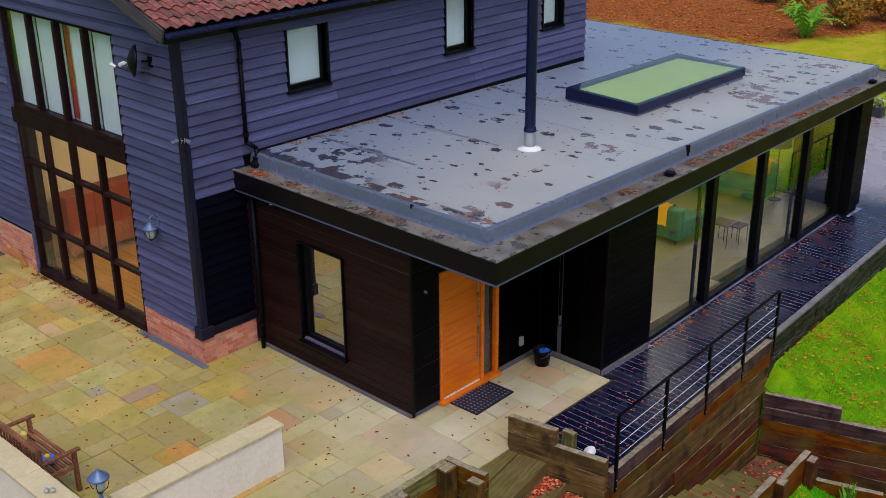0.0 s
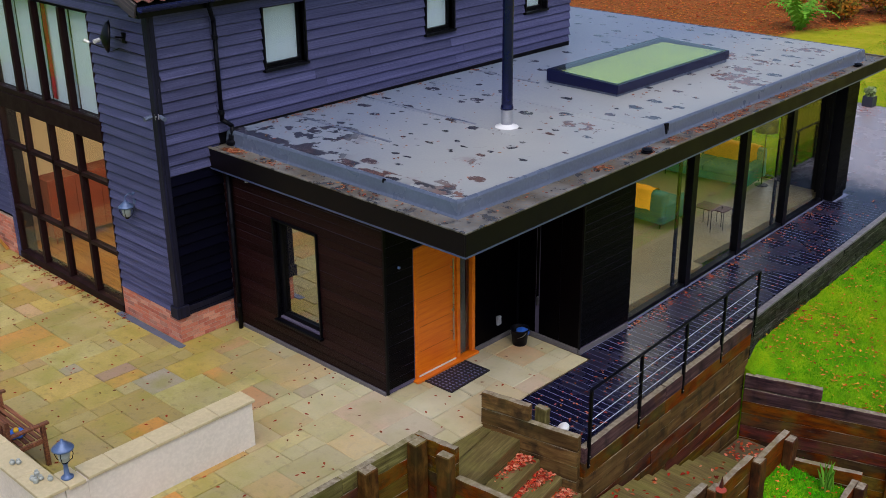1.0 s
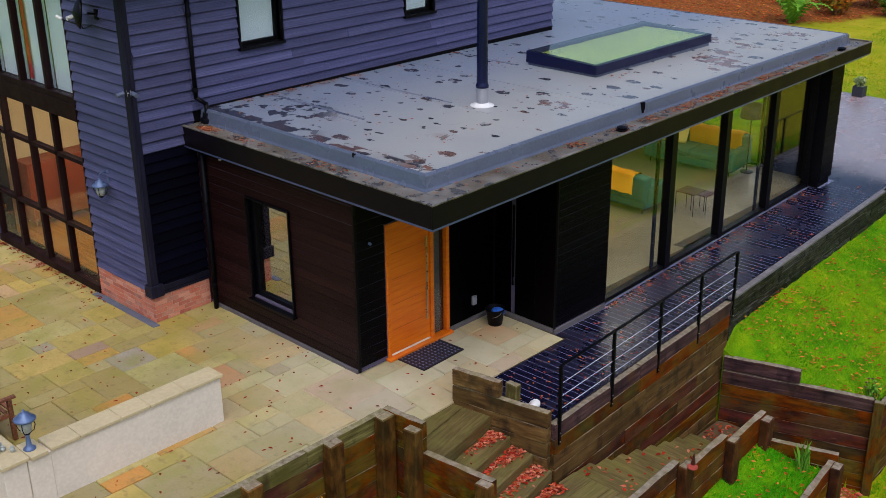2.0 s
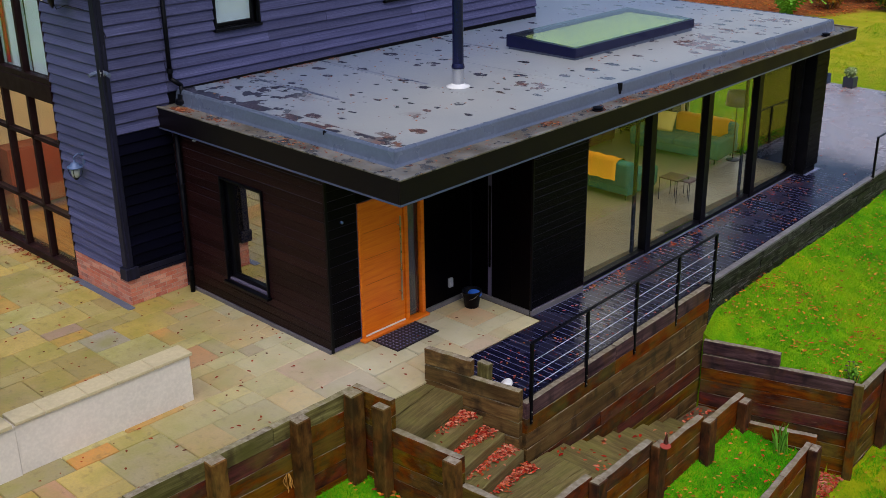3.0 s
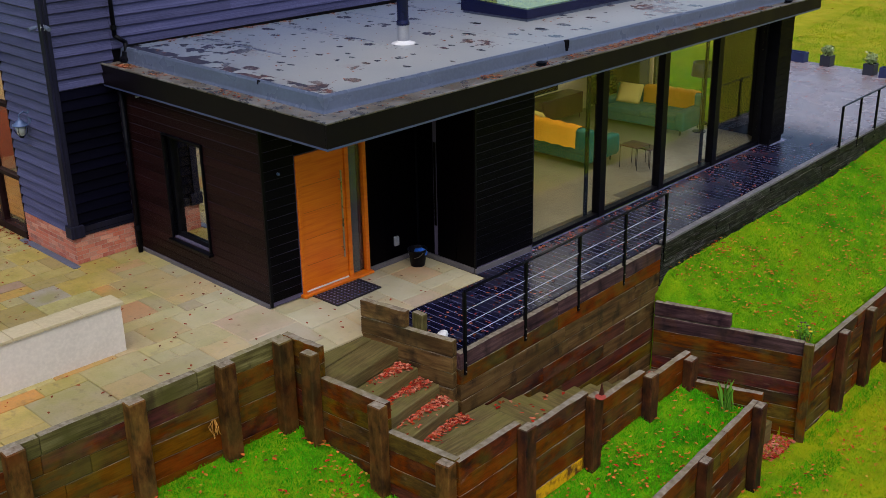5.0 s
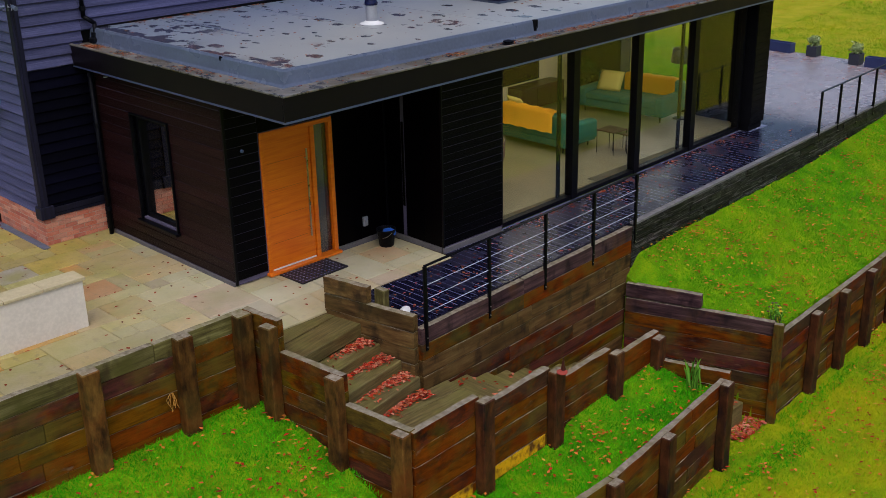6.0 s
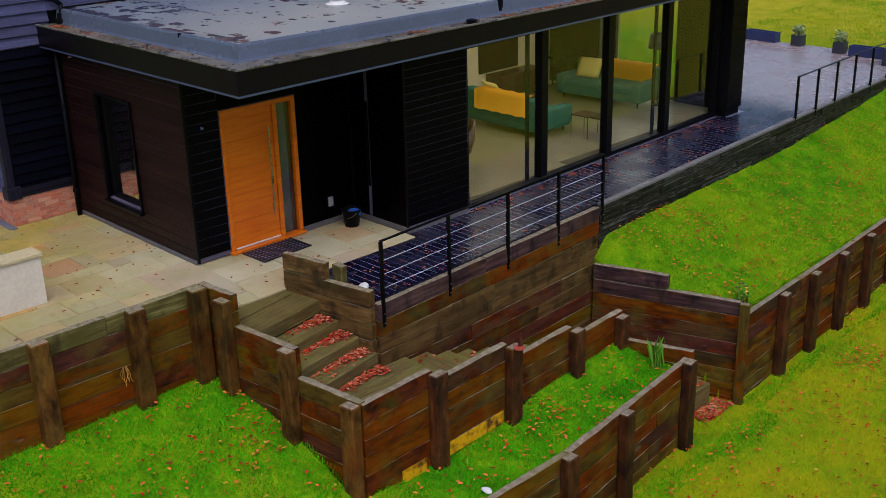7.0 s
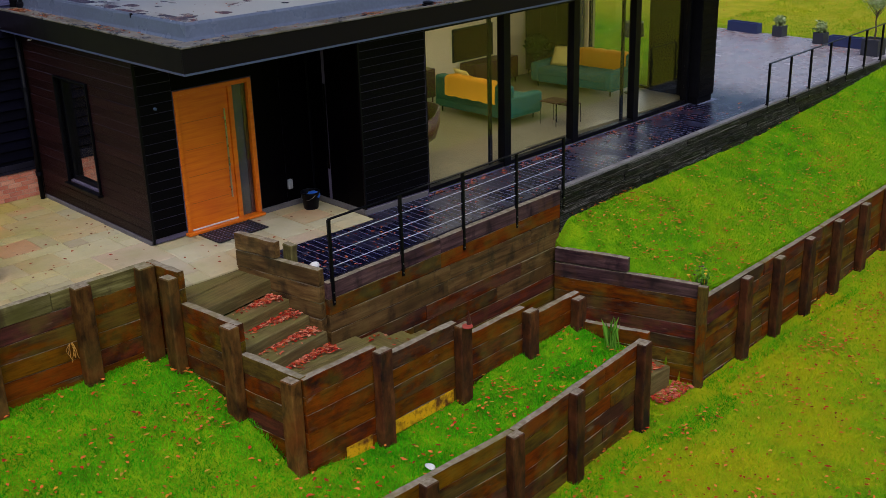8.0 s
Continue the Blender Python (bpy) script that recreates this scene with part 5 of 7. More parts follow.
# ---- pantiles, verge, gutter, downpipe ----
def pantile():
    bm = bmesh.new()
    n, w, l = 10, 0.265, 0.36
    rows = []
    for y in (0.0, l):
        for t in (0.012, 0.0):
            rows.append([bm.verts.new((-w / 2 + w * i / n, y, t + 0.026 * math.sin(6.283 * i / n) + (0.03 if y == 0 else 0.0))) for i in range(n + 1)])
    t0, b0, t1, b1 = rows
    for i in range(n):
        bm.faces.new((t0[i], t0[i + 1], t1[i + 1], t1[i]))
        bm.faces.new((b0[i + 1], b0[i], t0[i], t0[i + 1])[::-1])
    bm.faces.new((t0[0], t1[0], b1[0], b0[0]))
    bm.faces.new((t0[n], b0[n], b1[n], t1[n]))
    return mesh_of(bm, "roof_tile", M["tile"], False)


TILE = pantile()
rng = random.Random(6)
slope = math.degrees(math.atan(PITCH))
for r in range(11):
    for c in range(28):
        y = VY + 0.12 + 0.236 * c
        s = -0.06 + 0.275 * r
        x, zz = EX - s * math.cos(radians(slope)), EZ + s * math.sin(radians(slope)) + 0.03
        m = Matrix.Translation((x, y, zz)) @ pose(0, 0, 0, 0, 0, 90) @ pose(0, 0, 0, slope, 0, 0) @ Matrix.Translation((rng.uniform(-0.006, 0.006), rng.uniform(-0.008, 0.008), rng.uniform(0, 0.006)))
        piece("roof_tile", TILE, roof_house, m)
M["verge"] = timber("weathered_verge_board", srgb(40, 38, 52), srgb(74, 67, 78), srgb(126, 108, 108), 0.7, (0.8, 26, 26), 0.15)
bm = bmesh.new()
ln = (EX - ridge_x) / math.cos(radians(slope))
block(bm, 0, ln, -0.02, 0.02, -0.2, 0.02, 0.004)
ob = part("bargeboard", bm, M["verge"], roof_house, "weathered bargeboard with lichen")
ob.matrix_basis = Matrix.Translation((EX, VY - 0.01, EZ)) @ pose(0, 0, 0, 0, 0, 180) @ pose(0, 0, 0, 0, -slope, 0)


def gutter(name, label, a, b, r=0.06):
    bm = bmesh.new()
    n = 9
    d = Vector(b) - Vector(a)
    ln = d.length
    ring = [[], []]
    for k, x in enumerate((0.0, ln)):
        for rr in (r, r - 0.006):
            ring[k].append([bm.verts.new((x, rr * math.cos(math.pi * (1 + i / n)), rr * math.sin(math.pi * (1 + i / n)))) for i in range(n + 1)])
    (o0, i0), (o1, i1) = ring
    for i in range(n):
        bm.faces.new((o0[i], o0[i + 1], o1[i + 1], o1[i]))
        bm.faces.new((i0[i + 1], i0[i], i1[i], i1[i + 1]))
        bm.faces.new((o0[i], i0[i], i0[i + 1], o0[i + 1]))
        bm.faces.new((o1[i + 1], i1[i + 1], i1[i], o1[i]))
    for k in (0, n):
        bm.faces.new((o0[k], o1[k], i1[k], i0[k]))
    ob = tagged(part(name, bm, M["gutter"]), label, "gutter")
    ob.matrix_world = pose(*a, 0, 0, math.degrees(math.atan2(d.y, d.x)))
    return ob


gutter("roof_gutter", "black half-round gutter under the tiles", (EX + 0.12, VY - 0.03, 5.64), (EX + 0.12, 19.4, 5.64), 0.075)
bm = bmesh.new()
block(bm, XL + 0.02, EX - 0.03, VY + 0.02, 19.3, 5.46, 5.49)
block(bm, EX - 0.06, EX - 0.03, VY + 0.02, 19.3, 5.49, 5.66)
block(bm, XL - 0.02, XL + 0.015, YG + 0.31, 19.2, 5.49, 5.62)
tagged(part("trim_eaves", bm, M["blackmetal"]), "black eaves board and soffit", "trim", "", "structure")


def pipe_run(name, label, pts, r, material, category="pipe", brackets=()):
    ob = thing(name, pose(*pts[0]), label, category)
    for a, b in zip(pts, pts[1:]):
        bm = bmesh.new()
        o = Vector(pts[0])
        tube(bm, Vector(a) - o, Vector(b) - o, r)
        bmesh.ops.create_uvsphere(bm, u_segments=12, v_segments=8, radius=r * 1.02, matrix=Matrix.Translation(Vector(b) - o))
        part("pipe", bm, material, ob, "", True)
    for x, y, z in brackets:
        bm = bmesh.new()
        tube(bm, Vector((x, y, z - 0.035)) - Vector(pts[0]), Vector((x, y, z + 0.035)) - Vector(pts[0]), r * 1.35)
        part("bracket", bm, material, ob)
    return ob


pipe_run("downpipe", "black round downpipe with swan neck on the boards", [(EX + 0.12, 9.82, 5.56), (XL + 0.3, 9.86, 5.46), (XL + 0.09, 10.06, 5.22), (XL + 0.09, 10.06, 3.62), (XL + 0.15, 10.2, 3.5), (XL + 0.15, 10.2, 3.27)], 0.036, M["blackplastic"], "downpipe", ((XL + 0.09, 10.06, 4.95), (XL + 0.09, 10.06, 3.75)))
bm = bmesh.new()
lathe(bm, ((0.07, 0.0), (0.085, 0.01), (0.085, 0.05), (0.055, 0.07), (0.05, 0.12)), 16)
ob = tagged(part("roof_outlet", bm, M["blackplastic"]), "black outlet at the downpipe's foot", "roof outlet", "roof outlets")
ob.matrix_world = pose(XL + 0.15, 10.2, 3.19) @ Matrix.Scale(1.4, 4)
for x, y in ((-8.36, 14.36), (-8.52, 22.35)):
    bm = bmesh.new()
    lathe(bm, ((0.085, 0.0), (0.095, 0.008), (0.095, 0.02), (0.07, 0.024), (0.07, 0.04), (0.085, 0.044), (0.085, 0.056), (0.03, 0.07)), 18)
    tagged(part("roof_outlet", bm, M["blackplastic"]), "black domed gutter outlet among wet leaves", "roof outlet", "roof outlets").matrix_world = pose(x, y, 3.192 - roof_fall(y))
pipe_run("downpipe", "black downpipe in the corner by the brick plinth", [(-13.42, 9.94, 2.78), (-13.42, 9.94, 0.0)], 0.04, M["blackplastic"], "downpipe", ((-13.42, 9.94, 1.9), (-13.42, 9.94, 0.45)))

# welded laps across the membrane
for y, x1 in ((11.35, -11.2), (13.1, -10.0), (14.85, -8.75), (20.6, -8.95)):
    bm = bmesh.new()
    block(bm, -13.62, x1, y - 0.03, y + 0.03, 3.412, 3.4205, 0.002)
    part("lap_seam", slant(bm, 0.012), M["membrane"], roof, "welded membrane lap")

# dark welds where lengths of the kerb meet
for m, w, low in ((pose(KX - 0.036, 15.27, 3.26, 0, 0, 90), 0.035, -0.05), (pose(-9.99, KY0 - 0.012, 3.29), 0.012, 0.07)):
    bm = bmesh.new()
    block(bm, -w, w, -0.022, 0.03, low, 0.132, 0.004)
    block(bm, w + 0.015, w + 0.03, -0.018, 0.03, low + 0.04, 0.128, 0.003)
    ob = part("kerb_weld", bm, M["backing"], roof, "dark weld across the kerb")
    ob.matrix_basis = m

# ---- flue and rooflight ----
flue = thing("flue", pose(-10.45, 13.4, 3.39), "tall blue-black stove flue with a steel base", "flue")
bm = bmesh.new()
lathe(bm, ((0.2, 0.0), (0.19, 0.012), (0.125, 0.03), (0.11, 0.05)), 24)
part("collar", bm, M["white"], flue, "pale sealing collar", True)
bm = bmesh.new()
lathe(bm, ((0.095, 0.02), (0.095, 0.3), (0.1, 0.3), (0.1, 0.33)), 24)
part("base", bm, M["galv"], flue, "bright galvanised flue base")
bm = bmesh.new()
lathe(bm, ((0.106, 0.3), (0.106, 0.33), (0.092, 0.38), (0.088, 0.9), (0.093, 0.9), (0.093, 0.94), (0.088, 0.94), (0.088, 1.95), (0.093, 1.95), (0.093, 1.99), (0.088, 1.99), (0.088, 2.9)), 24)
part("pipe", bm, M["flue"], flue)
bm = bmesh.new()
lathe(bm, ((0.15, 2.9), (0.15, 2.93), (0.02, 3.05)), 24)
part("cowl", bm, M["flue"], flue)

# Sky and tree reflections of the rooflight, painted as one pale green.
M["skysheen"] = plain("pale_green_blind", srgb(206, 208, 124), 0.8, 0, 0.35, 0.7, 0.05)
roofl = thing("window_rooflight", pose(0, 0, 0), "long flat rooflight with a blue-black frame", "rooflight", "", "structure")
bm = bmesh.new()
a, b, c, d = SKY
ZL, ZR = 3.64, 3.585


def wedge(bm, x0, x1, y0, y1, z0, zl, zr):
    """A box whose top falls from zl at the house side to zr."""
    f = lambda x: zl + (zr - zl) * (x - a) / (b - a)
    vs = [bm.verts.new(p) for p in ((x0, y0, z0), (x1, y0, z0), (x1, y1, z0), (x0, y1, z0), (x0, y0, f(x0)), (x1, y0, f(x1)), (x1, y1, f(x1)), (x0, y1, f(x0)))]
    for q in ((3, 2, 1, 0), (4, 5, 6, 7), (0, 1, 5, 4), (1, 2, 6, 5), (2, 3, 7, 6), (3, 0, 4, 7)):
        bm.faces.new([vs[i] for i in q])


wedge(bm, a, b, c, c + 0.1, 3.42, ZL, ZR)
wedge(bm, a, b, d - 0.1, d, 3.42, ZL, ZR)
wedge(bm, a, a + 0.1, c + 0.1, d - 0.1, 3.42, ZL, ZR)
wedge(bm, b - 0.1, b, c + 0.1, d - 0.1, 3.42, ZL, ZR)
part("frame", bm, M["flue"], roofl, "blue-black metal frame")
bm = bmesh.new()
for x0, x1, y0, y1 in ((a + 0.03, b - 0.03, c + 0.03, c + 0.13), (a + 0.03, b - 0.03, d - 0.13, d - 0.03), (a + 0.03, a + 0.13, c + 0.13, d - 0.13), (b - 0.13, b - 0.03, c + 0.13, d - 0.13)):
    block(bm, x0, x1, y0, y1, 3.33, 3.42)
part("upstand", bm, M["kerb"], roofl, "grey membrane upstand")
bm = bmesh.new()
wedge(bm, a + 0.05, b - 0.05, c + 0.05, d - 0.05, ZR + 0.004, ZL + 0.012, ZR + 0.012)
ob = part("pane", bm, M["skyglass"], roofl, "green-tinted rooflight glass")
ob.visible_shadow = False
# Added sheet, no blind known: its colour stands for mirrored sky and trees.
bm = bmesh.new()
block(bm, SKY[0] + 0.1, SKY[1] - 0.1, SKY[2] + 0.1, SKY[3] - 0.1, 3.555, 3.563)
part("blind", bm, M["skysheen"], roofl, "added pale green-grey sheet under the glass, toned as mirrored sky")
al = new("rooflight_daylight", bpy.data.lights.new("rooflight_daylight", "AREA"))
al.data.shape, al.data.size, al.data.size_y, al.data.energy, al.data.color = "RECTANGLE", 1.3, 3.5, 68, (1.0, 0.93, 0.78)
al.matrix_world = look(((a + b) / 2, (c + d) / 2, 3.3), ((a + b) / 2, (c + d) / 2, 0))
ag = new("garden_window_daylight", bpy.data.lights.new("garden_window_daylight", "AREA"))
ag.data.shape, ag.data.size, ag.data.size_y, ag.data.energy, ag.data.color = "RECTANGLE", 1.7, 2.4, 10, (1.0, 0.95, 0.8)
ag.matrix_world = look((-11.2, 22.86, 1.35), (-11.9, 18.0, 1.2))
aw = new("glazing_daylight", bpy.data.lights.new("glazing_daylight", "AREA"))
aw.data.shape, aw.data.size, aw.data.size_y, aw.data.energy, aw.data.color = "RECTANGLE", 7.2, 2.4, 32, (1.0, 0.93, 0.8)
aw.matrix_world = look((-9.05, 18.3, 1.45), (-13.9, 18.1, 1.2))
# No lamp is seen here; warm fill added to brighten the gable room.
al2 = new("pendant_light", bpy.data.lights.new("pendant_light", "POINT"))
al2.data.shadow_soft_size, al2.data.energy, al2.data.color = 0.3, 80, (1.0, 0.8, 0.55)
al2.matrix_world = pose(-17.0, 10.6, 2.5)

# Faint warm fill added in the hall, where no lamp is known.
al3 = new("hall_light", bpy.data.lights.new("hall_light", "AREA"))
al3.data.size, al3.data.energy, al3.data.color = 1.0, 2.0, (1.0, 0.78, 0.45)
al3.matrix_world = look((-12.2, 11.8, 2.79), (-12.2, 11.8, 0))

# ---- end wall window and entrance door ----
ew = thing("window_porch", pose(0, YE, 0), "tall black-framed window in the dark boards", "window", "", "structure")
for a, b, c, d in ((-12.4, -12.33, 0.53, 2.23), (-11.43, -11.36, 0.53, 2.23), (-12.33, -11.43, 0.53, 0.6), (-12.33, -11.43, 2.16, 2.23)):
    bar(ew, a, b, c, d, 0.05, 0.14, M["blackmetal"])
for a, b, c, d in ((-12.43, -12.4, 0.5, 2.26), (-11.36, -11.33, 0.5, 2.26), (-12.4, -11.36, 2.23, 2.26)):
    bar(ew, a, b, c, d, -0.05, 0.1, M["blackmetal"], "reveal")
bar(ew, -12.46, -11.3, 0.46, 0.5, -0.1, 0.1, M["blackmetal"], "sill")
pane("pane", ew, -12.33, -11.43, 0.6, 2.16, 0.09, 0.012, M["coated"])

DM = pose(XD, 0, 0, 0, 0, 90)
door = thing("door_entrance", DM, "bright oak entrance door with glazed side panel", "door", "", "structure")
for a, b, c, d in ((10.62, 10.68, 0.06, 2.24), (11.9, 11.97, 0.06, 2.24), (11.545, 11.62, 0.06, 2.17), (10.68, 11.9, 2.17, 2.24)):
    bar(door, a, b, c, d, -0.03, 0.08, M["oak"], "frame_bar")
bar(door, 10.58, 11.99, 0.012, 0.055, -0.1, 0.1, M["oak"], "threshold")
bm = bmesh.new()
block(bm, 10.685, 11.54, 0.0, 0.055, 0.06, 2.165, 0.004)
leaf = part("leaf", bm, M["oak"], door)
for k in range(1, 5):
    bm = bmesh.new()
    block(bm, 10.74, 11.4, -0.0035, 0.001, 0.06 + 0.42 * k, 0.066 + 0.42 * k)
    part("groove", bm, M["oakline"], leaf)
bm = bmesh.new()
tube(bm, (11.43, -0.06, 0.45), (11.43, -0.06, 1.85), 0.014, None, 12)
for z in (0.6, 1.7):
    tube(bm, (11.43, -0.06, z), (11.43, 0.0, z), 0.009, None, 8)
part("handle", bm, M["steel"], leaf, "long brushed steel pull handle")
bm = bmesh.new()
lathe(bm, ((0.022, 0.0), (0.022, 0.012), (0.01, 0.016)), 12)
ob = part("lock", bm, M["steel"], leaf, "steel lock plate")
ob.matrix_basis = pose(11.47, -0.001, 0.95, 90, 0, 0)
bm = bmesh.new()
block(bm, 10.7, 11.53, -0.02, 0.0, 0.062, 0.08)
part("weather_bar", bm, M["white"], leaf, "pale weather bar at the door's foot")
pane("side_pane", door, 11.62, 11.9, 0.06, 2.17, 0.02)
bar(door, 11.83, 11.9, 0.06, 2.17, 0.045, 0.08, M["darkwood"], "inner_bar")
# Added sheet: its grey paints the side glass's dull reflection.
bm = bmesh.new()
block(bm, 11.63, 11.82, 0.05, 0.056, 0.06, 2.17)
part("screen", bm, M["screen"], door, "added grey sheet behind the side glass, toned as its reflection")

# mat, bucket, socket
mat_ob = thing("doormat", pose(-9.58, 11.2, 0.002, 0, 0, 2), "black rubber ring doormat on the flagstones", "doormat")
bm = bmesh.new()
for k in range(9):
    u = -0.3 + 0.6 * k / 8
    block(bm, u - 0.013, u + 0.013, -0.44, 0.44, 0.0, 0.012)
for k in range(13):
    v = -0.44 + 0.88 * k / 12
    block(bm, -0.31, 0.31, v - 0.013, v + 0.013, 0.002, 0.014)
block(bm, -0.33, -0.3, -0.46, 0.46, 0.0, 0.021, 0.003)
block(bm, 0.3, 0.33, -0.46, 0.46, 0.0, 0.021, 0.003)
block(bm, -0.3, 0.3, -0.46, -0.43, 0.0, 0.021, 0.003)
block(bm, -0.3, 0.3, 0.43, 0.46, 0.0, 0.021, 0.003)
tagged(part("rubber_grid", bm, M["rubber"], mat_ob), "", "", "", "stuff")
bm = bmesh.new()
block(bm, -0.3, 0.3, -0.43, 0.43, 0.0, 0.004)
part("backing", bm, M["deckline"], mat_ob, "grey grit between the rings")

bucket = thing("bucket", pose(-9.52, 12.7, 0.0) @ Matrix.Scale(1.08, 4), "black plastic bucket with a blue cloth inside", "bucket")
bm = bmesh.new()
lathe(bm, ((0.1, 0.0), (0.108, 0.01), (0.14, 0.25), (0.15, 0.25), (0.15, 0.27), (0.135, 0.27), (0.105, 0.03)), 24)
part("body", bm, M["blackplastic"], bucket, "", True)
bm = bmesh.new()
for k in range(14):
    t0, t1 = math.pi * k / 14, math.pi * (k + 1) / 14
    f = lambda t: (0.145 * math.cos(t), -0.1 * math.sin(t) - 0.02, 0.24 - 0.09 * math.sin(t))
    tube(bm, f(t0), f(t1), 0.004, None, 6)
part("handle", bm, M["steel"], bucket, "thin pale bail handle")
bm = bmesh.new()
bmesh.ops.create_uvsphere(bm, u_segments=16, v_segments=10, radius=0.13, matrix=Matrix.Translation((0.02, 0.04, 0.2)) @ Matrix.Diagonal((0.85, 0.7, 0.5, 1)))
for v in bm.verts:
    v.co += Vector(noise.noise_vector(v.co * 14)) * 0.022
part("cloth", bm, M["blue"], bucket, "crumpled dark blue cloth", True)

bm = bmesh.new()
block(bm, 12.5, 12.59, -0.06, -0.012, 0.3, 0.46, 0.012)
block(bm, 12.52, 12.57, -0.075, -0.06, 0.33, 0.41, 0.006)
ob = tagged(part("outdoor_socket", bm, M["galv"]), "small grey outdoor socket box on the black wall", "socket")
ob.matrix_world = DM
for y, zz in ((10.3, 2.05),):
    bm = bmesh.new()
    lathe(bm, ((0.022, 0.0), (0.022, 0.035), (0.012, 0.04)), 14)
    ob = tagged(part("wall_spotlight", bm, M["lamp_blue"]), "small blue-grey spotlight by the door", "light")
    ob.matrix_world = DM @ pose(y, -0.014, zz, 90, 0, 0)
bm = bmesh.new()
lathe(bm, ((0.035, 0.0), (0.035, 0.01), (0.02, 0.012)), 14)
tagged(part("soffit_spotlight", bm, M["white"]), "small round soffit downlight near the house", "light").matrix_world = pose(-12.9, 9.93, 2.76)


# ---- lanterns, dish, camera on the gable ----
def lantern_head(parent, at, s=1.0):
    x, y, z = at
    bm = bmesh.new()
    lathe(bm, ((0.125 * s, 0.0), (0.13 * s, 0.012 * s), (0.115 * s, 0.03 * s), (0.07 * s, 0.055 * s), (0.065 * s, 0.075 * s), (0.03 * s, 0.095 * s), (0.015 * s, 0.1 * s), (0.018 * s, 0.125 * s), (0.004 * s, 0.135 * s)), 20, at)
    part("cap", bm, M["lamp_blue"], parent, "blue-grey domed lamp cap", True)
    bm = bmesh.new()
    lathe(bm, ((0.035 * s, -0.17 * s), (0.06 * s, -0.15 * s), (0.085 * s, 0.0)), 16, at)
    part("glass", bm, M["frost"], parent, "frosted lamp glass", True)
    bm = bmesh.new()
    for k in range(4):
        t = math.pi * (0.25 + k / 2)
        p = [(0.1 * s, 0.0), (0.112 * s, -0.06 * s), (0.09 * s, -0.13 * s), (0.035 * s, -0.18 * s)]
        for (r0, z0), (r1, z1) in zip(p, p[1:]):
            tube(bm, (x + r0 * math.cos(t), y + r0 * math.sin(t), z + z0), (x + r1 * math.cos(t), y + r1 * math.sin(t), z + z1), 0.005 * s, None, 6)
    lathe(bm, ((0.03 * s, -0.2 * s), (0.04 * s, -0.18 * s), (0.03 * s, -0.165 * s)), 14, at)
    part("cage", bm, M["blackmetal"], parent)


M["frost"] = plain("frosted_glass", srgb(150, 156, 150), 0.3, 0, 0.2, 10, 0.05)
lan = thing("wall_lantern", pose(-14.66, YG - 0.03, 2.2), "blue-grey wall lantern on a scrolled bracket", "lantern")
lantern_head(lan, (0, -0.16, 0.02), 1.0)
bm = bmesh.new()
block(bm, -0.04, 0.04, -0.005, 0.03, 0.02, 0.24, 0.01)
tube(bm, (0, 0.0, 0.19), (0, -0.08, 0.24), 0.011)
tube(bm, (0, -0.08, 0.24), (0, -0.16, 0.2), 0.011)
tube(bm, (0, -0.16, 0.2), (0, -0.16, 0.14), 0.011)
part("bracket", bm, M["lamp_blue"], lan)

dish = thing("satellite_dish", pose(-14.35, YG - 0.05, 5.02), "dark satellite dish on a wall bracket", "satellite dish")
bm = bmesh.new()
lathe(bm, ((0.02, 0.05), (0.12, 0.03), (0.2, -0.01), (0.24, -0.04), (0.25, -0.045), (0.2, 0.0), (0.12, 0.04), (0.02, 0.07)), 24)
ob = part("reflector", bm, M["blackmetal"], dish, "", True)
ob.matrix_basis = Matrix.Translation((-0.1, -0.24, 0.05)) @ Vector((-0.4, -0.9, 0.15)).to_track_quat("Z", "Y").to_matrix().to_4x4()
bm = bmesh.new()
tube(bm, (0, 0.03, 0.0), (-0.02, -0.12, 0.03), 0.016)
tube(bm, (-0.1, -0.2, -0.16), (-0.42, -0.38, -0.06), 0.008)
block(bm, -0.05, 0.05, 0.0, 0.03, -0.08, 0.08, 0.006)
part("arm", bm, M["blackmetal"], dish)
bm = bmesh.new()
tube(bm, (-0.38, -0.36, -0.07), (-0.46, -0.4, -0.03), 0.022, 0.028)
part("receiver", bm, M["white"], dish, "pale receiver head")

for m, lab in ((pose(-14.98, YG - 0.03, 4.9), "small white security camera on the boards"), (pose(XL + 0.03, YG - 0.03, 3.9, 0, 0, 45), "grey twin sensor light on the corner board")):
    ob = thing("security_light", m, lab, "security camera")
    bm = bmesh.new()
    block(bm, -0.03, 0.03, -0.02, 0.02, -0.05, 0.05, 0.006)
    tube(bm, (0, 0, 0), (0, -0.08, 0.02), 0.009)
    part("mount", bm, M["galv"], ob)
    for dx in ((0.0,) if "camera" in lab else (-0.11, 0.11)):
        bm = bmesh.new()
        tube(bm, (dx * 0.6, -0.07, 0.02), (dx * 1.4, -0.17, 0.0), 0.03, 0.034)
        part("head", bm, M["white"] if "camera" in lab else M["lead"], ob)
pipe_run("cable", "thin black cable clipped along the gable", [(-14.94, YG - 0.04, 4.86), (-14.8, YG - 0.045, 4.74), (-14.5, YG - 0.045, 4.84), (XL + 0.02, YG - 0.05, 4.82)], 0.006, M["blackplastic"], "cable")
pipe_run("cable", "thin cable coiled on the corner board", [(XL + 0.05, YG + 0.03, 4.6), (XL + 0.06, YG + 0.09, 4.45), (XL + 0.06, YG + 0.03, 4.33), (XL + 0.05, YG + 0.02, 3.95)], 0.007, M["cornerboard"], "cable")

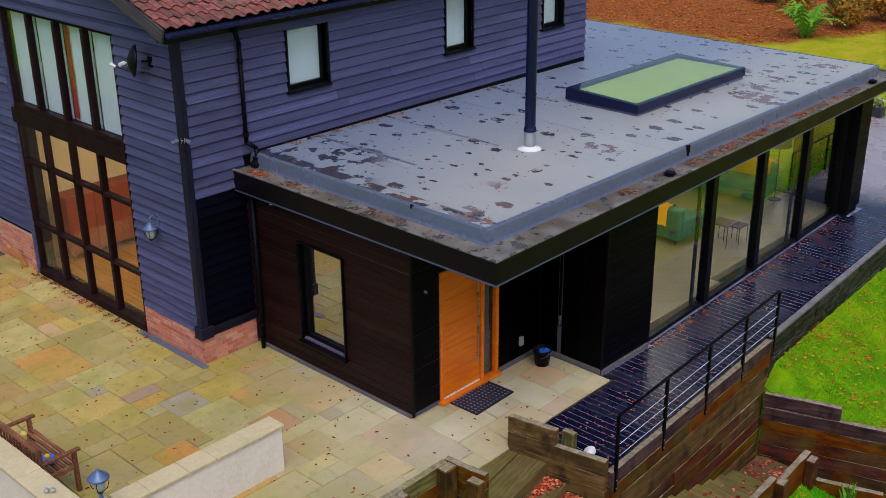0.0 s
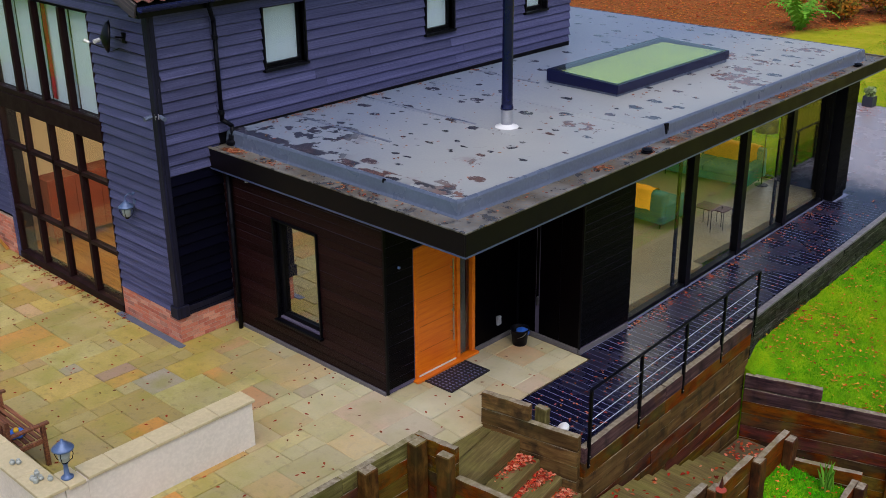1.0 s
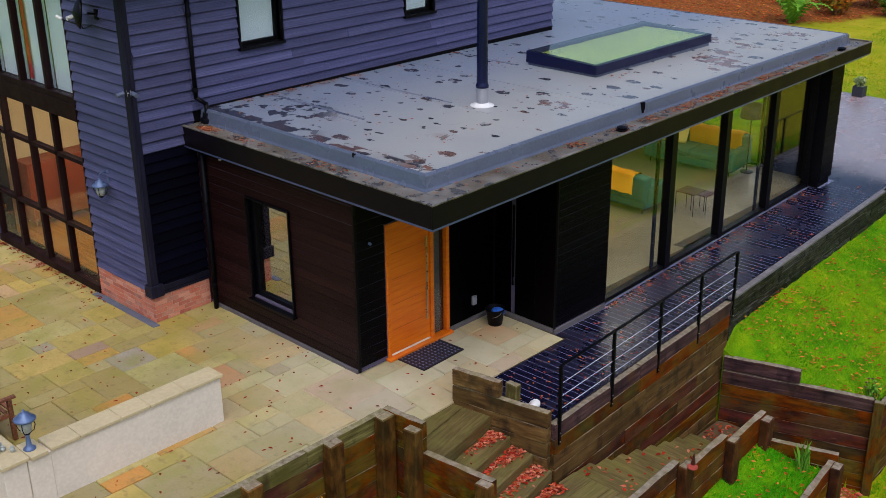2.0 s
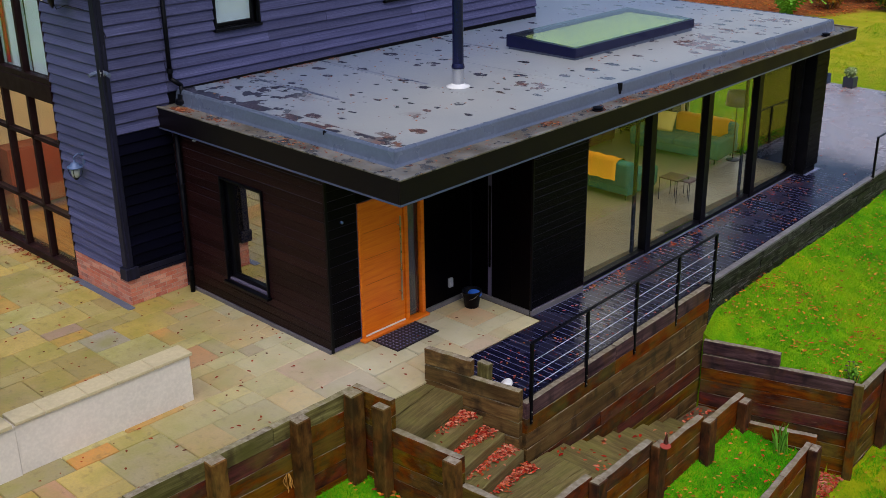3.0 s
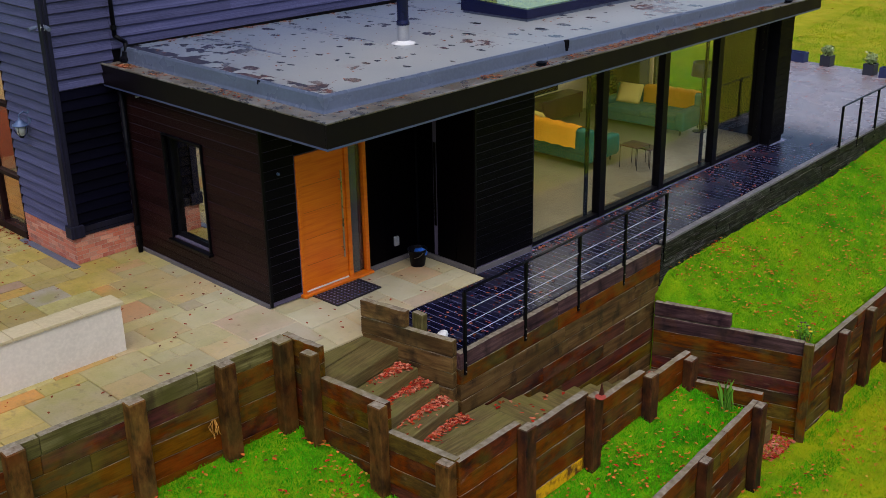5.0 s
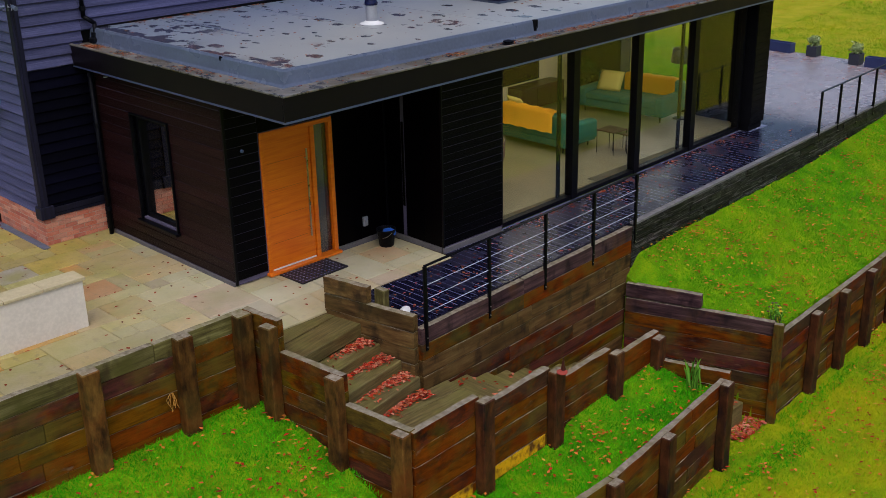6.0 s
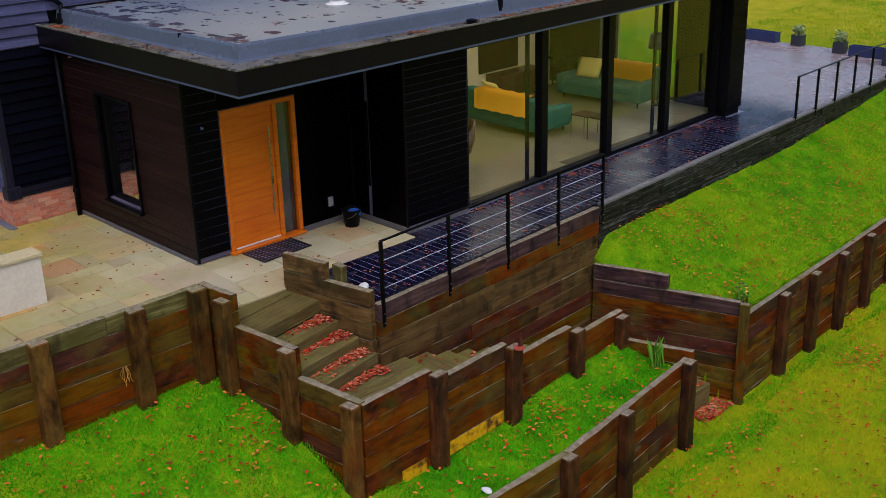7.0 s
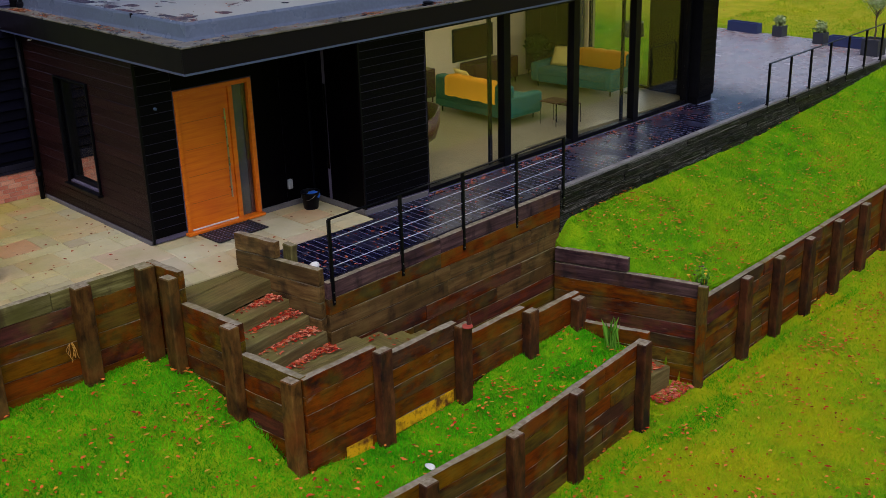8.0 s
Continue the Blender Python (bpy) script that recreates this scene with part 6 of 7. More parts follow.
# ---- rendered garden walls with stone copings ----
def coping_wall(name, label, x0, x1, y0, y1, z0, z1, along, lengths):
    bm = bmesh.new()
    block(bm, x0, x1, y0, y1, z0, z1 - 0.05, 0.01)
    ob = tagged(part(name, bm, M["render"]), label, "garden wall", "rendered garden walls")
    a, k = (y1 if along == "y" else x1) + 0.03, 0
    stop = (y0 if along == "y" else x0)
    rng = random.Random(4)
    while a > stop + 0.05:
        ln = lengths[k % len(lengths)]
        b = max(stop, a - ln)
        bm = bmesh.new()
        if along == "y":
            block(bm, x0 - 0.03, x1 + 0.03, b + 0.006, a, z1 - 0.05, z1 + rng.uniform(-0.004, 0.006), 0.008)
        else:
            block(bm, b + 0.006, a, y0 - 0.03, y1 + 0.03, z1 - 0.05, z1 + rng.uniform(-0.004, 0.006), 0.008)
        part("coping", bm, M["coping"], ob, "pale sandstone coping")
        a = b
        k += 1
    return ob


coping_wall("garden_wall", "cream rendered garden wall with sandstone coping", -10.56, -10.28, 5.32, 7.84, -0.05, 0.74, "y", (0.6, 0.55, 0.42, 0.58))
coping_wall("garden_wall", "cream rendered wall behind the garden bench", -16.0, -10.28, 4.72, 5.02, -0.05, 0.74, "x", (0.62, 0.9, 0.75))
bm = bmesh.new()
block(bm, -10.58, -10.26, 5.026, 5.314, -0.05, 0.69)
ob = tagged(part("garden_wall", bm, M["render"]), "cream rendered corner pier with a sandstone cap", "garden wall", "rendered garden walls")
bm = bmesh.new()
block(bm, -10.62, -10.22, 5.056, 5.28, 0.69, 0.744, 0.008)
part("coping", bm, M["coping"], ob)

lamp = thing("pedestal_lantern", pose(-10.42, 5.14, 0.744), "blue-grey pedestal lantern standing on the wall", "lantern")
bm = bmesh.new()
lathe(bm, ((0.075, 0.0), (0.08, 0.012), (0.06, 0.03), (0.035, 0.05), (0.028, 0.16), (0.024, 0.19), (0.04, 0.205), (0.03, 0.22)), 18)
part("pedestal", bm, M["lamp_blue"], lamp, "", True)
lantern_head(lamp, (0, 0, 0.41), 1.05)
rng = random.Random(31)
for k, (x, y) in enumerate(((-10.62, 4.9), (-10.68, 4.82), (-10.6, 4.82), (-10.72, 4.9), (-11.15, 4.88), (-11.2, 4.82), (-10.52, 4.97))):
    bm = bmesh.new()
    h = rng.uniform(0.03, 0.07)
    lathe(bm, ((0.025, 0.0), (0.033, 0.01), (0.035, h), (0.02, h + 0.02), (0.022, h + 0.03)), 14)
    tagged(part("glass_jar", bm, M["frost"]), "small clear jar on the coping", "jar", "jars on the wall").matrix_world = pose(x, y, 0.744)

# ---- garden bench ----
def bench(m):
    ob = thing("garden_bench", m, "weathered hardwood garden bench with slatted seat", "bench")
    L = 1.25

    def add(name, *b):
        bm = bmesh.new()
        block(bm, *b, 0.006)
        return part(name, bm, M["benchwood"], ob)

    for s in (-1, 1):
        x = s * L / 2
        add("leg", x - 0.03, x + 0.03, 0.22, 0.28, 0.0, 0.62)
        add("leg", x - 0.03, x + 0.03, -0.26, -0.2, 0.0, 0.88)
        arm = add("armrest", x - 0.035, x + 0.035, -0.22, 0.34, 0.62, 0.655)
        add("side_rail", x - 0.02, x + 0.02, -0.2, 0.22, 0.36, 0.42)
    for k in range(6):
        y = -0.18 + 0.085 * k
        add("seat_slat", -L / 2 + 0.03, L / 2 - 0.03, y, y + 0.06, 0.42, 0.442)
    add("back_rail", -L / 2, L / 2, -0.255, -0.21, 0.8, 0.88)
    add("back_rail", -L / 2, L / 2, -0.25, -0.21, 0.47, 0.52)
    for k in range(13):
        x = -L / 2 + 0.07 + (L - 0.14) * k / 12
        add("back_slat", x - 0.02, x + 0.02, -0.24, -0.22, 0.52, 0.8)
    return ob


bench(pose(-12.6, 5.36, 0.0))
bm = bmesh.new()
bmesh.ops.create_uvsphere(bm, u_segments=14, v_segments=10, radius=0.06, matrix=Matrix.Diagonal((1.1, 0.8, 1.0, 1)))
bmesh.ops.create_uvsphere(bm, u_segments=14, v_segments=10, radius=0.05, matrix=Matrix.Translation((0.02, 0, 0.07)))
tagged(part("toy", bm, M["cushion"], None, "", True), "small soft yellow toy on the bench", "toy").matrix_world = pose(-13.0, 5.4, 0.492)
bm = bmesh.new()
for k in range(6):
    t = k * 1.047
    bmesh.ops.create_uvsphere(bm, u_segments=10, v_segments=8, radius=0.055, matrix=Matrix.Translation((0.07 * math.cos(t), 0.07 * math.sin(t), 0.05)) @ Matrix.Diagonal((1, 1, 0.8, 1)))
blue_toy = part("toy", bm, M["blue"], None, "", True)
tagged(blue_toy, "bright blue flower-shaped toy on the bench", "toy").matrix_world = pose(-12.25, 5.36, 0.442)
bm = bmesh.new()
bmesh.ops.create_uvsphere(bm, u_segments=10, v_segments=8, radius=0.04, matrix=Matrix.Translation((0, 0, 0.1)))
part("centre", bm, M["yellow"], blue_toy, "yellow centre", True)
M["pinewood"] = timber("pale_pine_offcut", srgb(150, 100, 40), srgb(190, 136, 60), srgb(212, 166, 90), 0.6)
bm = bmesh.new()
block(bm, -0.27, 0.27, -0.1, 0.1, 0.0, 0.06, 0.006)
ob = tagged(part("timber_offcut", bm, M["pinewood"]), "pale pine offcut leaning on the brick plinth", "wood")
ob.matrix_world = pose(-19.85, 8.74, 0.24, 0, 62, 82)

# ---- living room ----
def soft(name, parent, material, b, r=0.05, label=""):
    bm = bmesh.new()
    block(bm, *b, 0)
    bmesh.ops.bevel(bm, geom=list(bm.edges), offset=r, segments=3, affect="EDGES", profile=0.6)
    return part(name, bm, material, parent, label, True)


def sofa(m, L, label):
    """A low sofa, its front towards local -y, with long padded arms below the back's height."""
    ob = thing("sofa", m, label, "sofa", "teal sofas")
    D = 1.05
    soft("base", ob, M["teal"], (-L / 2 + 0.02, L / 2 - 0.02, -D / 2 + 0.02, D / 2 - 0.02, 0.13, 0.32), 0.03)
    for a, b in ((-L / 2 + 0.22, -0.004), (0.004, L / 2 - 0.22)):
        soft("seat_cushion", ob, M["teal"], (a, b, -D / 2 - 0.01, D / 2 - 0.26, 0.31, 0.46), 0.045)
    soft("backrest", ob, M["teal"], (-L / 2 + 0.03, L / 2 - 0.03, D / 2 - 0.27, D / 2, 0.26, 0.8), 0.08)
    for s in (-1, 1):
        soft("armrest", ob, M["teal"], (min(s * L / 2, s * (L / 2 - 0.23)), max(s * L / 2, s * (L / 2 - 0.23)), -D / 2 - 0.02, D / 2 - 0.1, 0.16, 0.56), 0.06)
    for x in (-L / 2 + 0.14, L / 2 - 0.14):
        for y in (-D / 2 + 0.12, D / 2 - 0.12):
            bm = bmesh.new()
            tube(bm, (x, y, 0), (x, y, 0.14), 0.012, 0.02, 8)
            part("leg", bm, M["blackmetal"], ob)
    return ob


def throw(m, L):
    bm = bmesh.new()
    prof = [(-0.16, 0.3), (-0.15, 0.5), (-0.15, 0.82), (-0.08, 0.87), (0.1, 0.87), (0.17, 0.82), (0.18, 0.45)]
    n = 14
    rows = [[bm.verts.new((-L / 2 + L * k / n, y, z + 0.012 * math.sin(k * 1.9 + i))) for k in range(n + 1)] for i, (y, z) in enumerate(prof)]
    for a, b in zip(rows, rows[1:]):
        for k in range(n):
            bm.faces.new((a[k], a[k + 1], b[k + 1], b[k]))
    bmesh.ops.solidify(bm, geom=bm.faces[:], thickness=0.015)
    ob = tagged(part("throw_blanket", bm, M["mustard"], None, "", True), "mustard yellow throw draped over a sofa back", "blanket", "mustard throws")
    ob.matrix_world = m
    return ob


def cushion(m, material, label):
    bm = bmesh.new()
    bmesh.ops.create_grid(bm, x_segments=8, y_segments=8, size=0.24)
    for v in bm.verts:
        v.co.z = 0.075 * (1 - (v.co.x / 0.24) ** 4) * (1 - (v.co.y / 0.24) ** 4)
    geo = bmesh.ops.duplicate(bm, geom=bm.verts[:] + bm.edges[:] + bm.faces[:])
    for v in geo["geom"]:
        if isinstance(v, bmesh.types.BMVert):
            v.co.z *= -1
    bmesh.ops.remove_doubles(bm, verts=bm.verts, dist=0.002)
    ob = tagged(part("cushion", bm, material, None, "", True), label, "cushion")
    ob.matrix_world = m
    return ob


SA = pose(-11.55, 18.93, 0.05, 0, 0, 180)
sofa(SA, 2.15, "teal velvet sofa seen from behind, with a mustard throw")
throw(SA @ pose(-0.05, 0.4, -0.03, 0, 0, 0), 1.45)
SB = pose(-11.55, 22.12, 0.05, 0, 0, 5)
sofa(SB, 2.25, "teal velvet sofa by the garden window")
throw(SB @ pose(0.3, 0.4, -0.03, 0, 0, 0), 1.3)
cushion(SB @ pose(-0.6, 0.05, 0.66, 62, 0, 4) @ Matrix.Diagonal((1.25, 1, 1, 1)), M["cushion"], "pale yellow patterned cushion on the far sofa")
cushion(SA @ pose(0.55, 0.12, 0.7, 62, 0, -8), M["cushion"], "pale yellow cushion on the near sofa")
# dark floor lamp by the garden window
fl_lamp = thing("floor_lamp", pose(-10.42, 22.4, 0.05), "black floor lamp with a dark drum shade", "lamp")
bm = bmesh.new()
lathe(bm, ((0.15, 0.0), (0.15, 0.015), (0.02, 0.03)), 24)
part("base", bm, M["blackmetal"], fl_lamp)
bm = bmesh.new()
tube(bm, (0, 0, 0.02), (0, 0, 1.5), 0.012)
part("stem", bm, M["blackmetal"], fl_lamp)
bm = bmesh.new()
lathe(bm, ((0.26, 1.28), (0.23, 1.58), (0.22, 1.58), (0.25, 1.285)), 28)
part("shade", bm, M["charcoal"], fl_lamp, "dark drum shade", True)
# nest of wire tables
for k, (dx, dy, s) in enumerate(((0, 0, 0.44), (0.16, 0.24, 0.36))):
    tb = thing("side_table", pose(-9.95 + dx, 19.25 + dy, 0.05), "square dark side table on thin black wire legs", "side table", "nest of side tables")
    bm = bmesh.new()
    block(bm, -s / 2, s / 2, -s / 2, s / 2, s + 0.02, s + 0.04, 0.004)
    part("tabletop", bm, M["darkwood"], tb)
    for sx in (-1, 1):
        for sy in (-1, 1):
            bm = bmesh.new()
            tube(bm, (sx * s / 2 * 0.95, sy * s / 2 * 0.95, 0), (sx * s / 2 * 0.95, sy * s / 2 * 0.95, s + 0.02), 0.007, None, 6)
            part("leg", bm, M["blackmetal"], tb)
sideboard("sideboard", pose(-13.41, 18.3, 0.05, 0, 0, 90), 1.4, 0.45, 0.75, "dark red-brown sideboard along the cream wall", M["darkwood"])
sideboard("sideboard", pose(-13.41, 20.95, 0.05, 0, 0, 90), 1.5, 0.45, 0.62, "dark red-brown cabinet beneath the painting", M["darkwood"])
pic = thing("painting", pose(-13.655, 0, 0), "dark abstract painting in a thin frame", "painting")
bm = bmesh.new()
block(bm, 0.0, 0.03, 19.98, 21.3, 0.7, 1.46, 0.006)
part("frame", bm, M["blackmetal"], pic)
M["canvas"] = plain("dark_abstract_canvas", srgb(38, 13, 13), 0.8, 0, 0.9, 2.5, 0.2, 0.08)
bm = bmesh.new()
block(bm, 0.03, 0.036, 20.02, 21.26, 0.74, 1.42)
part("canvas", bm, M["canvas"], pic, "dark red and grey abstract canvas")
# rounded tub chair by the glass
tub = thing("tub_chair", pose(-10.32, 15.72, 0.05, 0, 0, 35) @ Matrix.Scale(1.25, 4), "dark woven tub chair on thin legs", "chair")
bm = bmesh.new()
n, rings = 22, []
for i, (r, z) in enumerate(((0.2, 0.2), (0.33, 0.3), (0.39, 0.5), (0.4, 0.75), (0.37, 0.75), (0.35, 0.5), (0.28, 0.36), (0.02, 0.34))):
    rings.append([bm.verts.new((r * math.cos(6.283 * k / n), r * math.sin(6.283 * k / n), z - (0.2 * max(0, -math.sin(6.283 * k / n)) if 2 <= i <= 4 else 0))) for k in range(n)])
for p, q in zip(rings, rings[1:]):
    for k in range(n):
        bm.faces.new((p[k], p[(k + 1) % n], q[(k + 1) % n], q[k]))
part("shell", bm, M["darkwood"], tub, "", True)
for k in range(4):
    t = 0.785 + k * 1.571
    bm = bmesh.new()
    tube(bm, (0.26 * math.cos(t), 0.26 * math.sin(t), 0), (0.15 * math.cos(t), 0.15 * math.sin(t), 0.24), 0.01, None, 8)
    part("leg", bm, M["steel"], tub)


# ---- plants ----
def leaf_cloud(n, centre, radius, size, seed, squash=0.8, hollow=0.35):
    """Verts and faces of many single leaves filling an uneven crown."""
    rng = random.Random(seed)
    verts, faces = [], []
    for _ in range(n):
        d = Vector((rng.gauss(0, 1), rng.gauss(0, 1), rng.gauss(0, 1))).normalized()
        lump = 0.75 + 0.5 * noise.noise(d * 1.8 + Vector((seed, 0, 0)))
        p = Vector(centre) + Vector((d.x, d.y, d.z * squash)) * radius * lump * rng.uniform(hollow, 1.0)
        s = size * rng.uniform(0.6, 1.3)
        a = Vector((rng.gauss(0, 1), rng.gauss(0, 1), rng.gauss(0, 0.6))).normalized() * s
        b = a.cross(d)
        b = b.normalized() * s * 0.42 if b.length > 1e-4 else Vector((s * 0.4, 0, 0))
        k = len(verts)
        verts += [tuple(p - a), tuple(p + b), tuple(p + a), tuple(p - b)]
        faces.append((k, k + 1, k + 2, k + 3))
    return verts, faces


def raw_part(name, verts, faces, material, parent, label=""):
    me = bpy.data.meshes.new(name)
    me.from_pydata(verts, [], faces)
    me.materials.append(material)
    ob = new(name, me)
    ob.parent = parent
    if label:
        ob["label"] = label
    return ob


def shrub(at, radius, leaf_mat, label, seed, leaves=900, size=0.05, stems=5, squash=0.8, category="shrub", group=""):
    ob = thing(category.replace(" ", "_"), pose(*at), label, category, group)
    rng = random.Random(seed)
    for k in range(stems):
        bm = bmesh.new()
        t = rng.uniform(0, 6.28)
        tube(bm, (0.03 * math.cos(t), 0.03 * math.sin(t), -0.03), (radius * 0.5 * math.cos(t), radius * 0.5 * math.sin(t), radius * squash * rng.uniform(0.8, 1.4)), 0.012, 0.005, 6)
        part("stem", bm, M["bark"], ob)
    v, f = leaf_cloud(leaves, (0, 0, radius * squash * 0.95), radius, size, seed, squash)
    raw_part("crown", v, f, leaf_mat, ob)
    return ob


def planter(at, w, d, h, material, label, rz=0.0):
    ob = thing("planter", pose(*at, 0, 0, rz), label, "planter", "planters at the terrace end")
    bm = bmesh.new()
    t = 0.03
    block(bm, -w / 2, w / 2, -d / 2, -d / 2 + t, 0, h, 0.004)
    block(bm, -w / 2, w / 2, d / 2 - t, d / 2, 0, h, 0.004)
    block(bm, -w / 2, -w / 2 + t, -d / 2 + t, d / 2 - t, 0, h, 0.004)
    block(bm, w / 2 - t, w / 2, -d / 2 + t, d / 2 - t, 0, h, 0.004)
    part("box", bm, material, ob)
    bm = bmesh.new()
    block(bm, -w / 2 + t, w / 2 - t, -d / 2 + t, d / 2 - t, 0.0, h - 0.05)
    part("soil", bm, M["bark"], ob, "dark soil")
    return ob


M["darkleaf"] = make_leaf("dark_house_plant_leaf", [srgb(14, 30, 12), srgb(24, 48, 18), srgb(34, 60, 24)])
cab = sideboard("cabinet", pose(-12.85, 22.6, 0.05), 1.5, 0.4, 2.1, "tall black cabinet beside the garden window", M["blackmetal"])
shrub((-12.9, 22.05, 0.5), 0.42, M["darkleaf"], "dark green house plant by the cabinet", 45, 500, 0.09, 5, 0.95, "house plant")
planter((-12.75, 30.85, 0), 1.0, 0.26, 0.28, M["navy"], "long navy trough at the terrace edge", -4)
planter((-9.4, 30.45, 0), 0.95, 0.26, 0.27, M["navy"], "long navy trough near the olive tree", 4)
for x, y, s in ((-11.6, 30.8, 0.3), (-10.2, 30.5, 0.3), (-14.3, 30.8, 0.3)):
    planter((x, y, 0), s, s, s, M["charcoal"], "square charcoal planter with a pale shrub")
    if x > -14:
        shrub((x, y, s - 0.06), 0.23, M["pale_foliage"], "pale leafy shrub growing in a square planter", int(x * -10), 500, 0.05, 5, 0.9)
planter((-8.4, 29.85, 0), 0.45, 0.45, 0.42, M["charcoal"], "large charcoal planter with an olive tree")
olive = thing("olive_tree", pose(-8.4, 29.85, 0.36) @ Matrix.Scale(0.72, 4), "small olive tree with an airy grey-green crown", "tree")
bm = bmesh.new()
pts = [(0, 0, -0.03), (0.03, 0.01, 0.35), (-0.02, 0.02, 0.7), (0.02, 0, 1.0)]
for k, (a, b) in enumerate(zip(pts, pts[1:])):
    tube(bm, a, b, 0.035 - 0.006 * k, 0.029 - 0.006 * k, 10)
rng = random.Random(77)
for k in range(9):
    t = rng.uniform(0, 6.28)
    tube(bm, (0.01, 0, 0.75 + 0.03 * k), (0.4 * math.cos(t), 0.4 * math.sin(t), 1.1 + rng.uniform(0, 0.45)), 0.014, 0.005, 6)
part("trunk", bm, M["bark"], olive)
v, f = leaf_cloud(1600, (0, 0, 1.35), 0.55, 0.035, 5, 0.75, 0.2)
raw_part("crown", v, f, M["pale_foliage"], olive)

# shrubs on the wooded bank
def far_z(y):
    return -0.12 + 0.055 * min(60, y - 31.2)


fern = thing("fern", pose(-17.6, 38.3, far_z(38.3)) @ Matrix.Scale(1.5, 4), "bright green fern on the leafy bank", "fern")
rng = random.Random(8)
for k in range(13):
    t = k * 0.483 + rng.uniform(-0.15, 0.15)
    ln, up = rng.uniform(0.6, 1.05), rng.uniform(0.5, 0.95)
    verts, faces = [], []
    c0, s_ = math.cos(t), math.sin(t)
    for j in range(15):
        s0 = j / 14
        verts.append((ln * s0 * c0, ln * s0 * s_, up * math.sin(s0 * 2.3)))
    for j in range(14):
        s0 = j / 14
        w = 0.17 * math.sin(min(1, s0 + 0.15) * 3.0) + 0.02
        for sd in (-1, 1):
            verts.append((verts[j][0] - s_ * sd * w + c0 * 0.06, verts[j][1] + c0 * sd * w + s_ * 0.06, verts[j][2] - 0.03))
            faces.append((j, j + 1, len(verts) - 1))
    raw_part("frond", verts, faces, M["fern"], fern)
for k, (x, y, r, mt, lb) in enumerate(((-16.9, 40.2, 0.9, "autumn", "yellowing autumn shrub on the bank"), (-17.6, 41.5, 1.0, "foliage", "dark green shrub on the bank"), (-16.2, 42.0, 1.1, "autumn", "yellowing autumn shrub on the bank"), (-21.4, 42.6, 0.9, "foliage", "dark green shrub on the bank"), (-20.0, 42.4, 0.8, "foliage", "dark green shrub on the bank"), (-19.2, 41.0, 0.55, "autumn", "small russet shrub on the bank"), (-15.0, 41.0, 0.7, "foliage", "dark green shrub on the bank"), (-25.5, 41.0, 0.6, "autumn", "small russet shrub on the bank"))):
    shrub((x, y, far_z(y) - 0.02), r, M[mt], lb, 100 + k, 1500, 0.09, 6, 0.75, "shrub", "shrubs on the bank")

# planting in the garden
fl = shrub((-4.85, 17.02, ground_z(-4.85, 17.02) - 0.02), 0.2, M["fern"], "small flowering plant by the sleeper corner", 21, 160, 0.035, 6, 1.2, "flower plant")
rng = random.Random(12)
for k in range(9):
    x, y, zz = rng.uniform(-0.2, 0.2), rng.uniform(-0.2, 0.2), rng.uniform(0.22, 0.44)
    bm = bmesh.new()
    tube(bm, (x * 0.4, y * 0.4, 0), (x, y, zz), 0.004, 0.003, 5)
    lathe(bm, ((0.005, 0), (0.03, 0.008), (0.012, 0.018)), 8, (x, y, zz))
    part("flower", bm, M["yellow"] if k % 2 else M["darkwood"], fl)
clump = thing("grass_clump", pose(-4.9, 14.75, -1.75), "tall tufted grass against the end sleepers", "grass clump")
verts, faces = [], []
for k in range(34):
    t, ln, up = rng.uniform(0, 6.28), rng.uniform(0.03, 0.14), rng.uniform(0.25, 0.55)
    bx, by, k0 = rng.uniform(-0.09, 0.09), rng.uniform(-0.09, 0.09), len(verts)
    c0, s0 = math.cos(t), math.sin(t)
    verts += [(bx - s0 * 0.005, by + c0 * 0.005, -0.03), (bx + s0 * 0.005, by - c0 * 0.005, -0.03), (bx + c0 * ln * 0.4, by + s0 * ln * 0.4, up * 0.7), (bx + c0 * ln, by + s0 * ln, up)]
    faces += [(k0, k0 + 1, k0 + 2), (k0, k0 + 2, k0 + 3)]
raw_part("tuft", verts, faces, M["fern"], clump)
bm = bmesh.new()
lathe(bm, ((0.05, 0.0), (0.075, 0.006), (0.075, 0.014), (0.04, 0.012)), 18)
dish2 = tagged(part("reflector_disc", bm, M["rust"]), "small rusty red disc and spike on a sleeper post", "marker")
dish2.matrix_world = pose(-5.33, 12.08, -0.592, 4, 3, 0)
bm = bmesh.new()
tube(bm, (-0.03, 0.06, 0.0), (-0.03, 0.06, 0.2), 0.04, 0.004, 10)
part("spike", bm, M["darkwood"], dish2, "rusty brown spike")


root = thing("dry_root", pose(-8.225, 7.83, -0.4), "pale dry root hanging from the sleeper wall", "root")
for k in range(9):
    bm = bmesh.new()
    p = Vector((0, rng.uniform(-0.02, 0.02), 0.12))
    for j in range(4):
        q = p + Vector((rng.uniform(-0.005, 0.02), rng.uniform(-0.035, 0.035), -rng.uniform(0.03, 0.07)))
        tube(bm, p, q, 0.004, 0.003, 5)
        p = q
    part("strand", bm, M["pinewood"], root)


def crumple(name, label, category, m, r, material, seed):
    bm = bmesh.new()
    bmesh.ops.create_icosphere(bm, subdivisions=3, radius=r)
    for v in bm.verts:
        v.co += Vector(noise.noise_vector(v.co * (9 / r * 0.06) + Vector((seed, 0, 0)))) * r * 0.45
        v.co.z = max(v.co.z * 0.75, -r * 0.5)
    tagged(part(name, bm, material), label, category).matrix_world = m


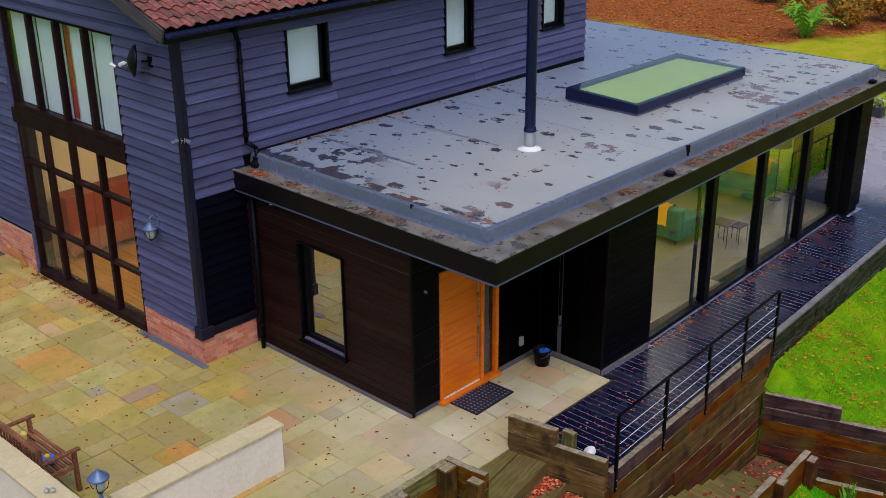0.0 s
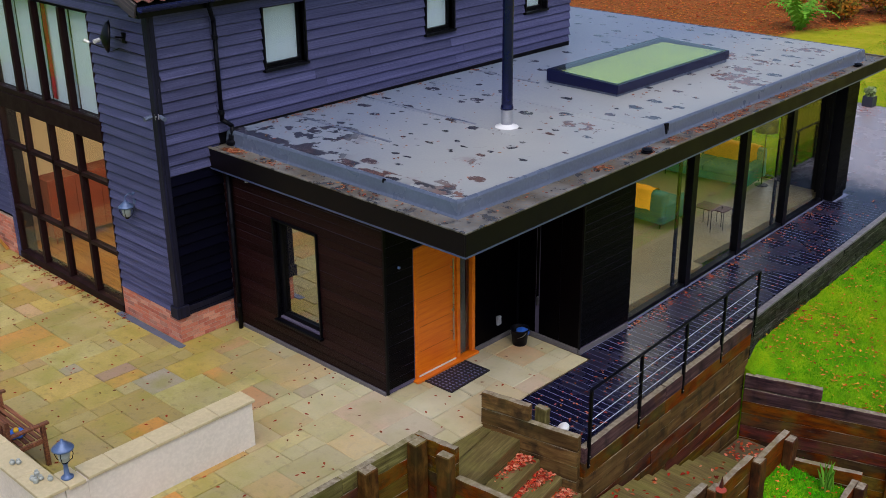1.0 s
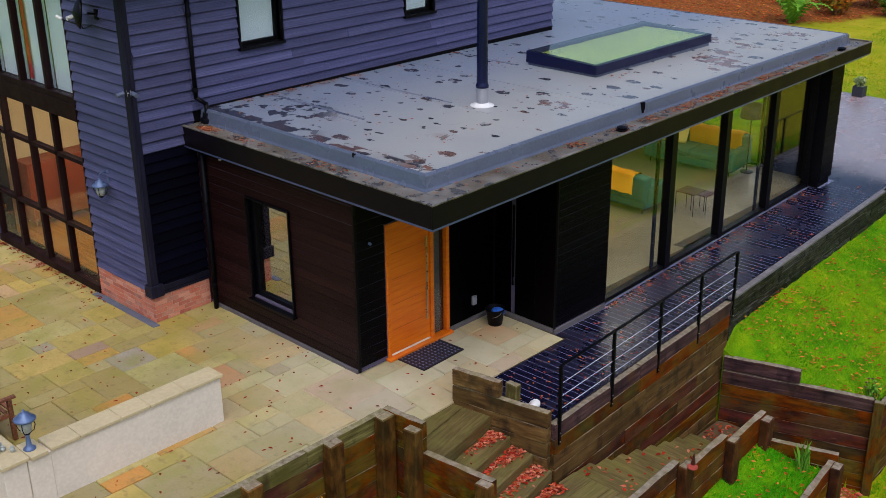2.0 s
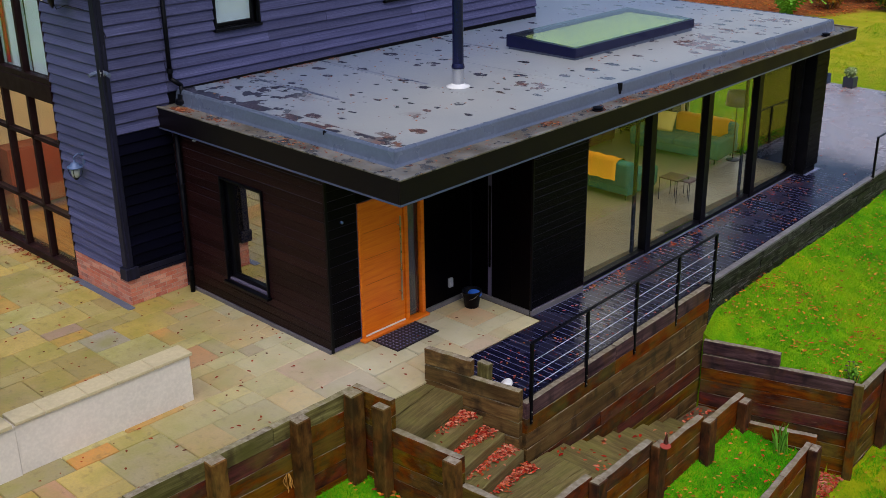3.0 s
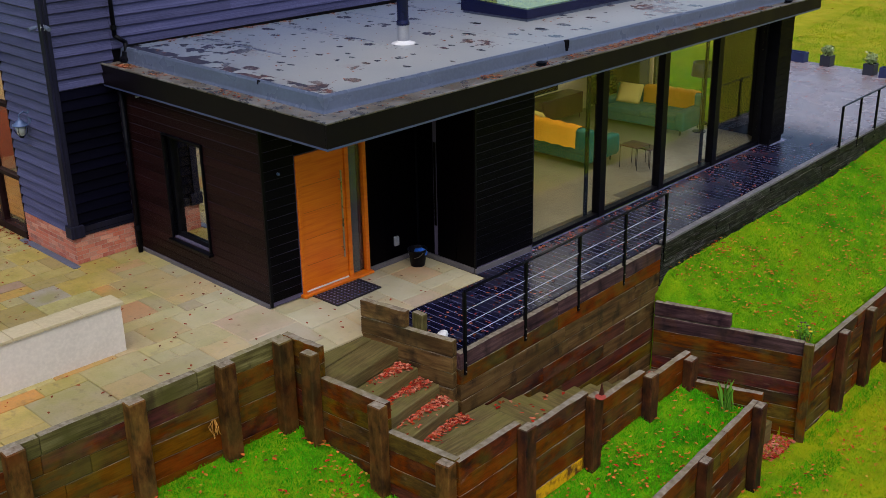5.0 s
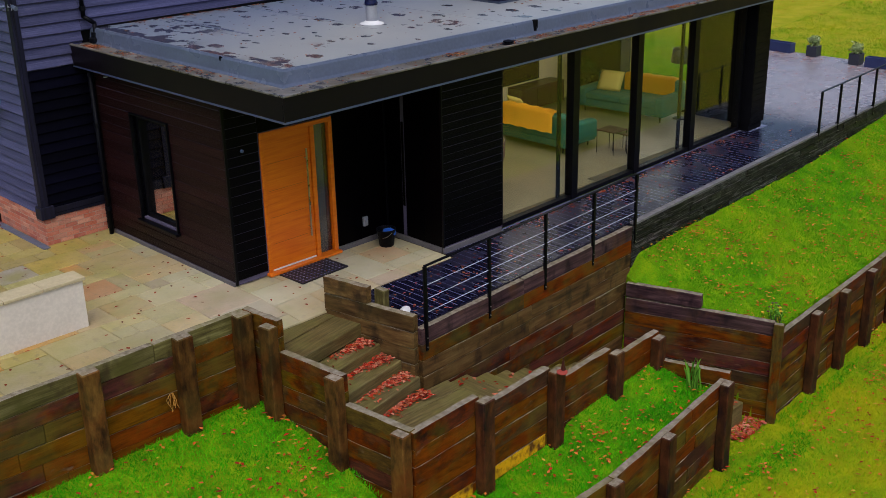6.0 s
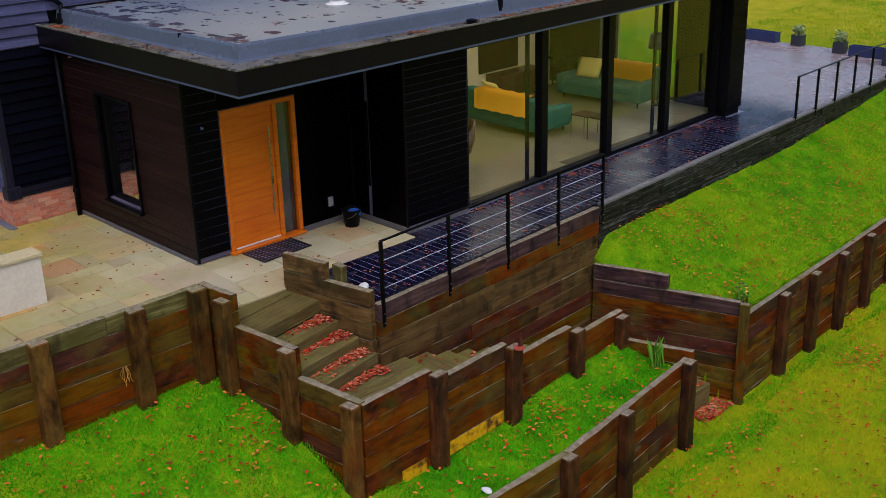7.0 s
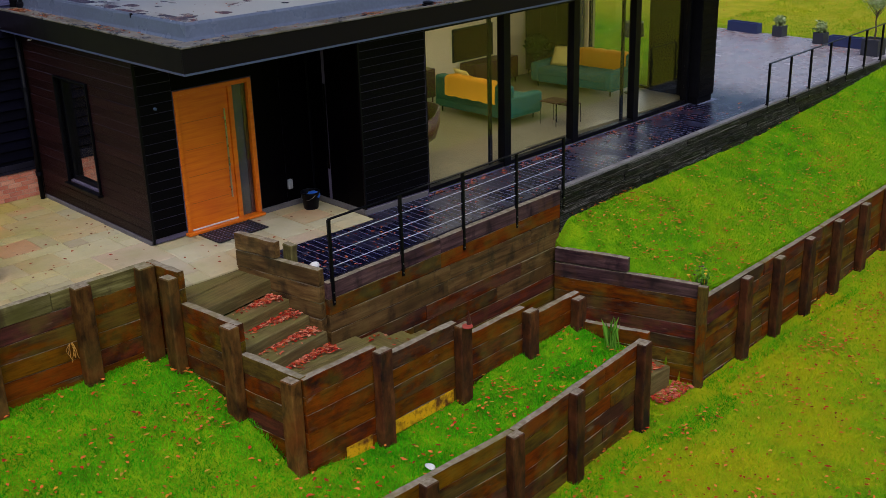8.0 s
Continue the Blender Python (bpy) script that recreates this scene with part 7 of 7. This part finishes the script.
crumple("stone", "rounded white quartz stone on the deck corner", "stone", pose(-7.33, 11.06, 0.05), 0.095, M["white"], 3)
crumple("litter", "crumpled scrap of white paper on the grass", "paper", pose(-4.5, 10.55, -1.73) @ Matrix.Diagonal((1.5, 0.9, 0.55, 1)), 0.06, M["white"], 9)
# flaking yellow paint on two old sleepers
for y0, y1, zz in ((9.95, 10.4, -1.67), (10.7, 11.95, -1.655)):
    bm = bmesh.new()
    block(bm, 0, y1 - y0, -0.004, 0.002, -0.1, 0.1)
    ob = part("paint", bm, M["oldpaint"], p_wall, "flaking yellow paint")
    ob.matrix_basis = p_wall.matrix_world.inverted() @ pose(p_line(y0) + 0.066, y0, zz, 0, 0, 93.1)

# ---- flagstones ----
def unit_slab():
    bm = bmesh.new()
    block(bm, -0.5, 0.5, -0.5, 0.5, -0.03, 0.0)
    bmesh.ops.bevel(bm, geom=[e for e in bm.edges if e.verts[0].co.z > -0.01 and e.verts[1].co.z > -0.01], offset=0.012, segments=1, affect="EDGES")
    return mesh_of(bm, "flagstone", M["sandstone"])


SLAB = unit_slab()


def fall(x, y):
    """The paving dips towards the garden stairs."""
    return 0.1 * max(0.0, x + 9.3) * smooth(8.3, 9.2, y) * (1 - smooth(10.2, 11.5, y))


def lay(x0, x1, y0, y1, u, seed, keep):
    rng = random.Random(seed)
    nx, ny = int((x1 - x0) / u), int((y1 - y0) / u)
    used = [[False] * ny for _ in range(nx)]
    kinds = [(3, 2), (2, 3), (2, 2), (2, 2), (2, 1), (1, 2), (3, 2), (2, 3), (3, 3), (1, 1)]
    for j in range(ny):
        for i in range(nx):
            if used[i][j]:
                continue
            rng.shuffle(kinds)
            for a, b in kinds + [(1, 1)]:
                if i + a <= nx and j + b <= ny and not any(used[i + p][j + q] for p in range(a) for q in range(b)):
                    break
            for p in range(a):
                for q in range(b):
                    used[i + p][j + q] = True
            cx, cy, w, h = x0 + (i + a / 2) * u, y0 + (j + b / 2) * u, a * u, b * u
            if keep(cx, cy, w, h):
                west, east, south, north = fall(cx - w / 2, cy), fall(cx + w / 2, cy), fall(cx, cy - h / 2), fall(cx, cy + h / 2)
                piece("flagstone", SLAB, patio, Matrix.Translation((cx, cy, rng.uniform(-0.003, 0.003) - (west + east + south + north) / 4)) @ Matrix.Rotation(rng.uniform(-0.002, 0.002) - (north - south) / h, 4, "X") @ Matrix.Rotation((east - west) / w, 4, "Y") @ Matrix.Diagonal((w - 0.008, h - 0.008, 1, 1)))


HOUSE = lambda x, y: (x < XL - 0.15 and y > YG + 0.1) or (x < XD - 0.2 and y > YE + 0.1)
lay(-20.675, -8.374, 2.84, 13.05, 0.3, 5, lambda x, y, w, h: not HOUSE(x + w / 2, y - h / 2) and not (y < 4.4 and x < -10.7 and x < -14))


# ---- fallen leaves and grass ----
def scatter(n, x0, x1, y0, y1, zf, seed, keep=lambda x, y: True, clump=None):
    rng = random.Random(seed)
    out = []
    while len(out) < n:
        if clump and rng.random() < clump[1]:
            cx, cy, r = rng.choice(clump[0])
            x, y = rng.gauss(cx, r), rng.gauss(cy, r)
        else:
            x, y = rng.uniform(x0, x1), rng.uniform(y0, y1)
        if x0 <= x <= x1 and y0 <= y <= y1 and keep(x, y):
            out.append((x, y, zf(x, y)))
    return out


on_patio = lambda x, y: not (x < XL + 0.1 and y > 8.9) and not (x < XD and y > 9.98) and not (-10.65 < x < -10.2 and y < 7.9) and y > 5.05
spots = scatter(560, -20.5, -8.45, 5.05, 12.9, lambda x, y: 0.002, 1, on_patio, ([(-19.2 + k * 0.3, 8.82, 0.06) for k in range(14)] + [(-15.2, 8.6, 0.15)] + [(-19.0, 8.7, 0.2), (-11.5, 9.2, 0.8)], 0.34))
leaves_mesh("patio_leaves", [(x, y, z - fall(x, y)) for x, y, z in spots], M["patioleaf"], "scattered brown and red leaves on the patio", (0.022, 0.05))
on_deck = lambda x, y: (x > (-8.3 if y < 13.1 else -8.5 if y < 14.4 else glaze_x(y) + 0.06)) and x < deck_edge(y) - 0.1
spots = scatter(700, -9.0, -6.9, 11.0, 22.3, lambda x, y: 0.003, 2, on_deck, ([(glaze_x(y) + 0.12, y, 0.1) for y in (14.6, 15, 15.4, 15.8, 16.2, 16.8, 17.2, 17.5, 18, 18.5, 19, 19.5, 20, 20.5, 21, 21.5, 22)] + [(-7.1, 11.3, 0.22), (-7.2, 12.2, 0.3), (-7.8, 12.6, 0.35)], 0.42))
spots += scatter(620, -15, -7.2, 22.5, 30.9, lambda x, y: 0.003, 4, lambda x, y: x < deck_edge(y) - 0.1 and (y > 23.4 or x > -8.9), ([(-12.8, 30.5, 0.4), (-9.5, 30.1, 0.4), (-11.6, 30.3, 0.3)], 0.5))
leaves_mesh("deck_leaves", spots, M["deckleaf"], "wet orange leaves scattered on the dark deck", (0.015, 0.042))
edge_x = lambda y: RX - 0.026 * (y - RY0)
kerb_x = lambda y: KX - 0.012 * (y - RY0) + 0.09
spots = scatter(1050, -13.5, RX - 0.06, RY0 + 0.06, RY1 - 0.1, lambda x, y: 3.192 - roof_fall(y), 5, lambda x, y: x < edge_x(y) - 0.07 and (x > kerb_x(y) or y < KY0 - 0.12), ([(-8.3 - 0.019 * (y - RY0), y, 0.13) for y in (13.2, 14.4, 15.3, 16, 16.4, 16.8, 17.2, 17.5, 18, 18.4, 19, 19.3, 19.6, 20.2, 20.7, 21.4)] + [(-13.35, 9.98, 0.09), (-13.15, 9.95, 0.09), (-13.2, 9.97, 0.06), (-13.25, 9.97, 0.06), (-12.2, 9.98, 0.2), (-10.4, 9.98, 0.2)], 0.45))
spots += scatter(420, -13.62, KX - 0.5, KY0 + 0.12, KY1 - 0.1, lambda x, y: 3.416 - roof_fall(y), 6, lambda x, y: not (SKY[0] - 0.1 < x < SKY[1] + 0.1 and SKY[2] - 0.1 < y < SKY[3] + 0.1), ([(-13.56, y, 0.07) for y in (11.0, 11.5, 11.9, 12.3, 12.6, 12.9, 13.4, 14.5, 16)] * 2 + [(-12.3, 16.0, 0.2), (-9.6, 17.2, 0.5), (-10.0, 15.0, 0.6)], 0.5))
leaves_mesh("roof_leaves", spots, M["brownleaf"], "brown leaves lying on the flat roof and its margin", (0.018, 0.045))


spots = []
for k, (u0, u1, z) in enumerate(NOSES[2:] + ((0.95, 1.3, -0.87),)):
    rng = random.Random(60 + k)
    for j in range(340):
        along = abs(rng.gauss(0, 0.42 if k else 0.26))
        u = u0 + 0.05 + abs(rng.gauss(0, 0.07)) + max(0.0, 0.5 - along) * rng.uniform(0.0, 0.42)
        p = FLIGHT @ Vector((u, -0.03 - along, z))
        if along < 1.0 and u < u1 - 0.01:
            spots.append((p.x, p.y, p.z + rng.uniform(0, 0.04) * max(0.1, 1 - along * 2.0)))
    for j in range(7):
        p = FLIGHT @ Vector((rng.uniform(u0 + 0.05, u1 - 0.03), rng.uniform(-1.2, -0.1), z))
        spots.append(tuple(p))
leaves_mesh("stair_leaves", spots, M["redleaf"], "drifts of red leaves piled on the stair treads", (0.022, 0.052), 0.006)
spots = scatter(120, -6.75, -5.75, 11.3, 14.8, lambda x, y: -1.03 - 0.15 * max(0, min(7, int((y - 11.27) / 0.46))), 9)
spots += scatter(240, -7.0, -5.7, 14.95, 15.9, lambda x, y: -2.24, 10)
spots += scatter(110, -5.6, -5.02, 15.4, 16.25, lambda x, y: -2.42 - 0.22 * max(0, min(1, int((x + 5.7) / 0.36))), 11)
spots += scatter(240, -4.96, -4.6, 15.75, 16.55, lambda x, y: ground_z(-4.0, y) + 0.01, 18)
leaves_mesh("path_leaves", spots, M["redleaf"], "red and pink leaves on the lower path", (0.035, 0.07), 0.006)

on_lawn = lambda x, y: ground_z(x, y) > -3.2 and ground_z(x, y) < -0.4 and ground_z(x + 0.08, y) - ground_z(x - 0.08, y) < 0.15 and abs(ground_z(x, y + 0.1) - ground_z(x, y - 0.1)) < 0.15
rng = random.Random(70)
drifts = [(rng.uniform(-4.2, 0.0), rng.uniform(6.0, 26.0), rng.uniform(0.15, 0.6)) for k in range(34)] + [(rng.uniform(-7.6, -5.0), rng.uniform(16.5, 29.0), rng.uniform(0.15, 0.5)) for k in range(24)] + [(rng.uniform(-7.8, -4.6), rng.uniform(5.0, 14.5), rng.uniform(0.15, 0.4)) for k in range(12)]
spots = scatter(4200, -8.1, 0.5, 4.5, 30.0, lambda x, y: ground_z(x, y) + 0.02, 12, lambda x, y: on_lawn(x, y), (drifts, 0.5))
spots += scatter(1500, -17, -4, 31.5, 40.0, lambda x, y: ground_z(x, y) + 0.01, 13)
more = scatter(800, -7.8, -4.7, 16.3, 30.0, lambda x, y: ground_z(x, y) + 0.02, 15, lambda x, y: on_lawn(x, y)) + scatter(480, -8.1, -4.3, 4.5, 15.0, lambda x, y: ground_z(x, y) + 0.03, 16, lambda x, y: on_lawn(x, y)) + scatter(1500, -4.1, 0.5, 6.0, 24.0, lambda x, y: ground_z(x, y) + 0.02, 17, lambda x, y: on_lawn(x, y), (drifts, 0.6))
leaves_mesh("red_lawn_leaves", more, M["leaf"], "orange and red leaves strewn over the grass", (0.026, 0.06), 0.036)
leaves_mesh("lawn_leaves", spots, M["lawnleaf"], "scattered autumn leaves on the lawns", (0.024, 0.056), 0.034)


def grass(n, seed, box, hmin, hmax, keep, name, label, material):
    rng = random.Random(seed)
    verts, faces = [], []
    x0, x1, y0, y1 = box
    for _ in range(n):
        x, y = rng.uniform(x0, x1), rng.uniform(y0, y1)
        z = ground_z(x, y)
        if not keep(x, y, z):
            continue
        t, h = rng.uniform(0, 6.28), rng.uniform(hmin, hmax)
        lx, ly = rng.gauss(0, 0.85) * h, rng.gauss(0, 0.85) * h
        k, w = len(verts), 0.0055
        verts += [(x - w * math.cos(t), y - w * math.sin(t), z - 0.01), (x + w * math.cos(t), y + w * math.sin(t), z - 0.01), (x + lx, y + ly, z + h)]
        faces.append((k, k + 1, k + 2))
    me = bpy.data.meshes.new(name)
    me.from_pydata(verts, [], faces)
    me.materials.append(material)
    tagged(new(name, me), label, "grass", "", "stuff")


grass(90000, 1, (-8.25, -4.25, 4.5, 15.0), 0.03, 0.075, lambda x, y, z: -1.9 < z < -0.5, "bed_grass", "long bright green grass beside the sleepers", M["blade"])
grass(110000, 2, (-8.2, -4.8, 16.0, 30.5), 0.025, 0.055, lambda x, y, z: x > deck_edge(y) + 0.03 and -1.8 < z < -0.05, "upper_grass", "mown green grass of the upper lawn", M["lawnblade"])
grass(110000, 3, (-5.0, 1.0, 6.0, 24.0), 0.025, 0.06, lambda x, y, z: z < -2.4 and z > -3.15, "lower_grass", "mown yellowing grass of the lower lawn", M["dryblade"])
grass(60000, 5, (-14.5, -4.0, 30.5, 40.0), 0.03, 0.06, lambda x, y, z: x > -14.5 and (y > 31.2 or x > deck_edge(y) + 0.1), "far_grass", "yellowing grass beyond the terrace", M["dryblade"])
wall_foot = lambda x, y: x - (r_line(y) if y > 16.7 else -4.2)
grass(52000, 4, (-4.6, -3.0, 6.0, 30.0), 0.04, 0.085, lambda x, y, z: z < -2.4 and 0.02 < wall_foot(x, y) < 0.45 + 0.5 * noise.noise((x * 0.7, y * 0.7, 3)), "foot_grass", "lush green grass along the foot of the sleeper walls", M["blade"])

spots = scatter(11000, -32.0, -12.0, 35.0, 48.0, lambda x, y: ground_z(x, y) + 0.01, 14, lambda x, y: y - max(36.2, 62.4 + 1.4 * x) + 1.2 * noise.noise((x * 0.5, y * 0.5, 0)) > -0.4)
leaves_mesh("bank_leaves", spots, M["leaf"], "deep brown leaf litter under the trees", (0.04, 0.1), 0.015)
